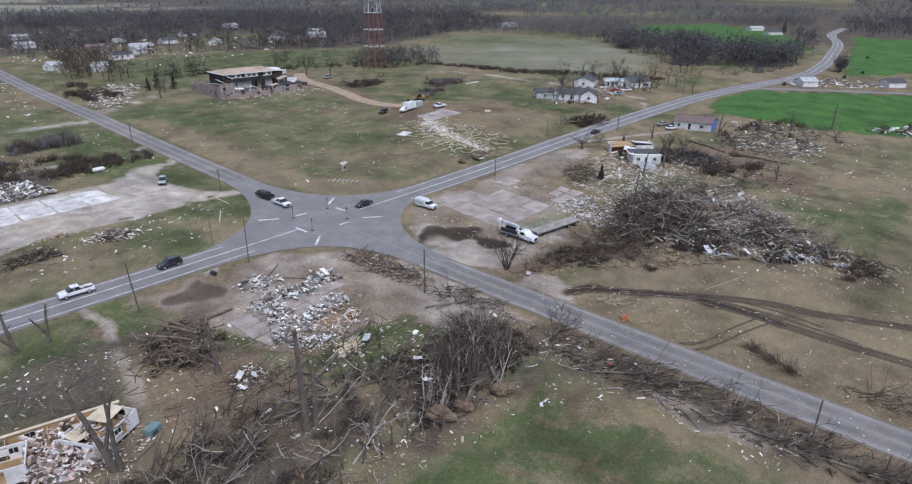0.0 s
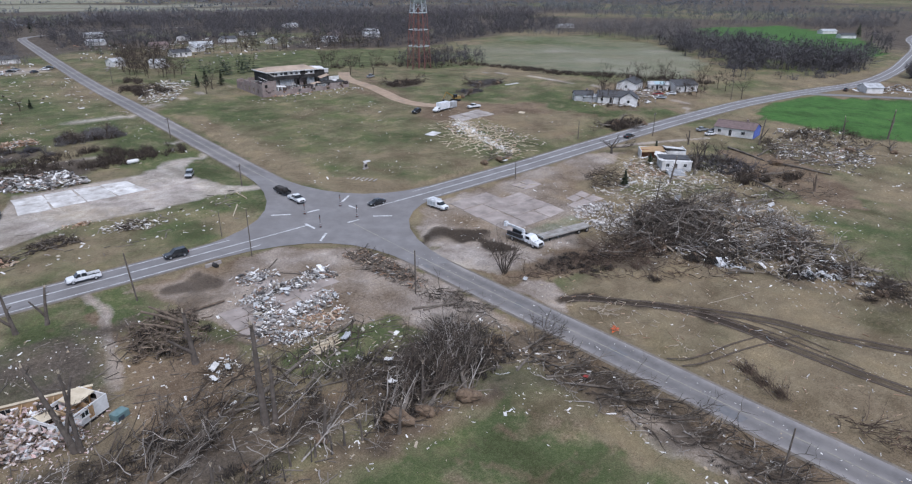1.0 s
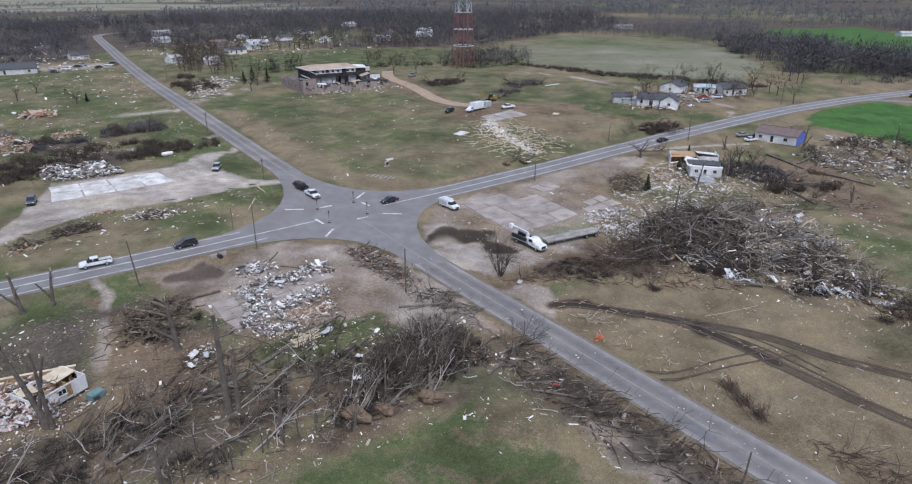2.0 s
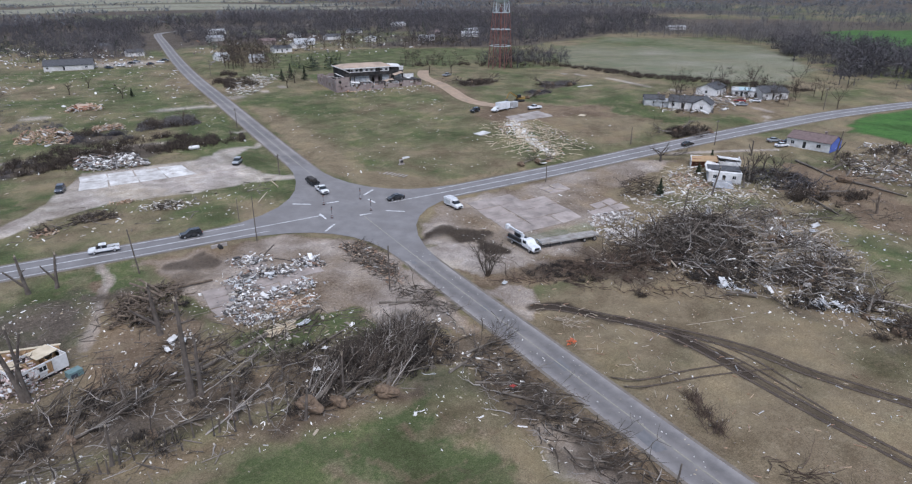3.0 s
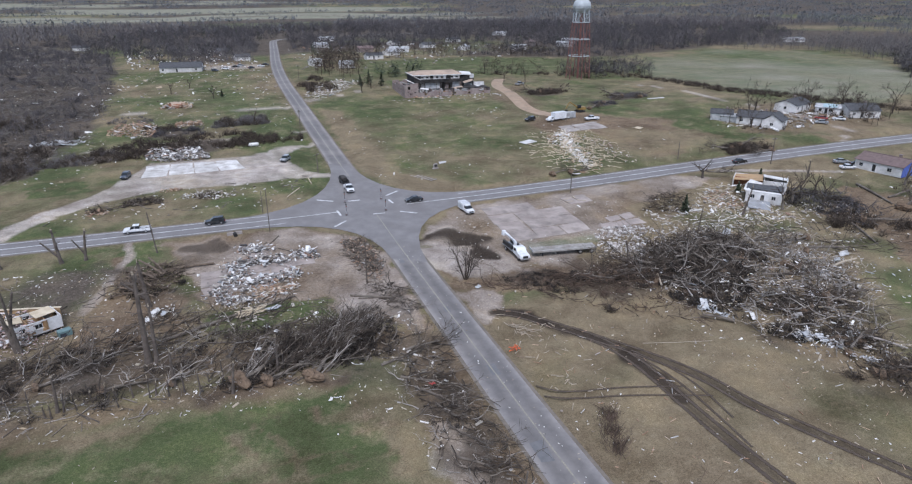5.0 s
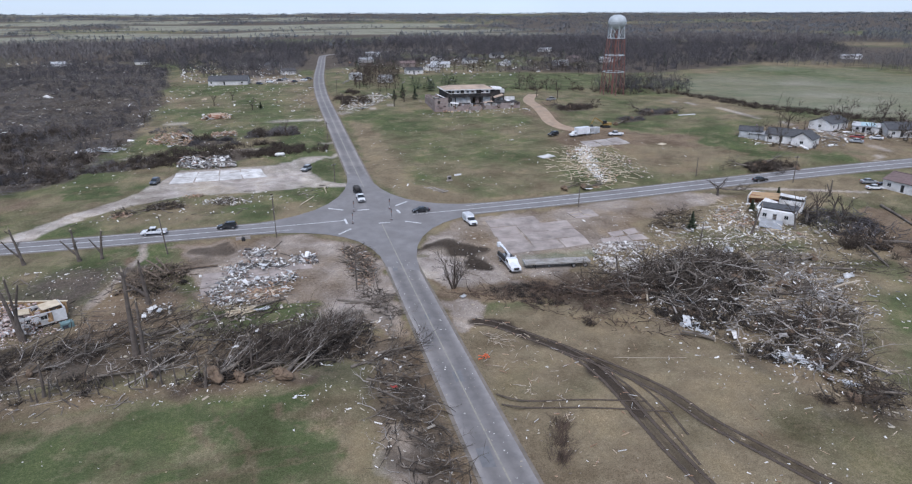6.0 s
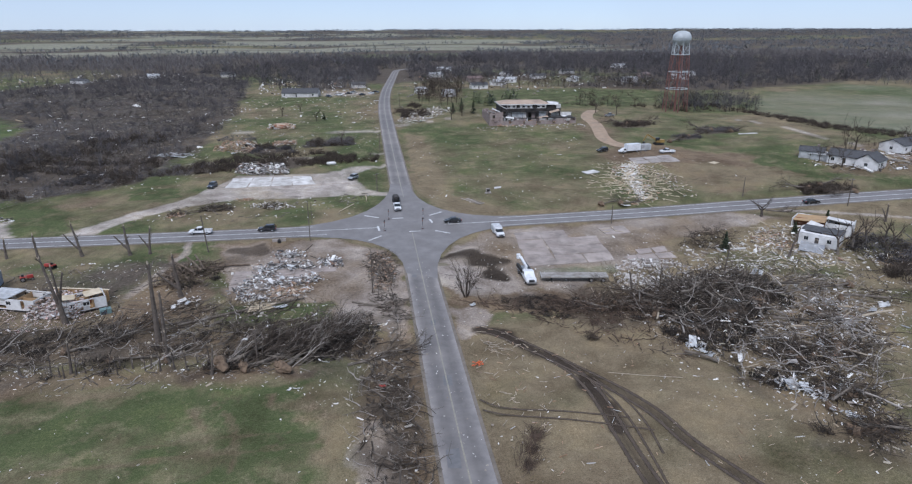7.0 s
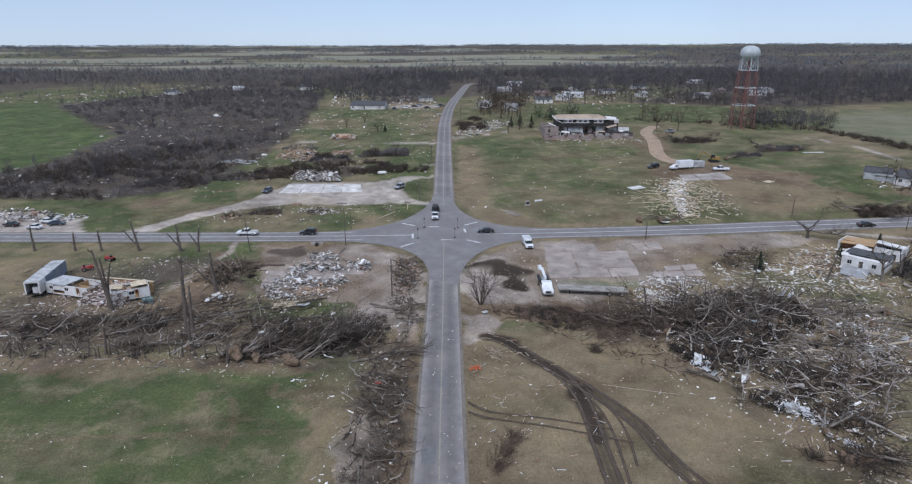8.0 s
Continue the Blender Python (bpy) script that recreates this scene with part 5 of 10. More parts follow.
SIDE_TREES = [(284, -18), (310, -14), (372, -20), (400, -6), (392, 8), (340, -4), (300, -4)]
stand("yard_trees", SIDE_TREES, 40, 446, (5, 12), CROWN, M_WOODS_N, "leafless trees along the highway and side street", 1.0, keep=off_road)
E_EDGE = [(655, 62), (760, 82), (900, 100), (1000, 60), (1000, -90), (720, -66), (706, -16), (664, 36)]
stand("far_woods", E_EDGE, 300, 447, (9, 16), CROWN, M_WOODS_N, "leafless woods at the end of the green fields", 1.3, keep=off_road)
ROAD_BEND = [(400, 12), (450, 22), (520, 34), (560, 44), (630, 78), (640, 100), (560, 66), (470, 40), (404, 30)]
stand("roadside_trees", ROAD_BEND, 46, 448, (6, 14), CROWN, M_WOODS_N, "leafless trees lining the bend of the highway", 1.1, keep=off_road)
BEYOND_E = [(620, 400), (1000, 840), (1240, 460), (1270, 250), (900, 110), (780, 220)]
stand("far_woods", BEYOND_E, 520, 445, (9, 16), CROWN, M_WOODS_HAZE, "leafless woods beyond the eastern fields", 1.4, keep=far_keep)

# ---------------------------------------------------------------- buildings


def wall_with_holes(length, height, thick, holes):
    """A wall along x from 0 to length with openings (x0, x1, z0, z1) cut right through."""
    xs = sorted({0.0, length, *[h[0] for h in holes], *[h[1] for h in holes]})
    zs = sorted({0.0, height, *[h[2] for h in holes], *[h[3] for h in holes]})
    bm = bmesh.new()
    for x0, x1 in zip(xs, xs[1:]):
        for z0, z1 in zip(zs, zs[1:]):
            cx, cz = (x0 + x1) / 2, (z0 + z1) / 2
            if any(h[0] < cx < h[1] and h[2] < cz < h[3] for h in holes):
                continue
            bmesh.ops.create_cube(bm, size=1.0, matrix=Matrix.Translation((cx, 0, cz)) @ Matrix.Diagonal((x1 - x0, thick, z1 - z0, 1)))
    bmesh.ops.remove_doubles(bm, verts=bm.verts[:], dist=0.001)
    inner = [f for f in bm.faces if all(len(e.link_faces) > 2 for e in f.edges)]
    bmesh.ops.delete(bm, geom=inner, context="FACES_ONLY")
    return bm


def ragged_wall(length, thick, low, high, holes, seed):
    """A broken wall along x: courses of blocks torn off to an uneven top, with openings."""
    rnd = random.Random(seed)
    xs = sorted({0.0, length, *[h[0] for h in holes], *[h[1] for h in holes]} | {1.1 * k for k in range(1, int(length / 1.1))})
    bm, top = bmesh.new(), high
    for x0, x1 in zip(xs, xs[1:]):
        top = min(high, max(low, top + rnd.choice((-0.7, -0.3, -0.15, 0, 0, 0, 0.15, 0.3, 0.6))))
        cuts = [(h[2], min(h[3], top)) for h in holes if h[0] < (x0 + x1) / 2 < h[1]]
        spans, z = [], 0.0
        for a, c in sorted(cuts):
            spans.append((z, min(a, top)))
            z = c
        spans.append((z, top))
        for a, c in spans:
            if c - a > 0.02:
                bmesh.ops.create_cube(bm, size=1.0, matrix=Matrix.Translation(((x0 + x1) / 2, 0, (a + c) / 2)) @ Matrix.Diagonal((x1 - x0, thick, c - a, 1)))
    bmesh.ops.remove_doubles(bm, verts=bm.verts[:], dist=0.001)
    return bm


def gable(length, width, eave, peak, over=0.35, thick=0.16):
    """A pitched roof whose ridge runs along x."""
    h = width / 2 + over
    pts = [(-h, eave), (0, peak), (h, eave), (h, eave + thick), (0, peak + thick), (-h, eave + thick)]
    bm = extrude_poly(pts, -length / 2 - over, length / 2 + over)
    bmesh.ops.rotate(bm, verts=bm.verts[:], matrix=Matrix.Rotation(radians(90), 3, "Z"))
    return bm


def end_wall(width, eave, peak, x, thick=0.2):
    """A house end: wall and gable in one."""
    bm = extrude_poly([(-width / 2, 0), (width / 2, 0), (width / 2, eave), (0, peak), (-width / 2, eave)], x - thick / 2, x + thick / 2)
    bmesh.ops.rotate(bm, verts=bm.verts[:], matrix=Matrix.Rotation(radians(90), 3, "Z"))
    return bm


def window(parent, loc, rz, w, h, frame_mat, face=0.0):
    """A window unit: frame, sill and a pane, set in a wall that runs along its x."""
    fr = part("window_frame", join(block(w, 0.1, 0.09, (0, 0, 0)), block(w, 0.1, 0.09, (0, 0, h - 0.09)), block(0.09, 0.1, h, (-w / 2 + 0.045, 0, 0)), block(0.09, 0.1, h, (w / 2 - 0.045, 0, 0)), block(0.05, 0.08, h, (0, 0, 0))), frame_mat, parent)
    fr.matrix_basis = pose(*loc, 0, 0, rz)
    part("pane", block(w - 0.1, 0.03, h - 0.1, (0, 0.01, 0.05)), M_GLASS_D, fr)
    part("sill", block(w + 0.16, 0.22, 0.07, (0, -0.06, -0.07)), frame_mat, fr)
    return fr


def house(x, y, rz, length, width, eave, peak, wall_mat, roof_mat, label, name="house", openings=True, roof_label="", group=""):
    h = thing(name, pose(x, y, land(x, y) - 0.15, 0, 0, rz), label, "house", group)
    holes = [(1.2, 2.4, 1.0, 2.2), (length * 0.38, length * 0.38 + 1.0, 0.2, 2.3), (length - 4.2, length - 2.8, 1.0, 2.2)] if openings and length > 8 else ([(length / 2 - 0.6, length / 2 + 0.6, 1.0, 2.1)] if openings else [])
    for s, side in ((-1, 0), (1, 180)):
        w = part("wall", wall_with_holes(length, eave, 0.2, holes), wall_mat, h)
        w.matrix_basis = pose(0, s * (width / 2 - 0.1), 0, 0, 0, side) @ Matrix.Translation((-length / 2, 0, 0))
        for a, b2, z0, z1 in holes:
            if z0 > 0.5:
                window(w, ((a + b2) / 2, 0, z0), 0, b2 - a, z1 - z0, M_WHITE)
            else:
                part("door", block(b2 - a, 0.06, z1 - z0, ((a + b2) / 2, 0, z0), bevel=0.01), M_BLACKMETAL, w)
    for s in (-1, 1):
        e = part("wall", end_wall(width - 0.42, eave, peak - 0.12, s * (length / 2 - 0.1)), wall_mat, h)
        if openings:
            window(e, (s * (length / 2 + 0.0), 0, 1.0), 90, 1.2, 1.2, M_WHITE)
    part("floor_slab", block(length - 0.3, width - 0.3, 0.2, (0, 0, 0.02)), M_CONCRETE, h)
    r = part("roof", gable(length, width, eave, peak), roof_mat, h, roof_label)
    part("ridge_cap", block(length + 0.6, 0.36, 0.1, (0, 0, peak + 0.14)), roof_mat, r)
    if openings:
        part("chimney", join(block(0.7, 0.7, 1.5, (length * 0.22, width * 0.1, peak - 0.7)), block(0.85, 0.85, 0.12, (length * 0.22, width * 0.1, peak + 0.8))), M_BRICK, r)
    return h


# burnt two-storey brick building on the hill; its front range has lost its roof
b = thing("burnt_building", pose(46.3, 137.6, land(66, 140) - 0.4, 0, 0, -2.2), "burnt-out two-storey brick building with a torn roof and charred walls", "building")
gaps = [(1.0, 1.9, 2.3, 2.9), (9.0, 12.5, 2.5, 2.9), (18.2, 20.0, 2.2, 2.9), (28.0, 29.2, 2.4, 2.9), (36.5, 39.0, 2.1, 2.9)]
front = [(2.2 + 3.6 * k, 3.6 + 3.6 * k, 1.0, 2.1) for k in range(11)]
for nm, ln, ht, at, rot, holes, ma in (
        ("front_wall", 42.6, 3.7, (0, 0), 0, front[::2] + gaps + [(23.0, 24.1, 0.25, 2.9)], M_BRICK),
        ("west_wall", 30.0, 5.6, (0, 0), 90, [(4 + 5 * k, 5.6 + 5 * k, 1.4, 3.2) for k in range(5)], M_BRICK),
        ("east_wall", 26.0, 3.6, (42.6, 0), 90, [(5 + 6 * k, 6.5 + 6 * k, 1.2, 2.7) for k in range(3)], M_BRICK),
        ("rear_wall", 42.6, 5.0, (0, 30), 0, [(3 + 6 * k, 4.5 + 6 * k, 1.2, 3) for k in range(6)], M_BRICK)):
    w = part(nm, ragged_wall(ln, 0.35, ht * 0.6, ht, holes, int(ln * ht)), ma, b)
    w.matrix_basis = pose(*at, 0, 0, 0, rot)
# upper storey block with charred ground floor
up = [(1.0 + 2.5 * k, 2.3 + 2.5 * k, 0.35, 1.25) for k in range(11)]
w = part("charred_wall", wall_with_holes(30.5, 6.9, 0.35, [(0.6, 2.4, 0.0, 3.2), (3.6, 5.2, 1.2, 5.0), (5.6, 13.2, 0.2, 5.2), (14.0, 18.4, 0, 4.8), (19.2, 24.2, 0.4, 5.4), (25.6, 29.8, 0, 4.6)]), M_CHAR, b, "soot-blackened ground-floor wall")
w.matrix_basis = pose(6.5, 9.0, 0.3)
for x0, ww, ma in ((9.6, 2.6, M_WHITE), (12.4, 5.6, M_STEEL), (18.2, 1.6, M_WHITE), (22.4, 2.0, M_BRICK), (26.3, 3.8, M_STEEL), (32.6, 3.6, M_WHITE)):
    part("room_lining", block(ww, 0.12, 5.2, (x0 + ww / 2, 10.2, 0.5)), ma, b, "pale inner wall seen through the burnt opening")
w = part("upper_wall", wall_with_holes(30.5, 1.9, 0.3, up), M_WHITE, b, "white upper-storey window band")
w.matrix_basis = pose(6.5, 8.9, 7.35)
for k in range(11):
    if k % 4 != 1:
        part("pane", block(1.2, 0.04, 0.85, (6.5 + 1.65 + 2.5 * k, 8.95, 7.72)), M_GLASS_D, w).parent = b
for xx, ma in ((6.6, M_CHAR), (36.8, M_CHAR)):
    part("upper_end_wall", block(0.3, 15.0, 8.8, (xx, 16.6, 0.35)), ma, b)
part("upper_rear_wall", block(30.2, 0.3, 8.8, (21.7, 24.0, 0.35)), M_BRICK, b)
roof = bmesh.new()
lo = [roof.verts.new(p) for p in ((5.8, 8.2, 9.3), (31.5, 8.2, 9.3), (31.5, 24.6, 9.3), (5.8, 24.6, 9.3))]
hi = [roof.verts.new(p) for p in ((10, 16, 10.9), (28, 16, 10.9))]
for q in ((lo[0], lo[1], hi[1], hi[0]), (lo[1], lo[2], hi[1]), (lo[2], lo[3], hi[0], hi[1]), (lo[3], lo[0], hi[0]), (lo[3], lo[2], lo[1], lo[0])):
    roof.faces.new(q)
bmesh.ops.recalc_face_normals(roof, faces=roof.faces[:])
part("roof", roof, M_TANROOF, b, "tan hipped roof deck stripped of its covering")
part("roof_trim", join(block(26.2, 0.3, 0.35, (18.6, 8.05, 9.1)), block(0.3, 16.6, 0.35, (5.7, 16.4, 9.1)), block(5.2, 0.25, 0.4, (34.2, 8.2, 8.9), 0, 0, 0, 3)), M_WHITE, b)
part("torn_roof_corner", block(5.5, 8, 0.18, (34.4, 13.5, 9.1), 0, 0, 6, 4), M_WHITE, b, "loose white roof panel")
part("roof_panel", block(5, 4, 0.15, (3.2, 12, 5.2), 8, 0, -8, 14), M_WHITE, b, "loose white roof panel")
part("east_wing_wall", block(7.5, 0.3, 5.0, (38.8, 9.2, 0.3)), M_WHITE, b, "white block wall of the open wing")
s = Soup()
for k in range(230):
    s.shard(pose(RND.uniform(0.8, 42), RND.uniform(0.6, 8.2) if k < 200 else RND.uniform(-3, -0.6), 0.3 + RND.uniform(0, 1.1) * (k < 200), RND.uniform(-40, 40), RND.uniform(-40, 40), RND.uniform(0, 180)), RND.uniform(0.5, 2.2), RND.uniform(0.3, 1.0), RND.uniform(0.1, 0.4), RND)
tagged(s.ob("fallen_masonry", M_TIMBER, b), "heaped fallen masonry inside the open rooms", kind="stuff")
part("floor_slab", block(42, 29.5, 0.25, (21.3, 15, 0.05)), M_CONCRETE, b)

for nm, ln, ht, at, rot, holes, ma in (("wing_wall", 6.5, 5.6, (0.1, 6.0), 0, [(1.0, 2.4, 1.0, 3.6), (3.4, 5.6, 0.4, 4.2)], M_BRICK), ("wing_side", 8.0, 5.2, (6.2, 0.6), 90, [(2, 4, 0.5, 4.0)], M_CHAR)):
    w = part(nm, wall_with_holes(ln, ht, 0.3, holes), ma, b)
    w.matrix_basis = pose(*at, 0.3, 0, 0, rot)
part("room_lining", block(2.0, 0.1, 4.6, (4.6, 6.6, 0.4)), M_WHITE, b, "pale inner wall seen through the burnt opening")
for k, (xx, ma) in enumerate(((7.5, M_WHITE), (13.2, M_BRICK), (18.6, M_WHITE), (24.5, M_BRICK), (30.8, M_WHITE), (36.8, M_BRICK))):
    w = part("cross_wall", ragged_wall(8.2, 0.25, 1.4, 3.4, [(2.8, 4.0, 0, 2.2)], 60 + k), ma, b)
    w.matrix_basis = pose(xx, 0.3, 0.2, 0, 0, 90)
part("roof_strut", block(5.0, 0.4, 0.3, (7.4, 6.0, 8.2), 35, 0, 0, 22), M_WHITE, b, "bent white roof edge hanging off the corner")
part("charred_beam", block(24, 0.4, 0.4, (18, 4.5, 2.9), 3, 0, 0, 1), M_CHAR, b)

part("burnt_roof_edge", block(16.5, 0.9, 0.35, (34.2, 0.5, 3.5), 0, 0, 4, 1), M_CHAR, b, "charred black roof edge above the front wall")
part("burnt_roof_edge", block(9.5, 1.4, 0.3, (19.5, 1.0, 3.1), 0, 0, -6, -2), M_CHAR, b, "charred black roof edge above the front wall")
part("sagging_ceiling", block(11.0, 5.0, 0.25, (36.5, 4.6, 3.6), 0, 0, 3, 1), M_CHAR, b, "scorched ceiling over the east rooms")
part("wing_roof", block(6.0, 6.4, 0.25, (3.2, 3.6, 5.6), 0, 0, -4, 3), M_CHAR, b, "scorched flat roof of the west wing")
# upper wreck of the burnt building: sagging roof edge, sooty gaps and debris on the ledges
for x0, ww, z, ma in ((6.4, 3.4, 7.2, M_CHAR), (14.5, 1.6, 7.6, M_CHAR), (22.6, 2.4, 7.4, M_CHAR), (29.6, 5.2, 6.9, M_CHAR)):
    part("soot_patch", block(ww, 0.06, 9.15 - z, (x0 + ww / 2, 8.72, z)), ma, b, "soot-blackened patch of the upper wall")
for x0, yy, z, w, l, rz, ry in ((4.2, 7.0, 6.6, 4.5, 3.0, 12, 24), (2.0, 4.2, 5.2, 3.2, 2.4, -15, -12), (33.5, 7.2, 6.0, 5.0, 2.6, 4, -14), (38.5, 5.0, 3.8, 4.0, 2.6, 10, 8), (10.5, 4.2, 3.4, 4.2, 2.2, -8, 5), (27.5, 4.0, 3.5, 4.6, 2.4, 5, -6)):
    part("hanging_panel", block(w, l, 0.12, (x0, yy, z), rz, 0, 10, ry), (M_WHITE, M_TANROOF)[int(x0) % 2], b, "loose torn roof panel")
w = part("wing_block", ragged_wall(6.4, 0.3, 4.2, 6.4, [(1.2, 2.4, 1.0, 2.4), (4.0, 5.2, 1.0, 2.4), (1.2, 2.4, 3.6, 5.0)], 91), M_BRICK, b)
w.matrix_basis = pose(0.15, 0.4, 0.2)
w = part("wing_lining", ragged_wall(7.5, 0.2, 3.4, 5.6, [(2.4, 3.8, 0.2, 2.4)], 92), M_WHITE, b, "scorched white inner wall of the wing")
w.matrix_basis = pose(4.4, 0.8, 0.2, 0, 0, 90)

# torn white house east of the lot
r = thing("wrecked_house", pose(100.5, -29.0, land(100, -29) - 0.1, 0, 0, -47), "wrecked white house with its roof torn off and rooms laid open", "house")
for nm, ln, ht, at, rot, holes, ma in (
        ("rear_end_wall", 6.0, 3.1, (-6.7, 7.2), 90, [], M_WHITE),
        ("back_wall", 13.7, 3.1, (-6.7, 13.2), 0, [(3, 4.2, 1.0, 2.2), (9, 10.2, 1.0, 2.2)], M_WHITE),
        ("inner_wall", 7.4, 2.8, (-6.5, 10.0), 0, [(4.6, 5.6, 0, 2.1)], M_RUSTBOARD),
        ("rear_front_wall", 5.6, 3.2, (1.3, 7.2), 0, [(1.4, 2.6, 1.0, 2.2), (3.8, 4.7, 0.1, 2.2)], M_WHITE),
        ("rear_side_wall", 6.0, 3.6, (7.0, 7.2), 90, [(2.2, 3.4, 1.0, 2.2)], M_WHITE),
        ("cross_wall", 5.8, 2.9, (1.2, 7.3), 90, [(1.8, 2.7, 0, 2.1)], M_WHITE),
        ("porch_front_wall", 8.6, 2.7, (-2.3, -4.3), 0, [(1.1, 2.2, 1.0, 2.1), (3.6, 4.5, 0.1, 2.1), (6.2, 7.3, 1.0, 2.1)], M_WHITE),
        ("porch_side_wall", 7.3, 2.7, (-2.3, -4.2), 90, [(2.6, 3.6, 1.1, 2.0)], M_WHITE),
        ("porch_far_wall", 7.3, 2.7, (6.3, -4.2), 90, [(2.6, 3.6, 1.1, 2.0)], M_WHITE),
        ("porch_back_wall", 8.4, 2.6, (-2.2, 3.1), 0, [(4.0, 5.0, 0, 2.0)], M_WHITE)):
    w = part(nm, wall_with_holes(ln, ht, 0.18, holes), ma, r)
    w.matrix_basis = pose(*at, 0.25, 0, 0, rot)
    for a, c2, z0, z1 in holes:
        if z0 > 0.5:
            window(w, ((a + c2) / 2, 0, z0), 0, c2 - a, z1 - z0, M_WHITE)
part("floor_deck", block(13.9, 6.2, 0.3, (0.15, 10.2, 0)), M_CONCRETE, r)
part("floor_deck", block(8.8, 7.7, 0.3, (2.0, -0.55, 0)), M_CONCRETE, r)
part("ceiling_deck", block(7.6, 5.4, 0.1, (-2.9, 10.6, 3.05), 0, 0, 5, -4), M_INTERIOR, r, "tan plywood ceiling left over the rooms")
part("roof_sheet", block(6.4, 4.6, 0.14, (4.0, 11.0, 3.6), 3, 0, -6, 5), M_WHITE, r, "loose white roof panel")
part("roof_sheet", block(3.6, 2.4, 0.12, (-1.0, 6.0, 2.6), -18, 0, 20, 8), M_WHITE, r, "loose white roof panel")
part("porch_roof", block(9.2, 4.6, 0.16, (2.0, 1.0, 2.98), 0, 0, 3, 1), M_SHINGLE, r, "dark shingled roof over the front room")
part("roof_edge", join(block(9.3, 1.2, 0.12, (2.0, -3.8, 3.02), 0, 0, 4, 1), block(1.4, 6.0, 0.1, (-2.4, 0, 2.95))), M_WHITE, r, "white stripped roof edge")
part("fallen_wall", block(5.4, 4.2, 0.15, (1.4, -7.0, 0.35), 8, 0, 16, 4), M_GREYPANEL, r, "grey wall panel fallen outward")
part("splintered_rafters", join(*[block(4.4, 0.12, 0.16, (-4.5 + 1.5 * k, 5.2 + 0.4 * (k % 3), 0.6 + 0.5 * (k % 2)), 60 + 23 * k, 0, 4, 12 - 5 * k) for k in range(6)]), M_LUMBER, r, "pale broken rafters spilled between the rooms")

scatter_front = Soup()
for k in range(120):
    x, y = RND.uniform(40, 92), 137.6 - abs(RND.gauss(0, 6)) - 0.04 * 10
    scatter_front.shard(pose(x, y - 1.5, land(x, y - 1.5), RND.gauss(0, 12), RND.gauss(0, 12), RND.uniform(0, 180)), RND.uniform(0.3, 1.6), RND.uniform(0.2, 0.6), RND.uniform(0.08, 0.3), RND)
scatter_front.ob("fallen_masonry", M_RUBBLE, None, "pale broken masonry strewn before the burnt building", "debris", "stuff")

# white house with a blue-wrapped gable
h = house(153.6, -24.2, -79, 13.5, 9.0, 2.9, 4.7, M_WHITE, M_SHINGLE_R, "white house with brown shingles and a blue-wrapped gable end")
part("blue_gable", end_wall(9.0, 2.9, 4.68, -6.85, 0.08), M_BLUE, h, "bright blue weather wrap")
part("roof_underlay", block(13.9, 1.0, 0.06, (0, 3.9, 3.55), 0, 0, -21.8), M_WHITE, h, "white strip of bare underlay along the eave")
h = house(158.2, 34.2, -52, 13, 8.0, 2.8, 4.8, M_WHITE, M_SHINGLE, "white house with dark shingles and a storm-stripped roof edge")
house(161.0, 28.0, 32, 8.5, 7.0, 2.8, 5.2, M_WHITE, M_SHINGLE, "white gabled wing with dark shingles")
part("lean_to", join(block(6.0, 5.0, 2.5, (-9.2, -0.5, 0), bevel=0.05), block(6.6, 5.6, 0.15, (-9.2, -0.5, 2.5), 0, 0, 5)), M_STEEL, h, "battered metal lean-to")
house(188.5, 47, 20, 13, 9, 2.8, 4.8, M_WHITE, M_SHINGLE, "white cottage with weathered dark roof")
house(206, 31, -20, 12, 10, 2.8, 5.0, M_WHITE, M_SHINGLE, "low white house with dark grey roof")
h = house(198, 38, -50, 9, 6, 2.5, 3.6, M_WHITE, M_STEEL, "long white carport with pale metal roof and a tarpaulin")
part("tarpaulin", block(5.0, 3.0, 0.05, (0.6, -1.6, 3.3), 4, 0, 19.5), M_TARP, h, "pale blue tarpaulin over the torn roof")
house(150.5, 44.5, -40, 8, 5, 2.6, 4.0, M_STEEL, M_SHINGLE, "small grey wrecked outbuilding")

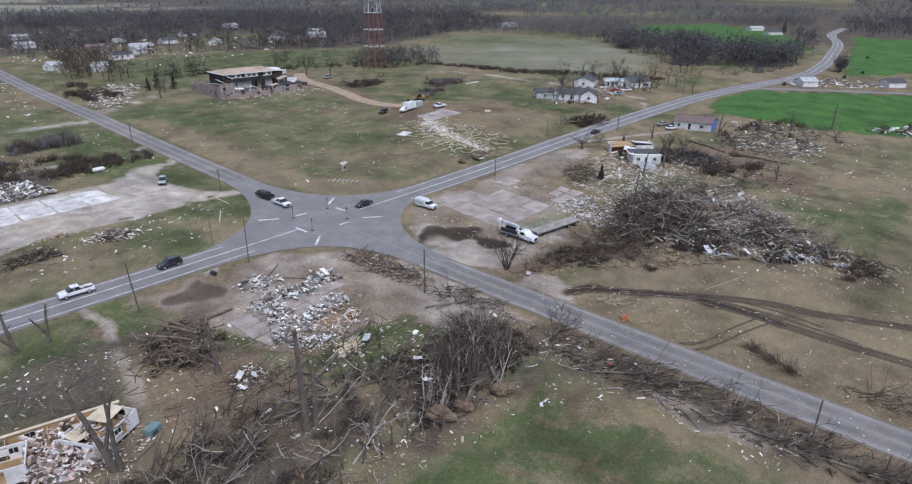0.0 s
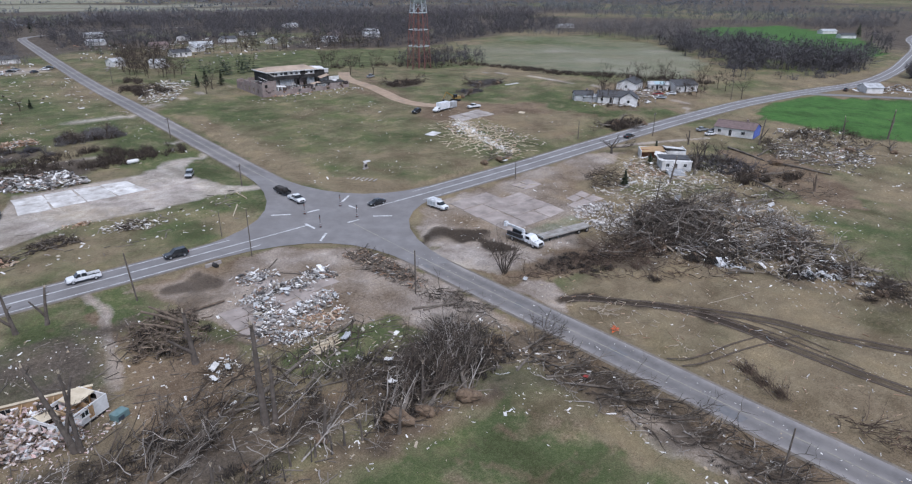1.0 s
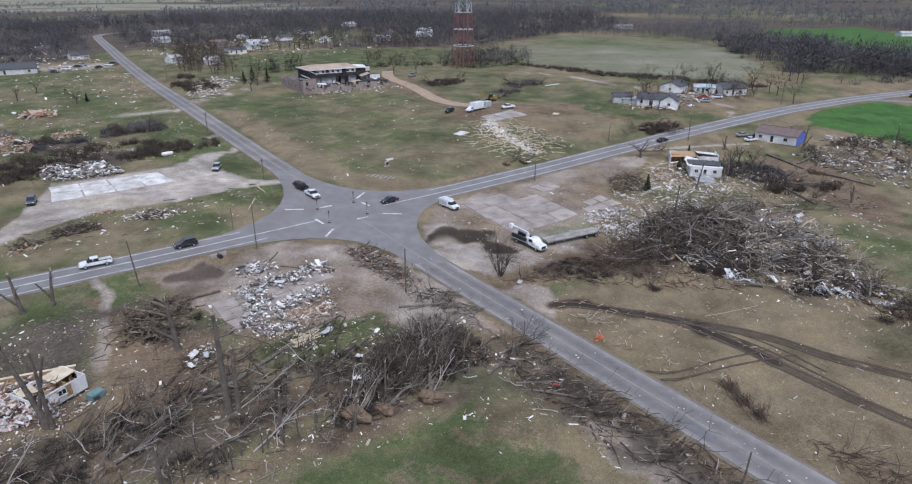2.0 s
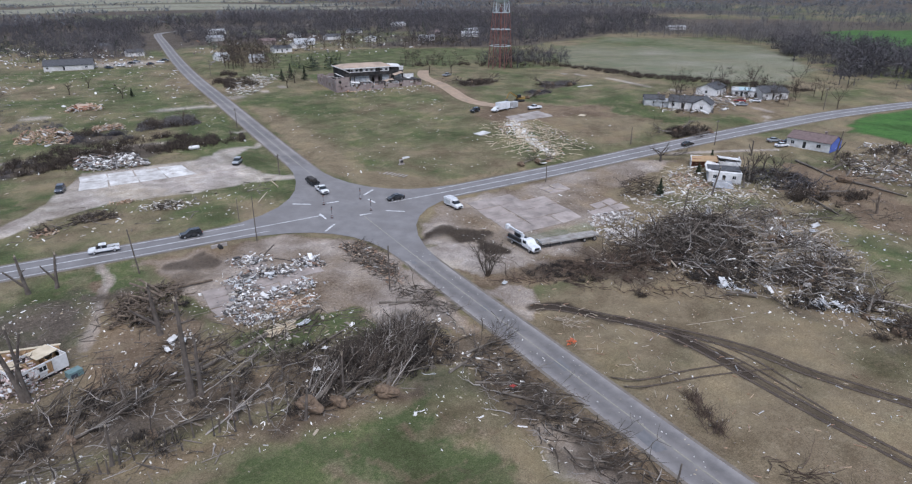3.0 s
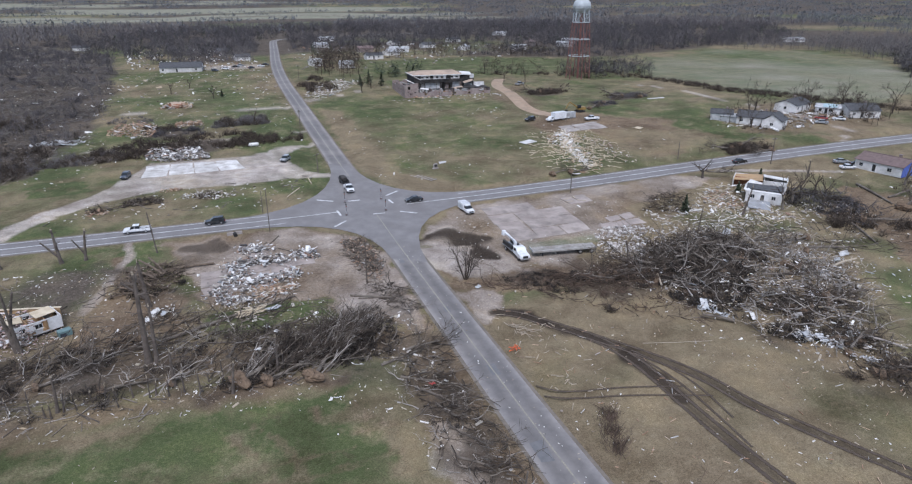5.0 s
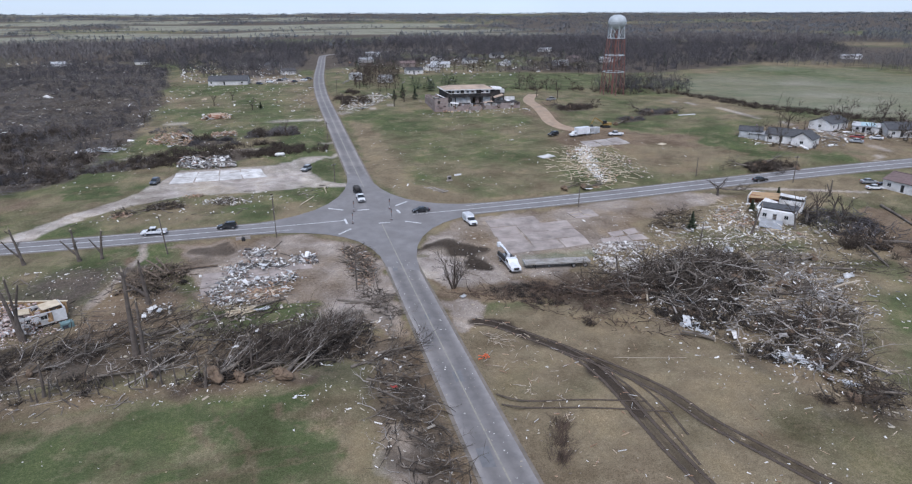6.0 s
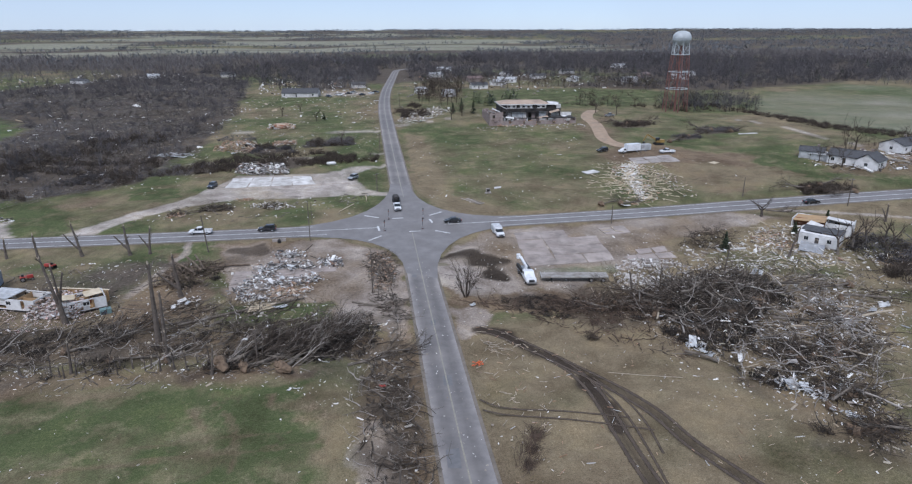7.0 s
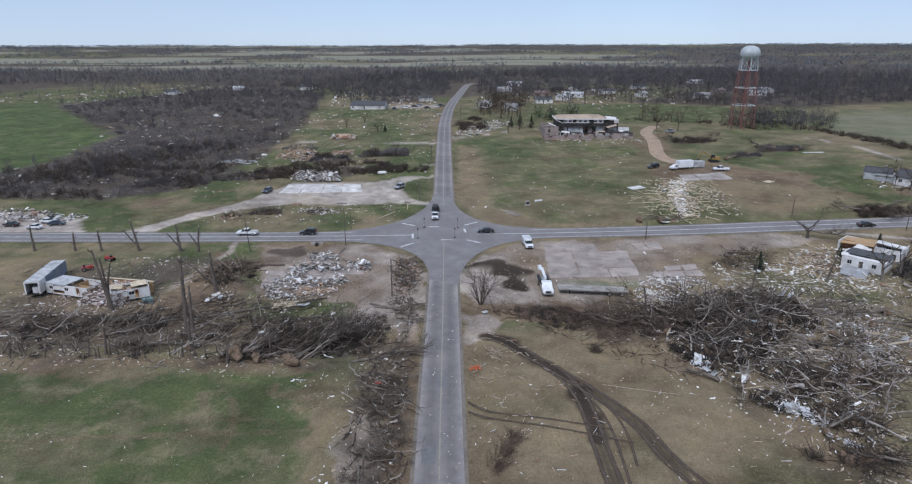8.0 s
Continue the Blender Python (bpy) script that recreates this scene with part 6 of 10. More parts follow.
# mobile homes and a box trailer in the western yard
def mobile_home(x, y, rz, length, broken):
    m = thing("mobile_home", pose(x, y, land(x, y), 0, 0, rz), "white mobile home with its roof peeled open" if broken else "white mobile home with a pale metal roof", "mobile home")
    W, H = 4.6, 2.7
    for s, rot in ((-1, 0), (1, 180)):
        holes = [(1.0, 2.1, 1.4, 2.3), (length - 3, length - 2.1, 0.7, 2.5), (length * 0.45, length * 0.45 + 1.2, 1.4, 2.3)]
        w = part("side_wall", wall_with_holes(length, H - 0.5, 0.14, [(a, c, z0 - 0.5, z1 - 0.5) for a, c, z0, z1 in holes]), M_WHITE, m)
        w.matrix_basis = pose(0, s * W / 2, 0.5, 0, 0, rot) @ Matrix.Translation((-length / 2, 0, 0))
        for a, c, z0, z1 in holes:
            if z0 > 1:
                window(w, ((a + c) / 2, 0, z0 - 0.5), 0, c - a, z1 - z0, M_WHITE)
    for s in (-1, 1):
        w = part("end_wall", wall_with_holes(W - 0.16, H - 0.5, 0.14, [(1.6, 2.8, 0.9, 1.8)]), M_WHITE, m)
        w.matrix_basis = pose(s * (length / 2 - 0.08), -W / 2 + 0.08, 0.5, 0, 0, 90)
        window(w, (2.2, 0, 0.9), 0, 1.2, 0.9, M_BLACKMETAL)
    part("floor_deck", block(length, W, 0.2, (0, 0, 0.42)), M_INTERIOR, m)
    part("skirting", block(length - 0.3, W - 0.3, 0.42, (0, 0, 0)), M_CHAR, m)
    if broken:
        part("partition", join(block(0.1, W - 0.3, 1.9, (-length * 0.15, 0, 0.62)), block(0.1, W - 0.3, 1.7, (length * 0.2, 0, 0.62)), block(length * 0.3, 0.1, 1.8, (0, 0.4, 0.62))), M_INTERIOR, m, "bare brown inner partition")
        part("roof_remnant", join(block(length * 0.42, W * 0.6, 0.1, (length * 0.25, 0.7, H + 0.03), 4, 0, 3, -2), block(length * 0.3, W * 0.4, 0.08, (-length * 0.32, 1.0, H - 0.1), -6, 0, 12, 6)), M_LUMBER, m, "splintered plywood roof remnant")
    else:
        part("roof", join(block(length * 0.5, W + 0.3, 0.14, (-length * 0.25, 0, H)), block(length * 0.5, 0.3, 0.1, (-length * 0.25, 0, H + 0.14))), M_STEEL, m, "pale ribbed metal roof")
        part("partition", join(block(0.1, W - 0.3, 1.9, (length * 0.12, 0, 0.62)), block(length * 0.3, 0.1, 1.7, (length * 0.28, -0.3, 0.62))), M_INTERIOR, m)
    return m


mobile_home(-79.8, -44.5, -17, 11.5, False)
mobile_home(-66.6, -46.9, 30, 7.4, True)
bt = thing("box_trailer", pose(-88.6, -40.4, land(-88, -40), 0, 0, 11), "long white and blue box trailer standing in the yard", "trailer")
part("floor", block(3.0, 14.6, 0.2, (0, 0, 0.8)), M_BLACKMETAL, bt)
part("side_panel", block(0.1, 14.6, 2.7, (-1.45, 0, 1.0)), M_WHITE, bt)
part("side_panel", block(0.1, 11.4, 2.7, (1.45, 1.6, 1.0)), M_SLATE, bt, "dull blue-grey side panel")
part("side_panel", block(0.1, 3.2, 2.7, (1.45, -5.7, 1.0)), M_WHITE, bt)
part("roof", block(3.04, 14.7, 0.1, (0, 0, 3.7), bevel=0.03), M_STEEL, bt, "pale blue-grey ribbed roof")
part("front_panel", block(2.8, 0.1, 2.7, (0, 7.2, 1.0)), M_WHITE, bt)
part("tail_frame", join(block(0.14, 0.12, 2.7, (-1.33, -7.25, 1.0)), block(0.14, 0.12, 2.7, (1.33, -7.25, 1.0)), block(2.8, 0.12, 0.2, (0, -7.25, 3.5))), M_WHITE, bt)
part("cargo_crate", block(1.2, 1.4, 1.3, (0.2, -5.8, 1.0), 8), M_WHITE, bt)
for sx in (-1.1, 1.1):
    for yy in (-5, -3.9, 4.6):
        part("wheel", rod(0.48, (sx - 0.14, yy, 0.48), (sx + 0.14, yy, 0.48), 14), M_TYRE, bt)
part("landing_leg", join(rod(0.07, (-0.8, 6, 0), (-0.8, 6, 0.8)), rod(0.07, (0.8, 6, 0), (0.8, 6, 0.8))), M_BLACKMETAL, bt)

# long low building far up the road
house(-59.0, 278, -4, 24, 12, 2.7, 5.4, M_CONCRETE_W, M_SHINGLE, "long low white building with dark blue-grey roof", "hall")
FAR_HOMES_1 = ((22, 275, 15, 7, M_WHITE, M_STEEL),
    (39, 256, -20, 8, M_WHITE, M_STEEL),
    (66, 300, 5, 12, M_WHITE, M_SHINGLE),
    (96, 345, -12, 15, M_WHITE, M_STEEL),
    (84, 322, 30, 10, M_WHITE, M_STEEL),
    (72, 362, 5, 12, M_BRICK, M_SHINGLE_R),
    (245, 351, -25, 14, M_WHITE, M_STEEL),
    (173, 440, 15, 13, M_WHITE, M_SHINGLE),
    (192, 330, -10, 12, M_WHITE, M_STEEL),
    (225, 380, 40, 11, M_BRICK, M_SHINGLE_R),
    (-22, 330, 10, 10, M_WHITE, M_SHINGLE),
    (-34, 390, -20, 11, M_BRICK, M_SHINGLE),
    (45, 420, 12, 12, M_WHITE, M_STEEL),
    (110, 420, 50, 12, M_WHITE, M_SHINGLE),)
FAR_HOMES_2 = ((61, 500, 10, 14, M_WHITE, M_STEEL),
    (255, 520, 20, 16, M_WHITE, M_STEEL),
    (476, 330, -20, 18, M_WHITE, M_STEEL),
    (590, 95, -40, 14, M_WHITE, M_SHINGLE),
    (640, 130, -30, 16, M_WHITE, M_STEEL),
    (270, 390, 0, 13, M_WHITE, M_STEEL),
    (-385, 330, 10, 20, M_STEEL, M_RED),
    (-260, 420, -15, 12, M_WHITE, M_SHINGLE),
    (-215, 470, 25, 11, M_WHITE, M_STEEL),
    (-150, 480, 0, 12, M_WHITE, M_SHINGLE),
    (294, -22, -40, 8.5, M_WHITE, M_STEEL),
    (334, -54, -40, 10, M_WHITE, M_SHINGLE),
    (150, 345, 60, 12, M_WHITE, M_STEEL),
    (130, 380, 10, 12, M_WHITE, M_SHINGLE),)
for k, (x, y, rz, ln, ma, ro) in enumerate(FAR_HOMES_1 + FAR_HOMES_2):
    house(x, y, rz, ln, 8, 2.7, 4.4, ma, ro, "distant home among leafless trees", "house", openings=k < 4)

# water tower on a lattice of legs
wt = thing("water_tower", pose(153, 164, land(153, 164), 0, 0, 20), "tall water tower with faded red lattice legs and pale round tank", "water tower")
LEVELS = [(0.0, 6.6), (12.2, 6.0), (21.0, 5.4), (29.8, 4.7), (36.0, 4.0)]
for k in range(6):
    q, q2 = radians(60 * k), radians(60 * k + 60)
    for i, ((z0, r0), (z1, r1)) in enumerate(zip(LEVELS, LEVELS[1:])):
        ma = M_TOWER_W if i == 3 else M_TOWER_R
        a0, a1 = (r0 * math.cos(q), r0 * math.sin(q), z0), (r1 * math.cos(q), r1 * math.sin(q), z1)
        b0, b1 = (r0 * math.cos(q2), r0 * math.sin(q2), z0), (r1 * math.cos(q2), r1 * math.sin(q2), z1)
        part("leg", rod(0.22, a0, a1, 6), ma, wt)
        part("cross_brace", rod(0.09, a0, b1, 4), ma, wt)
        part("cross_brace", rod(0.09, b0, a1, 4), ma, wt)
        if i < 3:
            part("ring_strut", rod(0.2, a1, b1, 6), M_TOWER_W, wt, "white horizontal strut")
            if i < 2:
                mid0 = tuple((u + w) / 2 for u, w in zip(a0, a1))
                mid1 = tuple((u + w) / 2 for u, w in zip(b0, b1))
                part("tie_rod", rod(0.07, mid0, mid1, 4), M_TOWER_R, wt)
part("riser_pipe", rod(0.6, (0, 0, 0), (0, 0, 36), 12), M_TOWER_R, wt)
prof = [(1.4, 34.4), (3.1, 35.0), (4.3, 36.2), (4.75, 37.4), (4.75, 38.6), (4.4, 39.8), (3.5, 40.9), (2.0, 41.6), (0.8, 41.85)]
bm = bmesh.new()
rings = [[bm.verts.new((rr * math.cos(2 * math.pi * k / 24), rr * math.sin(2 * math.pi * k / 24), zz)) for k in range(24)] for rr, zz in prof]
for a, c in zip(rings, rings[1:]):
    for k in range(24):
        bm.faces.new((a[k], a[(k + 1) % 24], c[(k + 1) % 24], c[k]))
bm.faces.new(rings[0][::-1]), bm.faces.new(rings[-1])
part("tank", bm, M_TOWER_W, wt, "pale rounded steel tank", soft=True)
part("catwalk", join(*[rod(0.1, (5.15 * math.cos(radians(a)), 5.15 * math.sin(radians(a)), z), (5.15 * math.cos(radians(a + 30)), 5.15 * math.sin(radians(a + 30)), z), 4) for a in range(0, 360, 30) for z in (37.2, 38.2)]), M_TOWER_W, wt)

# stone entrance sign on the corner
sg = thing("entrance_sign", pose(26.6, 26.6, land(26.6, 26.6), 0, 0, 18), "small grey stone entrance marker on the grass", "sign")
part("plinth", block(1.9, 0.8, 0.35, (0, 0, 0), bevel=0.04), M_CONCRETE, sg)
part("slab", block(1.4, 0.4, 1.3, (0, 0, 0.35), bevel=0.06), M_CONCRETE, sg)
part("face_panel", block(1.1, 0.04, 0.8, (0, -0.22, 0.6)), M_CHAR, sg, "dark face panel")
st = thing("path_edging", pose(20.5, 19.0, land(20.5, 19) + 0.02, 0, 0, 32), "worn brick-edged path strip in the grass", "path")
for k in range(7):
    part("tread", block(2.6, 0.5, 0.1, (0, -4 + 1.35 * k, 0), bevel=0.02), M_CONCRETE, st)
tagged(sheet("concrete_pad", [(29.5, 31.5), (32, 32), (32.3, 33.4), (29.8, 33.2)], 0.12, M_CONCRETE_W, 0.2), "small bare concrete pad in the grass", "concrete slab", kind="structure")

# collapsed brown cabin on the western slope
cb = thing("collapsed_cabin", pose(-55.5, 153, land(-55, 153), 0, 0, 8), "collapsed brown plank cabin leaning in a heap of boards", "house")
part("leaning_wall", block(6.0, 0.18, 1.8, (-0.6, -2.6, 0), 0, 0, -38), M_RUSTBOARD, cb)
part("back_wall", block(7.0, 0.18, 1.9, (0.3, 2.6, 0), 5, 0, 24), M_RUSTBOARD, cb)
part("roof_slope", block(6.4, 3.2, 0.14, (0.9, -0.4, 1.2), 14, 0, 24, 7), M_TANROOF, cb, "tan bare roof slope")
part("fallen_gable", block(3.4, 0.16, 2.0, (-3.4, -0.6, 0.3), 35, 0, 62), M_RUSTBOARD, cb)
part("side_wall", block(0.18, 4.6, 1.7, (4.1, 0, 0), 0, 0, 0, 24), M_INTERIOR, cb)

# middle of the wrecked home: a row of inner walls left standing, and a sofa
iw = thing("standing_inner_wall", pose(-75.5, -40.6, land(-70, -42), 0, 0, -13), "brown panelled inner wall of the wrecked home left standing", "wall")
w = part("wall_panel", wall_with_holes(12.6, 2.3, 0.14, [(2.0, 3.3, 0.9, 1.9), (6.0, 7.2, 0.0, 2.0), (9.4, 10.6, 0.9, 1.9)]), M_INTERIOR, iw)
window(w, (2.65, 0, 0.9), 0, 1.3, 1.0, M_WHITE)
window(w, (10.0, 0, 0.9), 0, 1.2, 1.0, M_WHITE)
for xx in (0.2, 4.6, 8.2, 12.3):
    part("cross_wall", block(0.12, 2.6, 2.1, (xx, -1.35, 0)), M_INTERIOR, iw)
part("plate_board", block(13.0, 0.5, 0.08, (6.3, 0.05, 2.3), 1), M_LUMBER, iw, "pale splintered top plate")
part("floor_deck", block(12.6, 4.4, 0.3, (6.3, -2.2, -0.1)), M_INTERIOR, iw)
sf = thing("sofa", pose(-67.2, -45.3, land(-67, -45) + 0.2, 0, 0, -10), "dark red sofa lying in the opened room", "sofa")
part("seat", block(2.2, 0.9, 0.45, bevel=0.08), M_RED, sf)
part("backrest", block(2.2, 0.25, 0.9, (0, 0.42, 0), bevel=0.08), M_RED, sf)
for xx in (-1.1, 1.1):
    part("armrest", block(0.25, 0.9, 0.65, (xx, 0, 0), bevel=0.08), M_RED, sf)

pt = thing("propane_tank", pose(-26, 71.8, land(-26, 71.8), 0, 0, 6), "white propane tank lying beside the gravel lot", "tank")
part("shell", join(rod(0.6, (-1.4, 0, 0.75), (1.4, 0, 0.75), 14), rod(0.6, (1.4, 0, 0.75), (1.8, 0, 0.75), 14, 0.2), rod(0.2, (-1.8, 0, 0.75), (-1.4, 0, 0.75), 14, 0.6)), M_WHITE, pt)
for xx in (-0.9, 0.9):
    part("saddle", block(0.25, 0.9, 0.35, (xx, 0, 0)), M_CONCRETE, pt)
part("valve_cap", rod(0.16, (0, 0, 1.3), (0, 0, 1.5), 8), M_CAR_G, pt)

# ---------------------------------------------------------------- vehicles
M_LAMP = mat("lamp_glass", (0.6, 0.6, 0.58), (0.75, 0.75, 0.73), 3.0, 0.15, bump=0)
M_TAIL = mat("tail_lamp", (0.3, 0.01, 0.01), (0.4, 0.02, 0.02), 3.0, 0.2, bump=0)


def wheels(v, xs, track, r, twin_rear=False):
    for x in xs:
        for s in (-1, 1):
            y = s * track / 2
            w = part("wheel", join(rod(r, (x, y - 0.12, r), (x, y + 0.12, r), 16)), M_TYRE, v)
            part("rim", rod(r * 0.6, (x, y + s * 0.1, r), (x, y + s * 0.135, r), 12), M_RIM, w)


def lamps(v, front, rear, half, z):
    for s in (-1, 1):
        part("headlight", block(0.1, 0.36, 0.17, (front, s * (half - 0.26), z), bevel=0.03), M_LAMP, v)
        part("tail_light", block(0.08, 0.2, 0.3, (rear, s * (half - 0.14), z + 0.05), bevel=0.02), M_TAIL, v)


def shell(profile, half, material, v, name="body", bevel=0.08, tuck=0.0, z_tuck=1.0):
    bm = extrude_poly(profile, -half, half)
    bmesh.ops.bevel(bm, geom=[e for e in bm.edges if e.is_manifold and e.calc_face_angle(0) > 0.9], offset=bevel, segments=2, affect="EDGES", clamp_overlap=True)
    for q in bm.verts:
        if q.co.z > z_tuck:
            q.co.y *= 1 - tuck
    return part(name, bm, material, v)


def sedan(x, y, rz, material, label, kind="car"):
    v = thing(kind, pose(x, y, land(x, y) + 0.09, 0, 0, rz), label, "car")
    b = shell([(-2.3, 0.35), (-2.35, 0.8), (-2.2, 0.98), (-1.2, 1.02), (0.9, 0.98), (2.1, 0.82), (2.35, 0.6), (2.35, 0.32)], 0.9, material, v)
    shell([(-1.7, 0.98), (-0.9, 1.42), (0.35, 1.45), (1.25, 0.96)], 0.76, M_GLASS_D, v, "glasshouse", 0.05, 0.1, 1.2)
    part("roof", block(1.35, 1.32, 0.06, (-0.3, 0, 1.42), bevel=0.02), material, v)
    wheels(v, (-1.4, 1.42), 1.6, 0.33)
    lamps(v, 2.32, -2.33, 0.9, 0.62)
    part("bumper", block(0.14, 1.7, 0.2, (2.36, 0, 0.35), bevel=0.04), M_BLACKMETAL, v)
    return v


def suv(x, y, rz, material, label):
    v = thing("suv", pose(x, y, land(x, y) + 0.09, 0, 0, rz), label, "car")
    shell([(-2.3, 0.4), (-2.35, 1.05), (0.95, 1.08), (2.1, 0.95), (2.35, 0.7), (2.35, 0.4)], 0.95, material, v)
    shell([(-2.28, 1.05), (-1.95, 1.68), (0.2, 1.72), (1.1, 1.07)], 0.86, M_GLASS_D, v, "glasshouse", 0.05, 0.08, 1.3)
    part("roof", block(2.15, 1.5, 0.07, (-0.85, 0, 1.69), bevel=0.03), material, v)
    for s in (-1, 1):
        for xx in (-1.1, 0.0):
            part("door_pillar", block(0.1, 0.06, 0.64, (xx, s * 0.82, 1.06)), material, v)
    wheels(v, (-1.4, 1.42), 1.66, 0.37)
    lamps(v, 2.32, -2.33, 0.95, 0.75)
    part("bumper", block(0.14, 1.8, 0.24, (2.36, 0, 0.4), bevel=0.04), M_BLACKMETAL, v)
    return v


def pickup(x, y, rz, material, label, bed=True, tow=False):
    v = thing("pickup_truck", pose(x, y, land(x, y) + 0.09, 0, 0, rz), label, "pickup truck")
    shell([(-0.75, 0.55), (-0.75, 1.15), (1.35, 1.18), (2.6, 1.1), (2.9, 0.85), (2.9, 0.5)], 0.98, material, v)
    shell([(-0.72, 1.15), (-0.5, 1.82), (0.75, 1.85), (1.5, 1.16)], 0.88, M_GLASS_D, v, "cab_glass", 0.05, 0.09, 1.4)
    part("cab_roof", block(1.4, 1.56, 0.07, (0.1, 0, 1.81), bevel=0.03), material, v)
    for s in (-1, 1):
        part("bed_side", block(2.2, 0.1, 0.65, (-1.85, s * 0.93, 0.55), bevel=0.03), material, v)
        part("door_pillar", block(0.1, 0.06, 0.66, (0.35, s * 0.84, 1.14)), material, v)
        part("mirror", block(0.12, 0.22, 0.2, (1.15, s * 1.08, 1.15), bevel=0.03), M_BLACKMETAL, v)
    part("bed_floor", block(2.2, 1.8, 0.1, (-1.85, 0, 0.6)), M_BLACKMETAL, v)
    part("tailgate", block(0.1, 1.9, 0.62, (-2.92, 0, 0.56), bevel=0.03), material, v)
    part("grille", block(0.06, 1.1, 0.35, (2.9, 0, 0.62)), M_BLACKMETAL, v)
    wheels(v, (-1.95, 1.85), 1.72, 0.4)
    lamps(v, 2.87, -2.95, 0.98, 0.78)
    part("bumper", block(0.16, 1.86, 0.24, (2.96, 0, 0.45), bevel=0.04), M_RIM, v)
    return v


def utility_van(x, y, rz, label):
    v = thing("utility_truck", pose(x, y, land(x, y) + 0.06, 0, 0, rz), label, "utility truck")
    shell([(0.4, 0.5), (0.4, 1.3), (1.5, 1.28), (2.75, 1.1), (2.95, 0.5)], 1.0, M_CAR_W, v)
    shell([(0.35, 1.25), (0.45, 1.95), (1.15, 1.97), (1.75, 1.26)], 0.88, M_GLASS_D, v, "cab_glass", 0.04, 0.08, 1.5)
    part("cab_roof", block(0.85, 1.56, 0.07, (0.78, 0, 1.94), bevel=0.03), M_CAR_W, v)
    part("service_body", block(3.2, 2.1, 1.75, (-1.35, 0, 0.55), bevel=0.06), M_CAR_W, v, "white enclosed service body")
    for s in (-1, 1):
        for k in range(3):
            part("locker_door", block(0.85, 0.03, 0.95, (-2.4 + 1.0 * k, s * 1.06, 0.85)), M_TOWER_W, v)
    part("roof_rack", join(*[rod(0.03, (-2.6 + 0.7 * k, -0.9, 2.38), (-2.6 + 0.7 * k, 0.9, 2.38), 5) for k in range(5)]), M_RIM, v)
    wheels(v, (-1.7, 1.9), 1.75, 0.42)
    lamps(v, 2.9, -2.96, 1.0, 0.85)
    part("grille", block(0.06, 1.1, 0.3, (2.95, 0, 0.65)), M_BLACKMETAL, v)
    return v


def crane_truck(x, y, rz):
    v = thing("bucket_truck", pose(x, y, land(x, y) + 0.03, 0, 0, rz), "white bucket truck with its folded boom over the deck", "utility truck")
    shell([(1.7, 0.7), (1.7, 1.6), (2.9, 1.55), (4.2, 1.4), (4.5, 0.7)], 1.15, M_CAR_W, v, "hood")
    shell([(0.6, 0.8), (0.6, 2.35), (2.0, 2.4), (2.85, 1.6), (2.85, 0.8)], 1.12, M_CAR_W, v, "cab", 0.08)
    part("windscreen", block(0.04, 1.9, 0.95, (2.52, 0, 1.55), 0, 0, 0, -42), M_GLASS_D, v)
    for s in (-1, 1):
        part("side_window", block(1.1, 0.04, 0.62, (1.5, s * 1.125, 1.6)), M_GLASS_D, v)
    part("deck", block(5.2, 2.3, 0.25, (-2.1, 0, 0.95), bevel=0.03), M_CAR_G, v)
    for s in (-1, 1):
        part("locker", block(4.4, 0.5, 0.8, (-2.3, s * 0.92, 1.2), bevel=0.04), M_BLACKMETAL, v)
    part("turret", join(rod(0.5, (-0.6, 0, 1.2), (-0.6, 0, 1.9), 12), rod(0.36, (-0.6, 0, 1.9), (-0.6, 0, 2.6), 10)), M_CAR_W, v)
    part("lower_boom", block(5.2, 0.42, 0.42, (-2.9, 0.1, 2.55), 0, 0.04, 0, 6), M_CAR_W, v)
    part("upper_boom", block(5.0, 0.32, 0.32, (-2.6, -0.35, 3.05), 0, 0.03, 0, 2), M_CAR_W, v)
    part("bucket", block(0.8, 0.8, 1.05, (-5.4, -0.5, 2.7), bevel=0.06), M_CAR_W, v)
    wheels(v, (-2.9, 3.2), 2.05, 0.5)
    lamps(v, 4.45, -4.75, 1.15, 0.95)
    part("grille", block(0.06, 1.2, 0.5, (4.5, 0, 0.8)), M_BLACKMETAL, v)
    part("bumper", block(0.25, 2.2, 0.3, (4.55, 0, 0.5), bevel=0.04), M_RIM, v)
    return v


def flatbed(x, y, rz):
    v = thing("flatbed_trailer", pose(x, y, land(x, y) + 0.02, 0, 0, rz), "empty grey flatbed trailer parked on the dirt lot", "trailer")
    for k in range(12):
        part("deck_board", block(14.6, 0.19, 0.09, (0, -1.16 + 0.21 * k, 1.3)), M_DECK, v)
    for s in (-1, 1):
        part("side_rail", block(14.7, 0.12, 0.3, (0, s * 1.3, 1.1)), M_DECK, v)
        part("frame_beam", block(14.2, 0.14, 0.45, (0, s * 0.5, 0.85)), M_BLACKMETAL, v)
        part("landing_leg", block(0.16, 0.16, 0.95, (-4.9, s * 0.7, 0)), M_BLACKMETAL, v)
    part("headboard", block(0.1, 2.6, 0.35, (-7.3, 0, 1.3)), M_STEEL, v)
    wheels(v, (3.6, 6.2), 2.2, 0.5)
    part("bumper", block(0.12, 2.3, 0.15, (7.25, 0, 0.55)), M_BLACKMETAL, v)
    return v


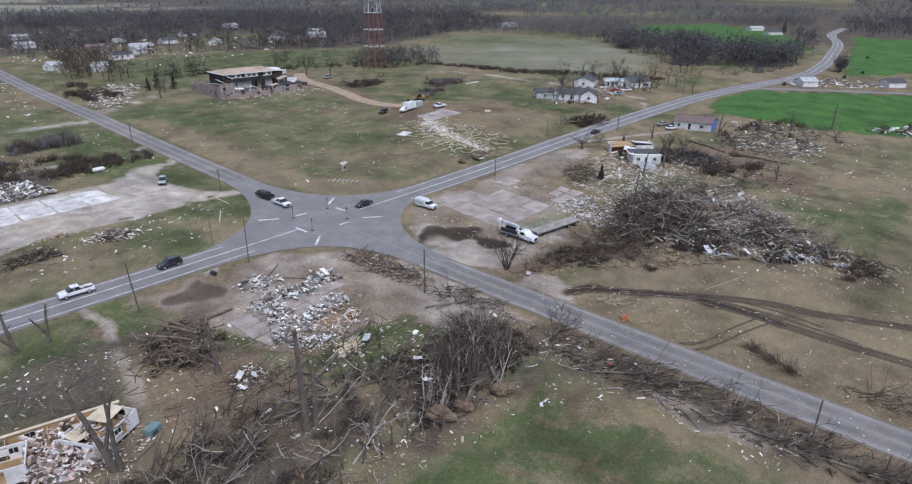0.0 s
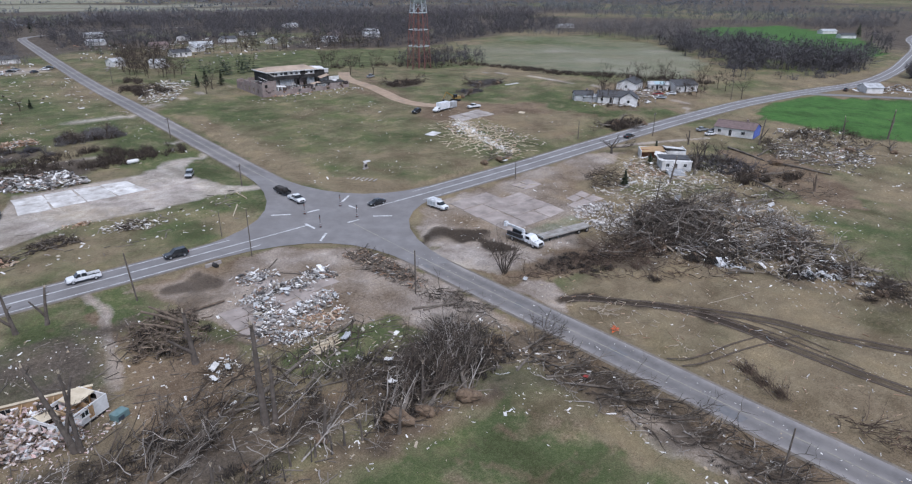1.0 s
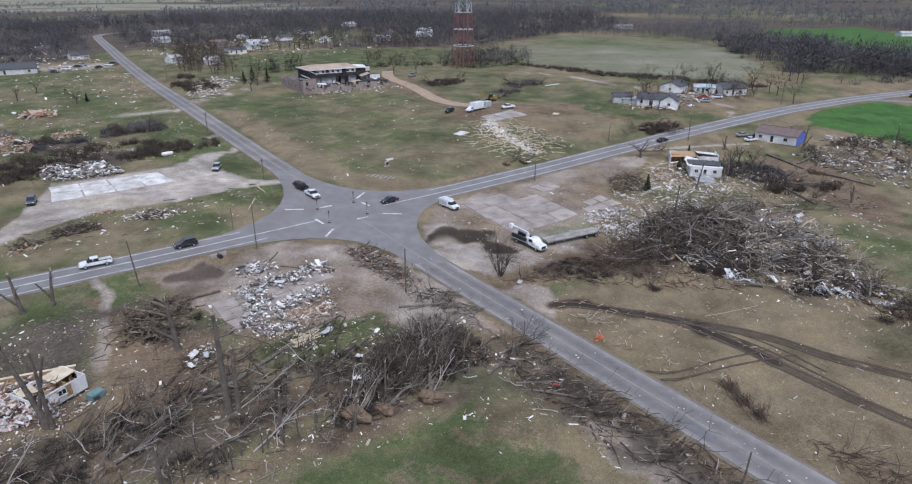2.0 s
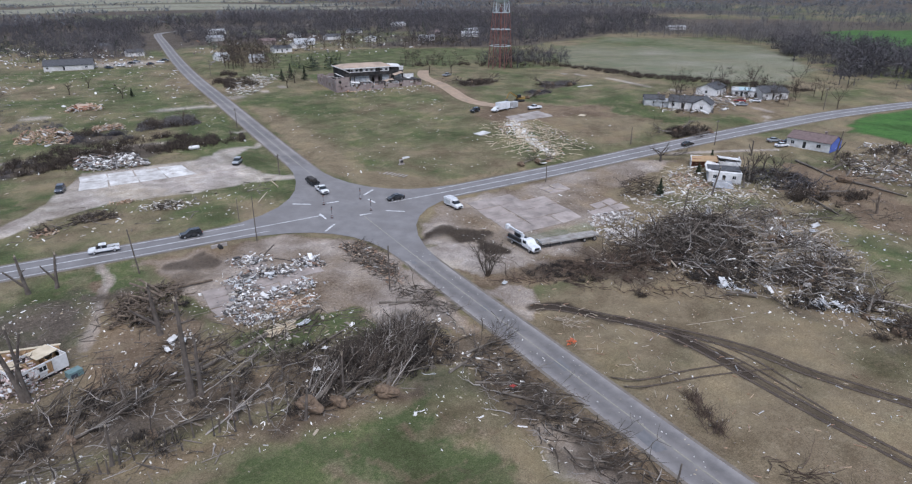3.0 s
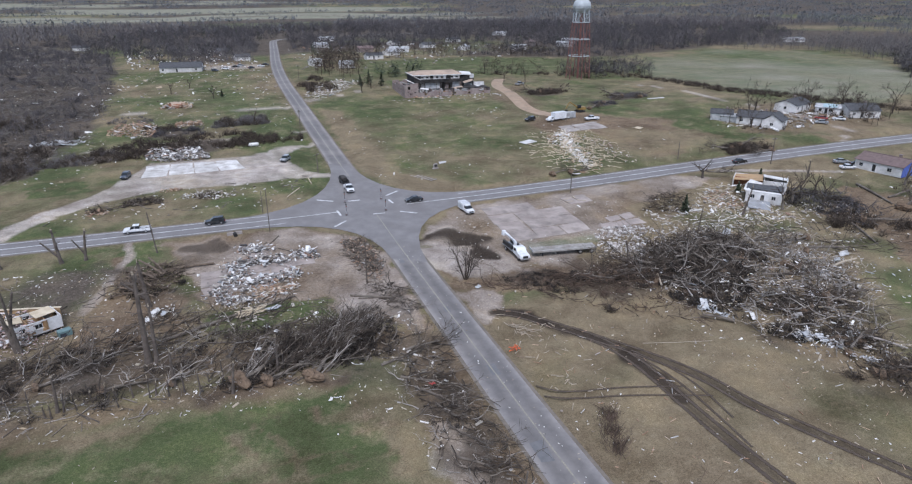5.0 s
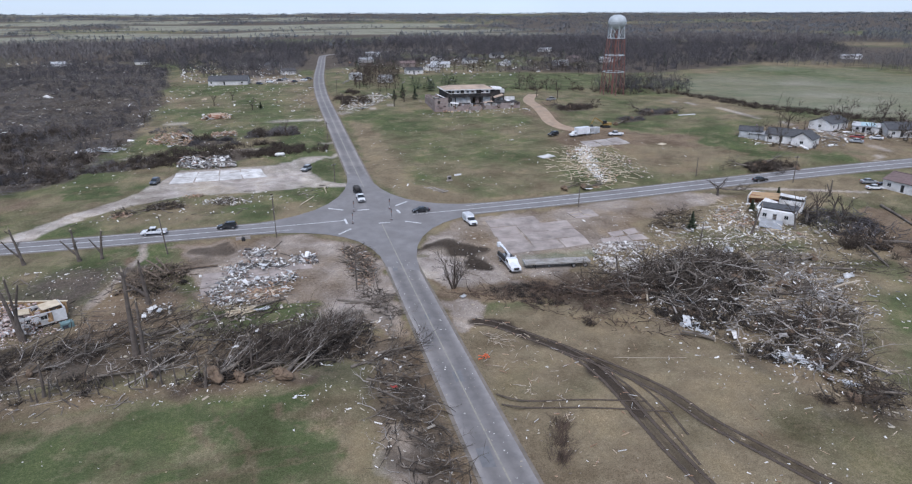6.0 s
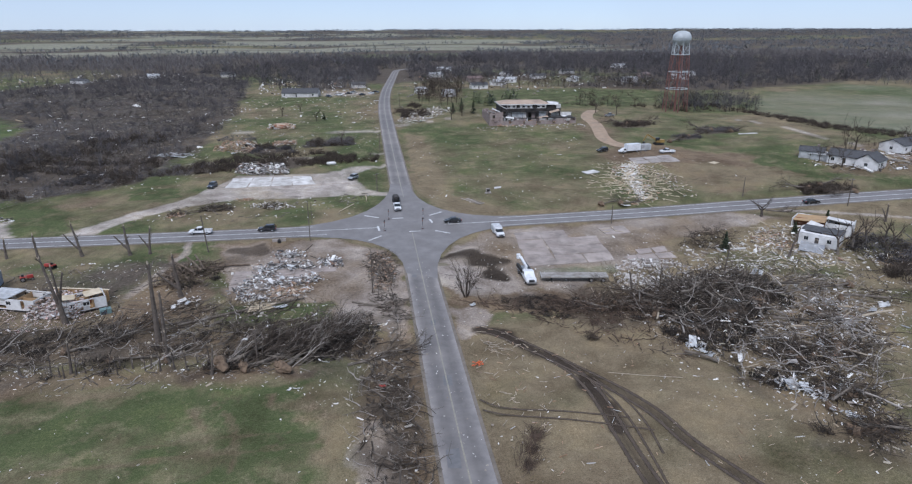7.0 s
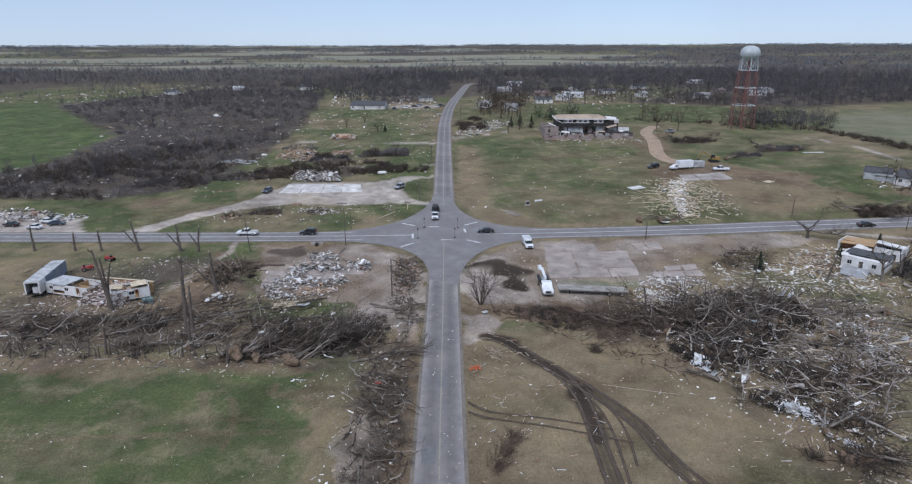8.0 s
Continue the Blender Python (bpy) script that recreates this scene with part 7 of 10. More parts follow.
def box_truck(x, y, rz):
    v = thing("box_truck", pose(x, y, land(x, y), 0, 0, rz), "white box truck with attached cargo trailer on the hillside", "truck")
    shell([(2.2, 0.5), (2.2, 1.9), (3.1, 1.9), (3.9, 1.2), (4.7, 1.1), (4.8, 0.5)], 1.0, M_CAR_W, v, "cab")
    part("windscreen", block(0.05, 1.6, 0.8, (3.55, 0, 1.2), 0, 0, 0, -45), M_GLASS_D, v)
    for s in (-1, 1):
        part("side_window", block(0.9, 0.04, 0.5, (2.9, s * 1.0, 1.25)), M_GLASS_D, v)
    part("cargo_box", block(6.2, 2.4, 2.6, (-1.1, 0, 0.8), bevel=0.05), M_CAR_W, v)
    part("cargo_trailer", block(4.6, 2.2, 2.3, (-6.8, 0, 0.6), bevel=0.05), M_STEEL, v)
    part("rear_door", block(0.05, 2.0, 2.3, (-4.22, 0, 0.9)), M_TOWER_W, v)
    wheels(v, (3.5, -2.6, -6.4, -7.3), 2.0, 0.42)
    lamps(v, 4.75, -9.1, 1.0, 0.75)
    return v


def excavator(x, y, rz):
    v = thing("excavator", pose(x, y, land(x, y), 0, 0, rz), "muddy yellow excavator with its arm folded down", "excavator")
    for s in (-1, 1):
        part("track", block(4.0, 0.6, 0.85, (0, s * 1.15, 0), bevel=0.25), M_BLACKMETAL, v)
    part("house", block(3.4, 2.4, 1.1, (-0.5, 0, 1.05), bevel=0.1), M_CATYELLOW, v)
    part("cab", block(1.5, 1.0, 1.4, (0.7, 0.7, 1.6), bevel=0.08), M_GLASS_D, v)
    part("boom", block(4.4, 0.4, 0.5, (2.9, -0.2, 2.8), 0, 0.05, 0, -32), M_CATYELLOW, v)
    part("stick", block(3.0, 0.3, 0.35, (5.4, -0.2, 2.8), 0, 0.04, 0, 62), M_CATYELLOW, v)
    part("bucket", block(0.9, 1.1, 0.8, (6.0, -0.2, 0.4), bevel=0.15), M_BLACKMETAL, v)
    return v


pickup(-55.6, -2.4, 178, M_CAR_W, "white pickup truck driving along the highway")
suv(-38.4, -2.1, 181, M_CAR_K, "black compact SUV driving along the highway")
pickup(-3.0, 13.4, 272, M_CAR_W, "white pickup truck towing a dark trailer into the crossroads")
tr = thing("equipment_trailer", pose(-3.1, 21.2, land(-3, 21) + 0.09, 0, 0, 271), "dark equipment trailer loaded with scrap behind the pickup", "trailer")
part("deck", block(6.0, 2.1, 0.18, (0, 0, 0.6)), M_BLACKMETAL, tr)
part("drawbar", join(rod(0.06, (3.0, 0.6, 0.6), (4.4, 0, 0.55), 6), rod(0.06, (3.0, -0.6, 0.6), (4.4, 0, 0.55), 6)), M_BLACKMETAL, tr)
part("load", join(block(3.4, 1.7, 0.9, (-0.8, 0, 0.78), 4, 0.2), block(1.4, 1.2, 1.2, (1.7, 0.1, 0.78), -10, 0.2)), M_CHAR, tr, "dark machine parts and scrap")
for s in (-1, 1):
    part("side_rail", block(6.0, 0.06, 0.4, (0, s * 1.05, 0.78)), M_BLACKMETAL, tr)
wheels(tr, (-0.9, 0.1), 2.2, 0.36)
sedan(12.0, -0.9, 184, M_CAR_K, "black sedan waiting near the crossroads")
suv(-17.2, 49.8, -118, M_CAR_G, "silver SUV parked at the edge of the gravel lot")
suv(-63.6, 45.3, -100, M_CAR_B, "dark blue SUV parked on the gravel lot")
sedan(118.5, -2.4, 2, M_CAR_K, "dark car on the highway")
utility_van(22.7, -12.6, -84, "white utility service truck parked on the dirt lot")
crane_truck(23.6, -42.0, -88)
flatbed(33.6, -44.6, -7)
suv(80.3, 71.6, 200, M_CAR_K, "dark SUV parked on the hillside track")
box_truck(90.0, 67.6, 193)
pickup(103.0, 62.6, 175, M_CAR_W, "white pickup parked beside the bare slab")
excavator(106.0, 77.5, 175)
pickup(112.0, 152.0, 30, M_CAR_G, "tan pickup on the dirt track above the building")
for x, y, rz, ma, lb in ((147.5, -14.0, -20, M_CAR_G, "silver car parked by the white house"), (144.6, -19.0, -15, M_CAR_W, "white car parked by the white house"), (150.0, -18.0, -40, M_CAR_K, "dark car parked by the white house"),
                         (186, 30, 130, M_CAR_R, "dull red car in a driveway"), (192, 27, 130, M_CAR_W, "white car in a driveway"), (181, 25, 140, M_CAR_G, "pale car in a driveway"),
                         (-128.5, 6.2, 170, M_CAR_K, "black car parked on the paved lot"), (-120.0, 3.6, 175, M_CAR_W, "white car parked on the paved lot"), (-115.8, 7.4, 10, M_CAR_B, "dark car parked on the paved lot"), (-119.5, 9.6, 5, M_CAR_W, "white car at the back of the paved lot")):
    sedan(x, y, rz, ma, lb)
cars = [sedan(-40 + 5.2 * k + (k % 3), 268 + (k * 7) % 23, 20 * (k % 5) - 40, (M_CAR_B, M_CAR_W, M_CAR_K, M_CAR_G)[k % 4], "car parked among wreckage by the long hall") for k in range(7)]
for o in cars:
    tagged(o, group="cars by the long hall")
for x, y, rz in ((285, -14, 10), (345, -28, 10), (378, -30, 8), (470, -12, 20)):
    sedan(x, y, rz, M_CAR_K, "dark car parked beside the highway")


def tractor(x, y, rz):
    v = thing("lawn_tractor", pose(x, y, land(x, y), 0, 0, rz), "small red garden tractor standing in the yard", "tractor")
    part("hood", block(1.3, 0.8, 0.7, (0.7, 0, 0.5), bevel=0.1), M_RED, v)
    part("fender", block(1.2, 1.3, 0.25, (-0.6, 0, 0.8), bevel=0.08), M_RED, v)
    part("seat", block(0.5, 0.5, 0.5, (-0.6, 0, 1.05), bevel=0.08), M_BLACKMETAL, v)
    wheels(v, (1.1,), 0.95, 0.3)
    wheels(v, (-0.7,), 1.2, 0.5)
    return v


tractor(-85.4, -30.2, 30)
tractor(-83.6, -23.4, 160)


def barrel_sign(x, y, rz):
    v = thing("barricade", pose(x, y, land(x, y) + 0.09, 0, 0, rz), "slim dark signal post on a striped red-white base", "barricade", "barricades at the crossroads")
    part("base", block(0.6, 0.6, 0.1, bevel=0.03), M_BLACKMETAL, v)
    part("post", block(0.07, 0.07, 2.9, (0, 0, 0.1)), M_BLACKMETAL, v)
    for k in range(4):
        part("stripe", rod(0.19 - 0.02 * k, (0, 0, 0.1 + 0.2 * k), (0, 0, 0.28 + 0.2 * k), 12), M_TOWER_R if k % 2 == 0 else M_TOWER_W, v)
    for z in (2.3, 2.75):
        part("signal_lamp", rod(0.17, (0, -0.06, z), (0, 0.06, z), 12), M_BLACKMETAL if z > 2.5 else M_TOWER_R, v)
    return v


for x, y in ((-5.8, 4.0), (-7.05, -5.8), (3.2, -5.35), (4.0, 3.7)):
    barrel_sign(x, y, 0)


# ---------------------------------------------------------------- trees, felled and standing
TR = random.Random(21)


def bend(a, d, length, wob, n, rnd, droop=0.0):
    """A crooked line of n+1 points."""
    pts, p, q = [Vector(a)], Vector(a), Vector(d).normalized()
    for k in range(n):
        q = (q + Vector((rnd.gauss(0, wob), rnd.gauss(0, wob), rnd.gauss(0, wob) - droop))).normalized()
        p = p + q * (length / n)
        pts.append(p.copy())
    return pts


def bough(s, a, d, length, r, rnd, depth, wob=0.16, floor=None, sides=4, kids=(3, 5), up=0.0):
    """A limb with side limbs, down to twigs."""
    n = 4 if depth > 0 else 2
    pts = bend(a, d, length, wob, n, rnd)
    if floor is not None:
        for p in pts[1:]:
            p.z = max(p.z, floor + 0.05)
    s.tube(pts, [r * (1 - 0.8 * k / n) + 0.008 for k in range(n + 1)], sides if depth > 0 else 3)
    if depth > 0:
        for _ in range(rnd.randint(*kids)):
            t = rnd.uniform(0.25, 0.98)
            k = min(int(t * n), n - 1)
            o = pts[k].lerp(pts[k + 1], t * n - k)
            ax = (pts[k + 1] - pts[k]).normalized()
            side = Vector((rnd.gauss(0, 1), rnd.gauss(0, 1), rnd.gauss(0, 1) + up)).normalized()
            bough(s, o, ax * 0.8 + side * 0.75, length * rnd.uniform(0.3, 0.55), r * rnd.uniform(0.3, 0.5), rnd, depth - 1, wob, floor, sides, kids, up)


def as_part(s, name, material, parent, label=""):
    me = s.mesh(name)
    me.materials.append(material)
    o = new(name, me)
    o.parent = parent
    return tagged(o, label)


def snag(x, y, h, lean=(0.0, 0.0), r=0.32, stubs=3, label="tall broken tree trunk stripped of its branches", fork=False, material=None, twigs=0):
    material = material or M_POLE
    v = thing("broken_tree", pose(x, y, land(x, y) - 0.1), label, "tree")
    s = Soup()
    d = Vector((lean[0], lean[1], 1))
    pts = bend((0, 0, 0), d, h, 0.022, 5, TR)
    s.tube(pts, [r * (1.25 if k == 0 else 1) * (1 - 0.11 * k) for k in range(6)], 8)
    as_part(s, "trunk", material, v)
    s = Soup()
    top = pts[-1]
    for k in range(5):
        q = TR.uniform(0, 6.28)
        o = top + Vector((math.cos(q), math.sin(q), 0)) * r * 0.25 - Vector((0, 0, 0.1))
        s.tube([o, o + Vector((TR.gauss(0, 0.08), TR.gauss(0, 0.08), TR.uniform(0.3, 0.9)))], [r * 0.2, 0.01], 4)
    as_part(s, "splintered_top", M_SPLIT, v, "pale splintered break")
    if fork:
        s = Soup()
        k = 1
        p2 = bend(pts[k], (TR.choice((-1, 1)) * 0.45 + lean[0], TR.gauss(0, 0.25), 0.9), h * 0.62, 0.06, 4, TR)
        s.tube(p2, [r * 0.7 * (1 - 0.13 * j) for j in range(5)], 7)
        as_part(s, "second_stem", material, v)
    for _ in range(stubs):
        s = Soup()
        t = TR.uniform(0.4, 0.95)
        k = min(int(t * 5), 4)
        bough(s, pts[k].lerp(pts[k + 1], t * 5 - k), (TR.gauss(0, 1), TR.gauss(0, 1), 0.6), h * TR.uniform(0.08, 0.2), r * 0.3, TR, 1 if twigs else 0, 0.2)
        as_part(s, "limb", material, v)
    return v


def bare_tree(x, y, h, r=0.22, stems=3, label="leafless tree with fine spreading twigs", depth=3, material=None, spread_out=0.5):
    material = material or M_BARK
    v = thing("tree", pose(x, y, land(x, y) - 0.1), label, "tree")
    s = Soup()
    pts = bend((0, 0, 0), (0, 0, 1), h * 0.4, 0.06, 3, TR)
    s.tube(pts, [r * 1.3, r, r * 0.9, r * 0.75], 8)
    as_part(s, "trunk", material, v)
    for k in range(stems):
        s = Soup()
        q = 6.28 * k / stems + TR.uniform(-0.4, 0.4)
        bough(s, pts[-1 - (k % 2)], (spread_out * math.cos(q), spread_out * math.sin(q), 0.8), h * TR.uniform(0.5, 0.65), r * 0.55, TR, depth - 1, 0.13, None, 4, (4, 6), 0.3)
        as_part(s, "limb", M_TWIG, v)
    return v


def root_plate(s, c, facing, rad):
    """A torn-up lump of roots and soil that stands on edge, with stubs of broken roots."""
    f = Vector(facing).normalized()
    u = Vector((0, 0, 1)).cross(f).normalized()
    w = f.cross(u)
    n, rows, cols = len(s.v), 7, 16
    for i in range(rows):
        th = math.pi * (i + 0.5) / rows
        for k in range(cols):
            q = 6.283 * k / cols
            rr = rad * (1 + TR.gauss(0, 0.09)) * (1 + 0.14 * math.sin(3 * q + rad * 9))
            s.v.append(Vector(c) + (u * math.cos(q) * 1.2 + w * math.sin(q) * 0.66) * rr * math.sin(th) + f * math.cos(th) * rr * 0.55)
    for i in range(rows - 1):
        for k in range(cols):
            a, b2 = n + i * cols + k, n + i * cols + (k + 1) % cols
            s.f.append((a, b2, b2 + cols, a + cols))
    s.f.append(tuple(range(n, n + cols))[::-1])
    s.f.append(tuple(range(n + (rows - 1) * cols, n + rows * cols)))
    for k in range(12):
        q = TR.uniform(0, 6.283)
        d = u * math.cos(q) + w * math.sin(q) + f * TR.uniform(0, 0.8)
        o = Vector(c) + d * rad * 0.6
        s.tube(bend(o, d, rad * TR.uniform(0.5, 0.9), 0.3, 3, TR), [0.06, 0.045, 0.03, 0.01], 4)


def felled_tree(x, y, heading, length, r, plate=0.0, label="uprooted leafless tree lying on its side", depth=2, kids=(6, 9), rise=0.12, lift=0.0):
    """A fallen tree: its root end at x, y, its crown towards the heading (degrees from east)."""
    v = thing("felled_tree", pose(x, y, land(x, y), 0, 0, heading), label, "fallen tree")
    z0 = max(r * 0.9, plate * 0.5) + lift
    s = Soup()
    pts = bend((0, 0, z0), (1, 0, rise * 0.3), length * 0.6, 0.08, 4, TR)
    for p in pts:
        p.z = max(p.z, r * 0.8)
    s.tube(pts, [r, r * 0.9, r * 0.8, r * 0.7, r * 0.55], 7)
    as_part(s, "trunk", M_BARK, v)
    if plate:
        s = Soup()
        root_plate(s, (-0.1, 0, plate * 0.6), (-1, 0, 0.3), plate)
        as_part(s, "root_plate", M_SOIL, v, "torn-up root plate caked with tan soil")
    for k in range(TR.randint(*kids)):
        s = Soup()
        t = TR.uniform(0.35, 1.0)
        i = min(int(t * 4), 3)
        o = pts[i].lerp(pts[i + 1], t * 4 - i)
        bough(s, o, (1.0, TR.gauss(0, 0.45), TR.uniform(-0.05, 0.55)), length * TR.uniform(0.3, 0.55), r * 0.3, TR, depth, 0.15, 0.0, 4, (3, 6), 0.25)
        as_part(s, "limb", M_BARK if k % 3 == 0 else M_TWIG, v)
    return v


def tangle(name, poly, count, seed, label, length=(2.5, 8), r=(0.04, 0.17), top=2.5, heading=None, material=None, depth=1, pale=0.3, keep=None):
    """Heaped brushwood in an outline: limbs at all angles, a dark mass with paler limbs through it."""
    rnd = random.Random(seed)
    dark, light = Soup(), Soup()
    for x, y in strew(poly, count, seed, keep):
        d = float(inside(np.array([x]), np.array([y]), poly)[0])
        z = land(x, y)
        q = (heading + rnd.gauss(0, 35)) if heading is not None else rnd.uniform(0, 360)
        hgt = rnd.uniform(0, 1) ** 1.6 * top * min(1.0, 0.25 + d / 5)
        s = light if material is None and rnd.random() < pale else dark
        bough(s, (x, y, z + 0.1 + hgt), (math.cos(radians(q)), math.sin(radians(q)), rnd.gauss(0.05, 0.22)), rnd.uniform(*length), rnd.uniform(*r) * 0.85, rnd, depth, 0.24, z, 4, (2, 3), 0.2)
    if light.v:
        light.ob(name, M_BARK, None, label, "brushwood", "stuff")
    return dark.ob(name, material or M_TWIG, None, label, "brushwood", "stuff")


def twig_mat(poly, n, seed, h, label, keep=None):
    """A low layer of fine twigs under the larger limbs, coloured dark for the shade there."""
    return stand("twig_mat", poly, n, seed, h, BUSH, M_TWIG_SHADE, label, 2.0, keep)


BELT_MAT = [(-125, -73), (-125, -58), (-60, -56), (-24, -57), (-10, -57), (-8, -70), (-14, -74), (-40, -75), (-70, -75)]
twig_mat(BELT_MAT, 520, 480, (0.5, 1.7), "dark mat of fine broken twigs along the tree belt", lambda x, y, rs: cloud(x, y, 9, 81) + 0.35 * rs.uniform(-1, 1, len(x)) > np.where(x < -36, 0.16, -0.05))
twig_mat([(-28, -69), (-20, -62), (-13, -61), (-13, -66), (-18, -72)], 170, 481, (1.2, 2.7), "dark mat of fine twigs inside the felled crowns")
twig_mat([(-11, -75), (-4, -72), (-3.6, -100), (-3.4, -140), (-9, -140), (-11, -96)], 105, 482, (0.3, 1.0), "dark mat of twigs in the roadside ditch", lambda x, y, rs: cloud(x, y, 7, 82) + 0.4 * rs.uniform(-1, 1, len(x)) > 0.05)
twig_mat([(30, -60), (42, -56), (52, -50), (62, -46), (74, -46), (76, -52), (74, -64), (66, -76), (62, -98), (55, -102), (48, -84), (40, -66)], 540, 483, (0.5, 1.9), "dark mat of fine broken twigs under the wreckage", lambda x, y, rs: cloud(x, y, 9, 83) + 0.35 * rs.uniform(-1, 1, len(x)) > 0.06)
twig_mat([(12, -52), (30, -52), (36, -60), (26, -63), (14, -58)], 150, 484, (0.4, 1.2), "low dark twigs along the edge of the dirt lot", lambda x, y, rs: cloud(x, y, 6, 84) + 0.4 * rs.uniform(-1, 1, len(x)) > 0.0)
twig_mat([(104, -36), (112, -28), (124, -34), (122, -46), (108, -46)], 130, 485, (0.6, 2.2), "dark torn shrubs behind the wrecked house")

# western tree belt: uprooted trees with standing root plates, crowns thrown north-east
BELT_TREES_1 = ((-24.3, -76.6, 52, 17, 0.34, 1.75),
    (-30.6, -75.2, 30, 16, 0.3, 1.35),
    (-34.4, -74.4, 40, 17, 0.34, 2.0),
    (-44, -71, 22, 13, 0.22, 1.0),
    (-53, -70, 8, 12, 0.2, 0.9),
    (-26, -73, 62, 15, 0.24, 0),
    (-22.5, -74, 48, 16, 0.22, 0),
    (-21, -73, 56, 15, 0.2, 0),
    (-23, -72, 38, 15, 0.2, 0),
    (-28, -71, 25, 14, 0.22, 0),)
BELT_TREES_2 = ((-62, -66, 24, 12, 0.22, 0.9),
    (-72, -68, -12, 11, 0.2, 0),
    (-84, -62, 18, 12, 0.24, 0.9),
    (-96, -64, -35, 11, 0.24, 1.0),
    (-60, -60, 60, 9, 0.18, 0),
    (-50, -58, -30, 10, 0.16, 0),
    (-36, -66, 70, 10, 0.2, 0),
    (-40, -60, -22, 11, 0.16, 0),
    (-25, -72, 44, 16, 0.17, 0),
    (-24, -73, 33, 15, 0.16, 0),
    (-27, -73, 50, 15, 0.17, 0),
    (-78, -57, 150, 10, 0.18, 0),)
for x, y, hd, ln, r, pl in BELT_TREES_1 + BELT_TREES_2:
    felled_tree(x, y, hd, ln * (0.8 if x > -37 else 1.0), r, pl * 0.85)
for x, y, hd, ln, r in ((-14, -76, 12, 12, 0.24), (-9.5, -73, 8, 10, 0.22), (-12, -80, -28, 9, 0.2), (-9, -88, -70, 8, 0.2), (-10, -99, -40, 8, 0.17), (-8.5, -104, -80, 9, 0.18), (-10, -84, -55, 12, 0.2), (-9, -93, -60, 10, 0.18), (-8, -112, -75, 12, 0.2), (-7, -122, -80, 9, 0.16)):
    felled_tree(x, y, hd, ln, r, 0, "bare fallen tree lying along the roadside ditch")
tangle("brushwood_belt", [(-130, -72), (-130, -56), (-86, -56), (-60, -55), (-40, -58), (-22, -58), (-16, -60), (-8, -70), (-10, -74), (-20, -75), (-36, -77), (-60, -76), (-90, -76)], 640, 31, "grey tangle of broken branches along the tree belt", (1, 5), (0.03, 0.15), 1.6, pale=0.5, keep=lambda x, y, rs: cloud(x, y, 9, 81) + 0.45 * rs.uniform(-1, 1, len(x)) > np.where(x < -36, 0.08, -0.3))
tangle("dark_brushwood", [(-30, -68), (-20, -61), (-14, -61), (-14, -66), (-20, -72), (-28, -73)], 300, 32, "dense fan of bare crowns from uprooted trees", (3, 8), (0.03, 0.09), 2.7, 45, M_TWIG)
tangle("roadside_brush", [(-12, -74), (-3.6, -70), (-3.2, -100), (-3.0, -140), (-8.5, -140), (-11, -96)], 300, 33, "broken branches heaped in the roadside ditch", (1, 5.5), (0.04, 0.14), 1.2, -62, pale=0.5)
tangle("yard_branches", [(-75, -62), (-60, -54), (-46, -50), (-34, -50), (-26, -46), (-24, -54), (-36, -58), (-60, -62)], 210, 34, "scattered broken limbs and boards in the torn yard", (2, 7), (0.04, 0.13), 0.9, 25)
tangle("sawn_wood_pile", [(-57, -38), (-55, -27), (-47, -25), (-43, -29), (-46, -38), (-51, -41)], 300, 35, "big heap of broken limbs and split trunks", (1.0, 2.8), (0.06, 0.2), 3.0, None, M_LIMBWOOD)
for a, c, r in (((-47.6, -33.5, 2.0), (-52.2, -27.6, 3.2), 0.24), ((-47.2, -32.4, 1.6), (-50.6, -26.2, 3.0), 0.22), ((-48.6, -34.6, 1.6), (-54.2, -29.4, 2.6), 0.2), ((-46.8, -27.6, 0.5), (-38.4, -27.0, 0.4), 0.26)):
    s = Soup()
    z = land(-50, -31)
    s.tube([Vector((a[0], a[1], a[2] + z)), Vector(((a[0] + c[0]) / 2 + 0.15, (a[1] + c[1]) / 2, (a[2] + c[2]) / 2 + z + 0.1)), Vector((c[0], c[1], c[2] + z))], [r, r * 0.95, r * 0.8], 8)
    s.ob("log", M_LIMBWOOD, None, "split brown trunk lying on a heap of broken limbs", "log")
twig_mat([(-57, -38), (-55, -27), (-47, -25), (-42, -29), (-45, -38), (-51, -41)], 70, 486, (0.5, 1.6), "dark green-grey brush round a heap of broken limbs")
tangle("sawn_wood_pile", [(-11.5, -22), (-6.5, -22), (-4.6, -32), (-5.5, -44), (-9.5, -44), (-11, -32)], 300, 36, "heap of broken branches and sticks beside the road", (0.8, 3.2), (0.04, 0.12), 0.8, None, pale=0.65)
tangle("sawn_wood_pile", [(-9.5, -45), (-4.8, -48), (-3.6, -60), (-5, -62), (-9, -52)], 110, 37, "scattered sticks and logs beside the road", (1, 4), (0.04, 0.14), 0.4, None, pale=0.65)
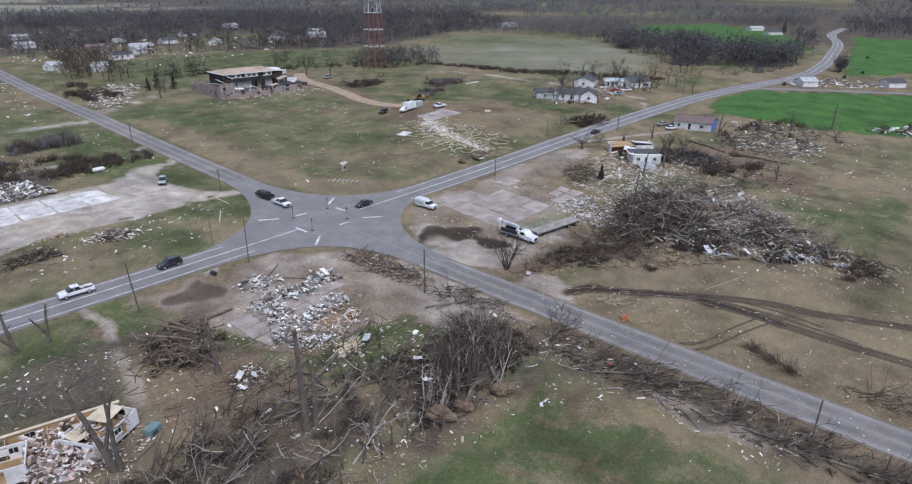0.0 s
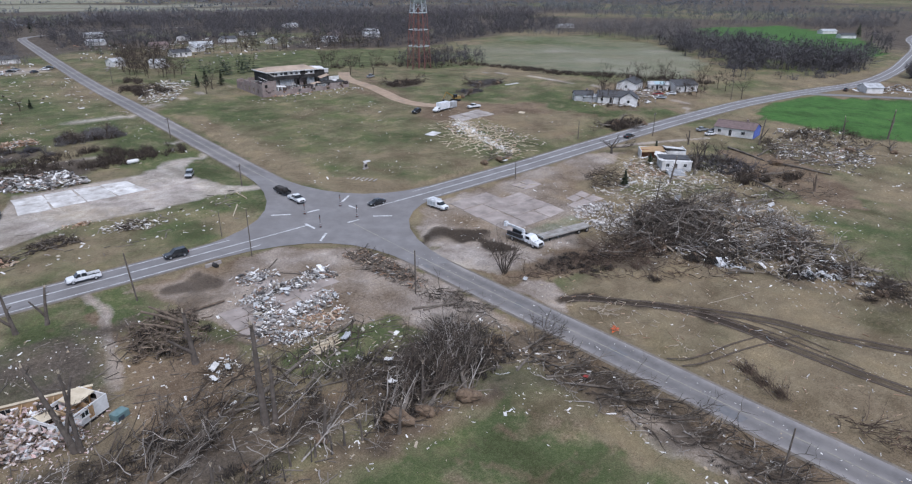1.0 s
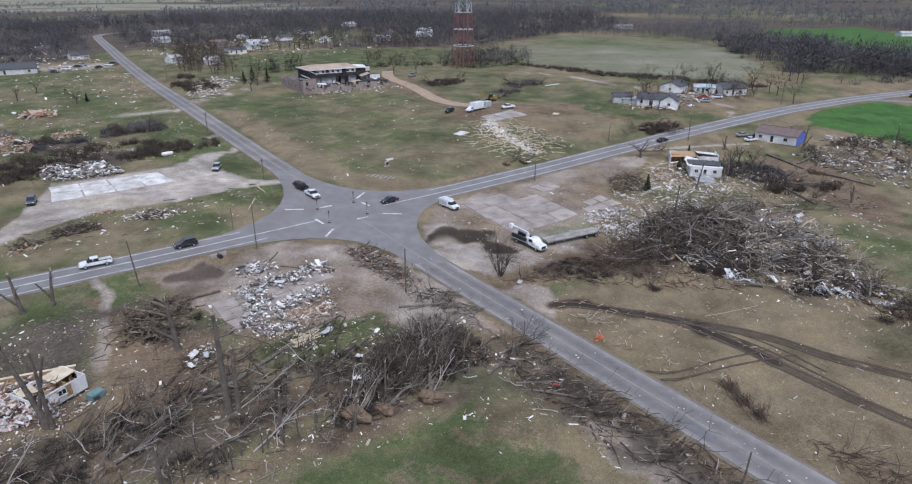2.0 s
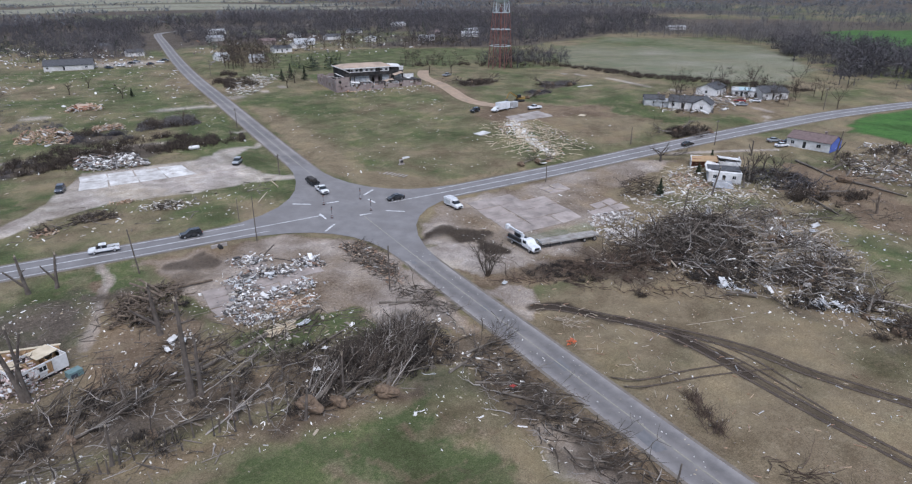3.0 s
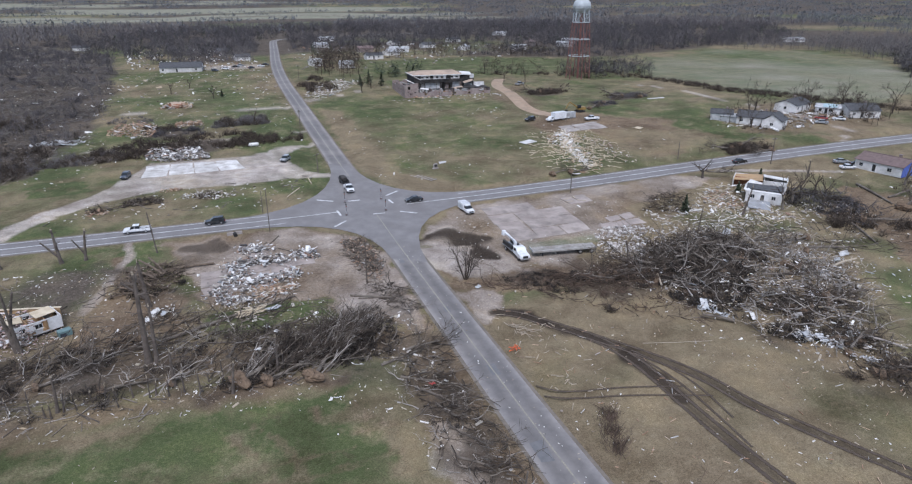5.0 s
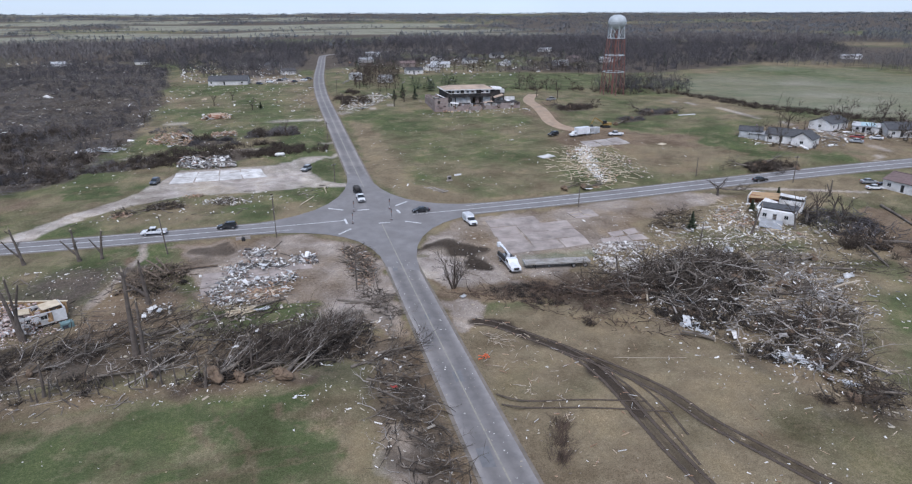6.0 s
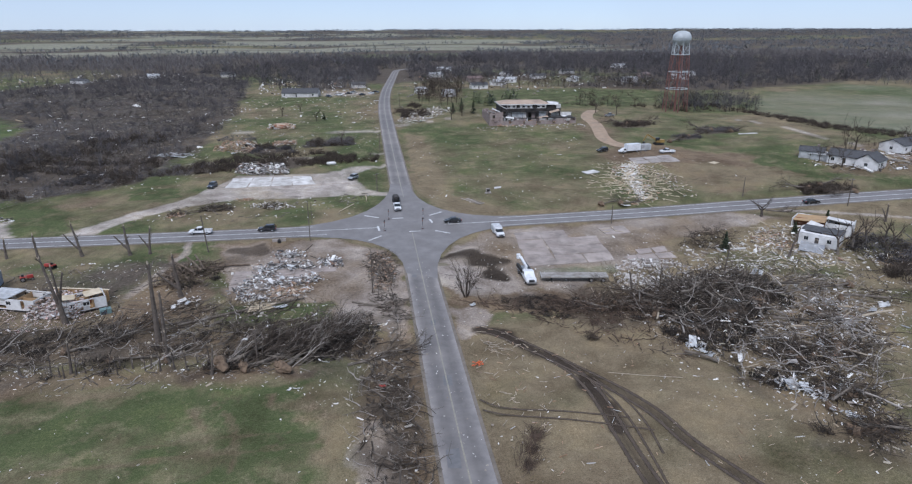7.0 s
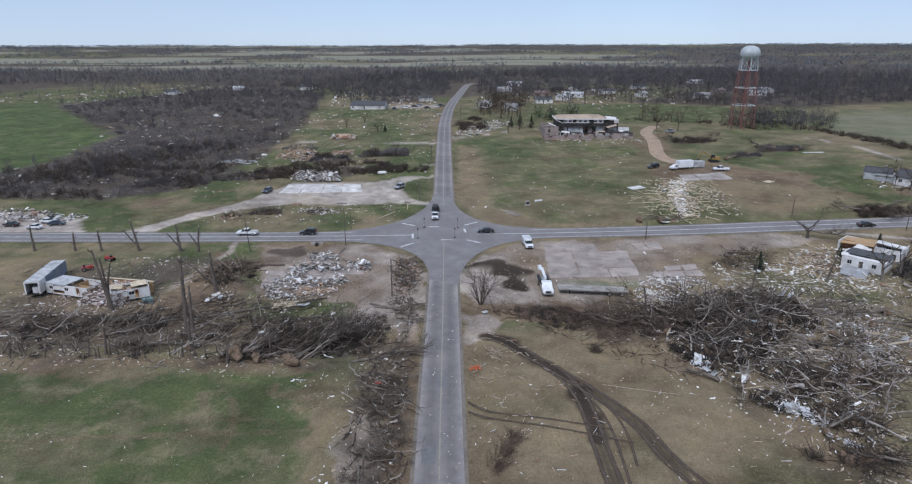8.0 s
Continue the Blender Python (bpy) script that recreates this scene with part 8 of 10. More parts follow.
# eastern wreck of trees
tangle("brushwood_east", [(28, -58), (42, -56), (50, -50), (58, -46), (68, -45), (74, -52), (71, -63), (61, -69), (50, -70), (38, -63)], 460, 41, "great tangle of uprooted trees and broken limbs", (2, 8), (0.04, 0.17), 3.2, pale=0.4, keep=lambda x, y, rs: cloud(x, y, 8, 72) + 0.4 * rs.uniform(-1, 1, len(x)) > -0.1)
tangle("brushwood_east", [(10, -53), (28, -54), (34, -60), (28, -63), (14, -58)], 150, 42, "low red-brown brush heap along the edge of the dirt lot", (1.5, 4.5), (0.03, 0.1), 1.1, None, M_BROWNTWIG)
tangle("brushwood_east", [(20, -60), (27, -60), (37, -66), (45, -74), (43, -82), (36, -76), (28, -70), (20, -64)], 130, 68, "low red-brown sticks strewn along the edge of the field", (0.8, 4.5), (0.03, 0.11), 0.5, None, M_BROWNTWIG)
tangle("brushwood_east", [(26, -55), (40, -53), (48, -52), (48, -66), (38, -65), (28, -61)], 300, 67, "red-brown tangle of broken branches at the end of the wreckage", (1.5, 5.5), (0.03, 0.12), 2.2, 200, M_BROWNTWIG)
tangle("brushwood_east", [(40, -66), (60, -72), (80, -70), (86, -74), (76, -82), (66, -90), (65, -106), (56, -110), (48, -96), (44, -82)], 420, 43, "broken limbs and wreckage strewn across the field", (1, 5), (0.04, 0.14), 1.3, pale=0.45, keep=lambda x, y, rs: cloud(x, y, 8, 72) + 0.3 * rs.uniform(-1, 1, len(x)) > 0.08)
tangle("brushwood_east", [(60, -42), (72, -42), (90, -48), (112, -50), (126, -62), (110, -76), (92, -66), (78, -52)], 130, 44, "dark brush and broken limbs around the wrecked house", (1.5, 5), (0.04, 0.13), 1.5, pale=0.4)
tangle("brush_heap", [(68, -28), (73, -19), (82, -18), (80, -28), (73, -31)], 220, 45, "purple-grey brush heap at the edge of the lot", (2, 4), (0.03, 0.07), 2.6, None, M_TWIG)
# dense root heaps and churned soil inside the wreck
for k, (x, y, rr, hh) in enumerate(((44, -59, 5, 3.0), (54, -56, 6, 3.6), (63, -54, 5, 3.2), (68, -58, 4.5, 3.0), (58, -66, 5, 2.8), (48, -72, 4, 2.0), (76, -68, 3, 1.2), (60, -82, 4, 1.8), (60, -93, 4, 1.8), (70, -81, 4, 1.8), (58, -103, 4, 1.6), (36, -59, 3, 1.8))):
    ring = [(x + rr * (0.8 + 0.3 * TR.random()) * math.cos(q * 0.785), y + rr * 0.8 * (0.8 + 0.3 * TR.random()) * math.sin(q * 0.785)) for q in range(8)]
    tangle("root_heap", ring, int(34 * rr), 700 + k, "dense dark heap of roots and snapped limbs", (1.2, 4), (0.03, 0.12), hh, None, M_TWIG)
    s = Soup()
    for j in range(9):
        s.shard(pose(x + TR.gauss(0, rr * 0.4), y + TR.gauss(0, rr * 0.35), land(x, y) - 0.15, TR.gauss(0, 15), TR.gauss(0, 15), TR.uniform(0, 180)), TR.uniform(0.8, 2.6), TR.uniform(0.6, 1.8), TR.uniform(0.5, 1.3), TR)
    s.ob("soil_clods", M_SOIL, None, "churned clods of torn-up soil among the roots", "soil", "stuff")
WRECK_TREES_1 = ((48, -60, 150, 16, 0.34, 1.3),
    (60, -58, 20, 17, 0.36, 0),
    (44, -64, -40, 13, 0.28, 1.0),
    (60, -54, 165, 14, 0.34, 0),
    (66, -62, 200, 16, 0.32, 1.4),
    (70, -54, -20, 15, 0.3, 0),
    (38, -59, -10, 14, 0.3, 0.9),
    (58, -66, 95, 12, 0.34, 1.2),
    (64, -70, -30, 13, 0.26, 0),)
WRECK_TREES_2 = ((74, -66, 60, 10, 0.22, 1.0),
    (32, -58, -35, 9, 0.2, 0),
    (47, -68, -60, 11, 0.22, 0),
    (84, -62, -30, 14, 0.3, 1.0),
    (70, -80, -110, 12, 0.24, 0.9),
    (56, -97, 20, 9, 0.22, 0.8),
    (63, -104, 165, 11, 0.22, 0),
    (90, -56, 200, 12, 0.3, 1.0),)
for x, y, hd, ln, r, pl in WRECK_TREES_1 + WRECK_TREES_2:
    felled_tree(x, y, hd, ln, r, pl, "uprooted tree in a tangle of wreckage", depth=2, rise=0.3, lift=TR.uniform(0, 1.2))
for x, y, hd, ln, r, pl in ((128, -50, 20, 17, 0.4, 1.6), (112, -52, -20, 14, 0.35, 1.2), (142, -56, 170, 16, 0.38, 1.2), (160, -60, -10, 18, 0.36, 1.4), (133, -42, 0, 13, 0.3, 0), (170, -70, 30, 14, 0.3, 1.0), (150, -48, 15, 12, 0.3, 0)):
    felled_tree(x, y, hd, ln, r, pl, "uprooted trunk lying on bare soil behind the houses", depth=1)
for x, y, hd, ln, r in ((110.8, 125, 150, 13, 0.4), (139.5, 98.4, 190, 14, 0.4), (124, 88, 10, 9, 0.3), (118, 127, -20, 10, 0.3), (146, 93, 30, 9, 0.3), (112, 80, 20, 8, 0.35), (137, 4, 190, 12, 0.3), (126, 10, 170, 13, 0.34), (131, 12, 10, 12, 0.3), (64, 7.5, 5, 11, 0.26), (58, 8, 25, 9, 0.2)):
    felled_tree(x, y, hd, ln, r, 1.1, "uprooted tree lying on the grassy hillside", depth=2, rise=0.4)
HILL_BRUSH = (([(104, 120), (106, 130), (120, 131), (124, 122), (112, 117)], 90, 2.8), ([(132, 95), (134, 104), (150, 102), (150, 92)], 80, 2.6), ([(118, 84), (119, 92), (128, 91), (128, 84)], 50, 2.2), ([(122, 5.5), (124, 14), (142, 12), (144, 5.5)], 90, 2.8))
ROAD_BRUSH = (([(-40, 104), (-38, 116), (-20, 118), (-18, 106)], 90, 3.4), ([(-66, 94), (-64, 106), (-44, 106), (-42, 94)], 80, 2.6), ([(-78, 64), (-76, 90), (-50, 94), (-20, 92), (-8, 84), (-10, 73), (-34, 71)], 330, 3.2), ([(-90, 62), (-88, 76), (-70, 78), (-66, 66)], 90, 2.4), ([(-118, 52), (-112, 70), (-90, 74), (-90, 56)], 110, 2.4), ([(-1, 180), (4, 200), (14, 226), (18, 214), (8, 180)], 90, 3.4), ([(-80, 120), (-78, 134), (-64, 134), (-62, 120)], 50, 2.0))
for k, (poly, n, hgt) in enumerate(HILL_BRUSH + ROAD_BRUSH):
    stand("brush_heap", poly, n, 460 + k, (hgt * 0.35, hgt), BUSH, (M_TWIG, M_WOODS, M_WOODS_N)[k % 3], "dark heap of storm-broken brush on the grass", 1.6, keep=lambda x, y, rs: cloud(x, y, 8, 37) + 0.35 * rs.uniform(-1, 1, len(x)) > 0.0)

for poly, n in (([(-62, 17), (-60, 23), (-54, 23), (-52, 18)], 130), ([(-44, 19), (-43, 22), (-38, 22), (-37, 19)], 40), ([(-70, 14), (-69, 18), (-63, 18), (-62, 15)], 40)):
    tangle("brush_heap", poly, n, n + 900, "small heap of stumps and broken boards on the verge", (1, 3), (0.06, 0.2), 1.3)
# standing snags and leafless trees
SNAGS_1 = ((-43.4, -71.5, 6.0, (-0.05, 0.02), 0.3, False, "short broken tree trunk in the tree belt"),
    (-46.4, -63.6, 9.5, (0.03, 0.02), 0.36, False, "broken tree trunk beside a taller one"),
    (-47.6, -63.2, 14.5, (0.0, 0.02), 0.5, False, "splintered trunk standing in the tree belt"),
    (-49.4, -43.2, 9.0, (-0.02, 0), 0.45, True, "forked broken trunk near the wood heap"),
    (-67.6, -53.2, 13.0, (-0.2, 0.12), 0.42, True, "leaning snapped tree beside the wrecked mobile home"),
    (-67.0, -53.7, 12.0, (-0.04, -0.06), 0.32, False, "snapped tree trunk beside the wrecked mobile home"),
    (-68.6, -16.4, 7.5, (-0.12, 0), 0.4, True, "forked tree trunk snapped off beside the highway"),
    (-79.8, -15.9, 8.5, (-0.15, 0), 0.36, True, "forked tree trunk snapped off beside the highway"),
    (-89.8, -15.8, 5.8, (0, 0), 0.34, False, "snapped tree trunk beside the highway"),
    (-97, -15.5, 4.8, (0, 0), 0.34, False, "snapped tree trunk beside the highway"),
    (-107.5, -15.8, 6.8, (-0.05, 0), 0.36, False, "snapped tree trunk beside the highway"),
    (-64.1, -16.2, 6.8, (0.12, 0), 0.34, True, "forked tree trunk snapped off beside the highway"),)
SNAGS_2 = ((-58, -73, 5.5, (0.1, 0.05), 0.26, False, "short splintered trunk in the tree belt"),
    (-35.5, -76, 5, (0.12, 0), 0.24, False, "pale splintered trunk in the tree belt"),
    (-29, -72.5, 6, (0.05, 0), 0.2, False, "thin splintered trunk in the tree belt"),
    (42, -57, 7, (-0.1, 0), 0.28, False, "splintered trunk rising from the wreckage"),
    (67, -47, 8, (0.05, 0), 0.22, False, "splintered trunk rising from the wreckage"),
    (88.5, -37.8, 7.5, (0.22, 0), 0.3, False, "snapped tree leaning by the wrecked house"),
    (146.5, -36, 9, (0.1, 0), 0.3, True, "snapped tree beside the blue-gabled house"),
    (176, -52, 8, (0.1, 0.1), 0.3, False, "pale snapped trunk behind the houses"),
    (190, -62, 10, (0.15, 0), 0.35, True, "battered tree at the edge of the green field"),
    (128, -20, 5, (0, 0), 0.3, True, "splintered stump beside the driveway"),)
snag(111.1, -68.5, 5, (-0.1, 0), 0.36, 5, "tan splintered stump standing on bare soil", True, M_LIMBWOOD, 0)
for x, y, h, ln, r, fk, lb in SNAGS_1 + SNAGS_2:
    snag(x, y, h, ln, r, 4, lb, fk, None, 1)
bare_tree(98.5, -9.7, 6.5, 0.36, 4, "dark snapped tree with torn limbs beside the highway", 2, M_BARK_D, 0.9)
felled_tree(99.8, -9.5, -25, 10, 0.24, 0, "top of a snapped tree leaning down to the ground", depth=1, lift=1.6)
v = thing("tree", pose(9.0, -50.2, land(9, -50) - 0.1), "leafless many-stemmed tree with fine reddish spreading twigs", "tree")
for k in range(15):
    s = Soup()
    q = 0.42 * k * 6.28 / 6.28 * 2.399 + TR.uniform(-0.3, 0.3)
    bough(s, (0.35 * math.cos(q), 0.35 * math.sin(q), 0), (0.42 * math.cos(q), 0.42 * math.sin(q), 1.0), TR.uniform(5.0, 8.2), 0.085, TR, 2, 0.1, None, 4, (4, 6), 0.5)
    as_part(s, "stem", M_TWIG, v)
bare_tree(100.5, -38.5, 9.5, 0.3, 4, "battered leafless tree behind the wrecked house", 2)
bare_tree(106.5, -35.5, 8.5, 0.28, 3, "battered leafless tree behind the wrecked house", 2)
for x, y, h in ((164, 44, 13), (172, 50, 12), (212, 44, 12), (224, 30, 15), (197, 55, 9), (118, 158, 9), (110, 168, 10), (152, 30, 8), (215, 5, 11), (-24, 108, 6), (-60, 190, 6), (-40, 170, 5), (-86, 150, 5), (-52, 205, 6), (30, 160, 8), (37, 172, 7)):
    bare_tree(x, y, h, 0.2, 4, "leafless winter tree standing in the grass", 3, M_TWIG, 0.5)


for a, c, r in (((-46, -57.5), (-24, -47.5), 0.3), ((-58, -62), (-44, -55), 0.22), ((-32, -62), (-22, -56), 0.2), ((-92, -58), (-76, -55), 0.26), ((44, -72), (54, -79), 0.14), ((49, -84), (60, -88), 0.12), ((109.6, -49.1), (102.2, -64.3), 0.32), ((134.5, -31), (129.4, -46), 0.36), ((129.2, -47), (129.8, -66), 0.34)):
    s = Soup()
    p0, p1 = Vector((*a, land(*a) + r)), Vector((*c, land(*c) + r * 0.8))
    s.tube([p0, p0.lerp(p1, 0.5) + Vector((0.2, 0.3, 0.1)), p1], [r, r * 0.85, r * 0.55], 8)
    s.ob("log", M_BARK, None, "long bare trunk lying across the torn ground", "log")


def cedar(x, y, h):
    """A small evergreen: trunk and tiers of ragged sprays."""
    v = thing("cedar_tree", pose(x, y, land(x, y)), "small dark evergreen cedar with a ragged outline", "tree")
    s = Soup()
    s.tube([Vector((0, 0, 0)), Vector((0, 0, h * 0.9))], [0.12, 0.02], 6)
    as_part(s, "trunk", M_BARK_D, v)
    s = Soup()
    for k in range(170):
        t = TR.uniform(0.06, 1.0)
        q = TR.uniform(0, 6.283)
        rr = (1 - t) * h * 0.38 * TR.uniform(0.5, 1.1) + 0.1
        a = Vector((0, 0, t * h))
        e = a + Vector((math.cos(q) * rr, math.sin(q) * rr, TR.uniform(0.0, 0.5)))
        w = Vector((-math.sin(q), math.cos(q), 0.3)) * TR.uniform(0.15, 0.35)
        m = a.lerp(e, 0.55)
        s.add([a, m + w, e, m - w, m + Vector((0, 0, 0.18))], [(0, 1, 4), (1, 2, 4), (2, 3, 4), (3, 0, 4)])
    as_part(s, "crown", M_FOLIAGE, v)
    return v


for x, y, h in ((76, -31, 4.5), (99, -24, 3.2), (-36, 172, 3.5), (44, 178, 7), (38, 182, 8), (33, 180, 6), (480, 40, 12), (620, 95, 12), (605, 90, 12), (113, -17, 3.0)):
    cedar(x, y, h)
tangle("fallen_crown", [(9.6, -110.4), (10.6, -110), (14, -117), (13, -120), (9.4, -120), (9, -115)], 60, 73, "fallen leafless branch lying beside the road", (1.5, 4.2), (0.025, 0.08), 0.9, -70, M_BROWNTWIG)
# dead shrubs in the field
for x, y, h in ((11.6, -98.6, 2.4), (10.4, -101.6, 2.6), (9.2, -104.6, 2.4), (31, -66, 2.0), (34.5, -65.5, 1.6)):
    v = thing("shrub", pose(x, y, land(x, y)), "leafless purple-brown shrub flattened in the field", "shrub")
    s = Soup()
    for k in range(46):
        q = TR.uniform(0, 6.283)
        bough(s, (TR.gauss(0, 0.6), TR.gauss(0, 0.6), 0.02), (math.cos(q) * 0.6 + 0.5, math.sin(q) * 0.6 + 0.8, 0.38), h * TR.uniform(0.5, 1.1), 0.035, TR, 1, 0.15, 0.0, 3, (2, 3))
    tagged(as_part(s, "crown", M_BROWNTWIG, v), kind="stuff")
# battered stems along the front of the belt, bent over by the storm
def bent_stem(x, y, h, lean, r, material):
    v = thing("broken_tree", pose(x, y, land(x, y) - 0.1), "slender battered tree bent over in the tree belt", "tree")
    s = Soup()
    pts = bend((0, 0, 0), (lean[0], lean[1], 1), h, 0.08, 6, TR)
    s.tube(pts, [r * (1 - 0.13 * k) for k in range(7)], 6)
    as_part(s, "trunk", material, v)
    for _ in range(TR.randint(3, 5)):
        s = Soup()
        t = TR.uniform(0.25, 0.95) * 6
        k = min(int(t), 5)
        bough(s, pts[k].lerp(pts[k + 1], t - k), (TR.gauss(lean[0], 0.7), TR.gauss(lean[1], 0.7), TR.uniform(0.1, 1.0)), h * TR.uniform(0.2, 0.4), r * 0.45, TR, 1, 0.16, None, 3, (3, 5), 0.3)
        as_part(s, "limb", material, v)
    return v


for k in range(40):
    q = radians(TR.gauss(42, 11))
    x, y = TR.uniform(-36, -19), TR.uniform(-75.5, -70)
    bent_stem(x, y, TR.uniform(5.5, 10), (2.3 * math.cos(q), 2.3 * math.sin(q)), TR.uniform(0.07, 0.15), TR.choice((M_TWIG, M_TWIG, M_BARK, M_BARK, M_TWIG, M_BARK_P)))
for k in range(22):
    q = radians(TR.gauss(20, 40))
    bent_stem(TR.uniform(-100, -40), TR.uniform(-73.5, -60), TR.uniform(4, 9), (2.6 * math.cos(q), 2.6 * math.sin(q)), TR.uniform(0.07, 0.14), TR.choice((M_BARK, M_BARK_P, M_TWIG)))
# short broken stubs at the foot of the belt
for k in range(34):
    x = -78 + 1.5 * k + TR.uniform(-0.9, 0.9)
    snag(x, -74.4 + 3.0 * TR.random(), TR.uniform(1.4, 3.6), (TR.gauss(0, 0.1), TR.gauss(0, 0.1)), TR.uniform(0.09, 0.17), 2, "short broken stub of a tree at the foot of the belt", False, TR.choice((M_BARK_D, M_POLE)))
for x, y, h in ((112, -33, 8), (116.5, -37, 7), (110, -42, 7), (119, -31, 6)):
    bare_tree(x, y, h, 0.26, 4, "dark storm-torn tree behind the wrecked house", 2, M_BARK_D)
tangle("brush_heap", [(104, -36), (112, -27), (124, -34), (122, -50), (106, -54)], 150, 51, "dark tangle of torn trees behind the wrecked house", (2, 6), (0.05, 0.15), 2.8, None, M_WOODS_N)
# thin saplings and stubs along the ditch
for k in range(16):
    snag(-4.6 - 0.9 * (k % 3) + TR.uniform(-0.6, 0.6), -103 - 2.6 * k + TR.uniform(-1, 1), TR.uniform(1.4, 3.6), (TR.gauss(0, 0.12), TR.gauss(0, 0.12)), 0.11, 1, "thin broken sapling along the ditch")

# bleached limbs lying on top of the brushwood
tangle("bold_limbs", [(42, -60), (52, -52), (64, -50), (72, -55), (66, -66), (58, -75), (48, -72)], 64, 72, "thick bare limbs crossing over the dark tangle", (3, 8), (0.13, 0.27), 3.4, None, M_BARK, 1)
twig_mat([(46, -62), (54, -52), (64, -51), (70, -56), (64, -66), (58, -74), (49, -71)], 160, 487, (1.0, 2.6), "core of twigs coloured dark for the shade inside the tangle")
tangle("bleached_limbs", [(30, -58), (42, -56), (52, -50), (62, -47), (72, -47), (84, -56), (84, -74), (64, -98), (54, -92), (46, -70)], 210, 61, "pale bleached limbs lying across the brushwood", (2.5, 7.5), (0.06, 0.16), 3.4, None, M_BARK_P)
tangle("bleached_limbs", [(-110, -74), (-110, -58), (-60, -56), (-24, -58), (-12, -66), (-22, -75), (-60, -76)], 100, 62, "pale bleached limbs lying along the tree belt", (2, 6), (0.035, 0.11), 2.0, None, M_BARK_P)
tangle("bleached_limbs", [(-28, -71), (-20, -61), (-14, -61), (-14, -66), (-20, -72)], 130, 63, "pale slender limbs in the fan of uprooted crowns", (2.5, 6), (0.035, 0.085), 3.0, 45, M_BARK_P)

tangle("bleached_limbs", [(-12, -74), (-4, -72), (-3.8, -112), (-9, -112), (-12, -96)], 44, 66, "pale bleached limbs lying in the roadside ditch", (1.5, 4), (0.04, 0.12), 1.0, None, M_BARK_P)
tangle("yard_branches", [(-51, -50), (-49.5, -45), (-44.5, -44.5), (-44, -50)], 60, 64, "snapped branches heaped with scrap", (1, 3.2), (0.03, 0.09), 1.2)
tangle("brush_heap", [(136, -50), (148, -38), (174, -34), (188, -50), (158, -70), (137, -70)], 260, 65, "dark tangle of limbs among flattened houses", (1.5, 5), (0.04, 0.14), 1.6, None, None, 1, 0.4)

# ---------------------------------------------------------------- poles
DR = random.Random(77)


def utility_pole(x, y, h, arm=0.0, turn=0.0, r=0.15, lean=(0.0, 0.0), label="weathered wooden utility pole", guy=False):
    v = thing("utility_pole", pose(x, y, land(x, y) - 0.05, lean[0], lean[1], turn), label, "utility pole")
    part("pole", rod(r, (0, 0, 0), (0, 0, h), 10, r * 0.75), M_POLE, v)
    if arm:
        a = part("crossarm", block(arm, 0.12, 0.14, (0, 0.16, h - 0.7)), M_POLE, v)
        for s in (-0.9, -0.45, 0.45, 0.9):
            part("insulator", rod(0.06, (s * arm / 2, 0.16, h - 0.56), (s * arm / 2, 0.16, h - 0.34), 8), M_RIM, a)
    return v


utility_pole(-10.1, -46.2, 8.8)
utility_pole(-50.2, -16.8, 9.5, lean=(0, -4))
utility_pole(55.5, -7.8, 5.3, 0, 0, label="utility pole snapped off above the lot")
utility_pole(-8.9, 33.6, 6.2, 2.2, 40)
utility_pole(-26.2, -11.2, 10.5, 0, 0, 0.11, label="slim pale wooden pole beside the highway")
utility_pole(-27, 2.6, 6.0, 0, 0, 0.09, label="slim pale wooden pole beside the highway")
utility_pole(-7.1, -111.5, 7.3, 0, 0, 0.13, (0, 5), "leaning wooden pole along the roadside ditch")
utility_pole(127, -6.5, 8.5, 1.8, 5)
utility_pole(207, 6, 9, 1.8, 5)
utility_pole(103, 8, 6.0, 0, 0, label="broken utility pole on the verge")
utility_pole(-7.5, 95, 7, 1.8, 0)
utility_pole(4.0, 160, 8, 1.8, 0)
utility_pole(5, 215, 8, 1.8, 0)

# ---------------------------------------------------------------- loose wreckage


def scatter(name, poly, count, seed, material, label, size=(0.2, 0.9), flat=0.25, high=0.0, category="debris", keep=None, long=1.6):
    rnd = random.Random(seed)
    s = Soup()
    for x, y in strew(poly, count, seed, keep):
        a = rnd.uniform(size[0], size[1]) * (2.2 if rnd.random() < 0.04 else 1.0)
        z = land(x, y) + rnd.uniform(0, 1) ** 2 * high
        s.shard(pose(x, y, z - 0.02, rnd.gauss(0, 14), rnd.gauss(0, 14), rnd.uniform(0, 180)), a * rnd.uniform(0.8, long), a * rnd.uniform(0.35, 0.9), a * flat + 0.05, rnd)
    return s.ob(name, material, None, label, category, "stuff")


clear_of_road = lambda x, y, rs: (along(x, y, ROAD_NS) > 4.2) & (along(x, y, ROAD_EW) > 5) & (np.hypot(x, y + 3) > 20)
clumped = lambda x, y, rs: clear_of_road(x, y, rs) & (cloud(x, y, 9, 61) + 0.5 * rs.uniform(-1, 1, len(x)) > 0.05)
# house rubble on the south-west slab
HEAPS = ([(-34.6, -30), (-31.5, -28.8), (-28, -28.4), (-25, -30)], [(-34, -30.6), (-33.6, -34.4), (-34.8, -37.6), (-37.4, -41)], [(-32.2, -39.4), (-27.5, -38.8), (-23.4, -37.4)], [(-31.4, -21.6), (-29, -22)], [(-21, -27.6), (-18.6, -28.6)], [(-36, -45.2), (-34, -46.2)])


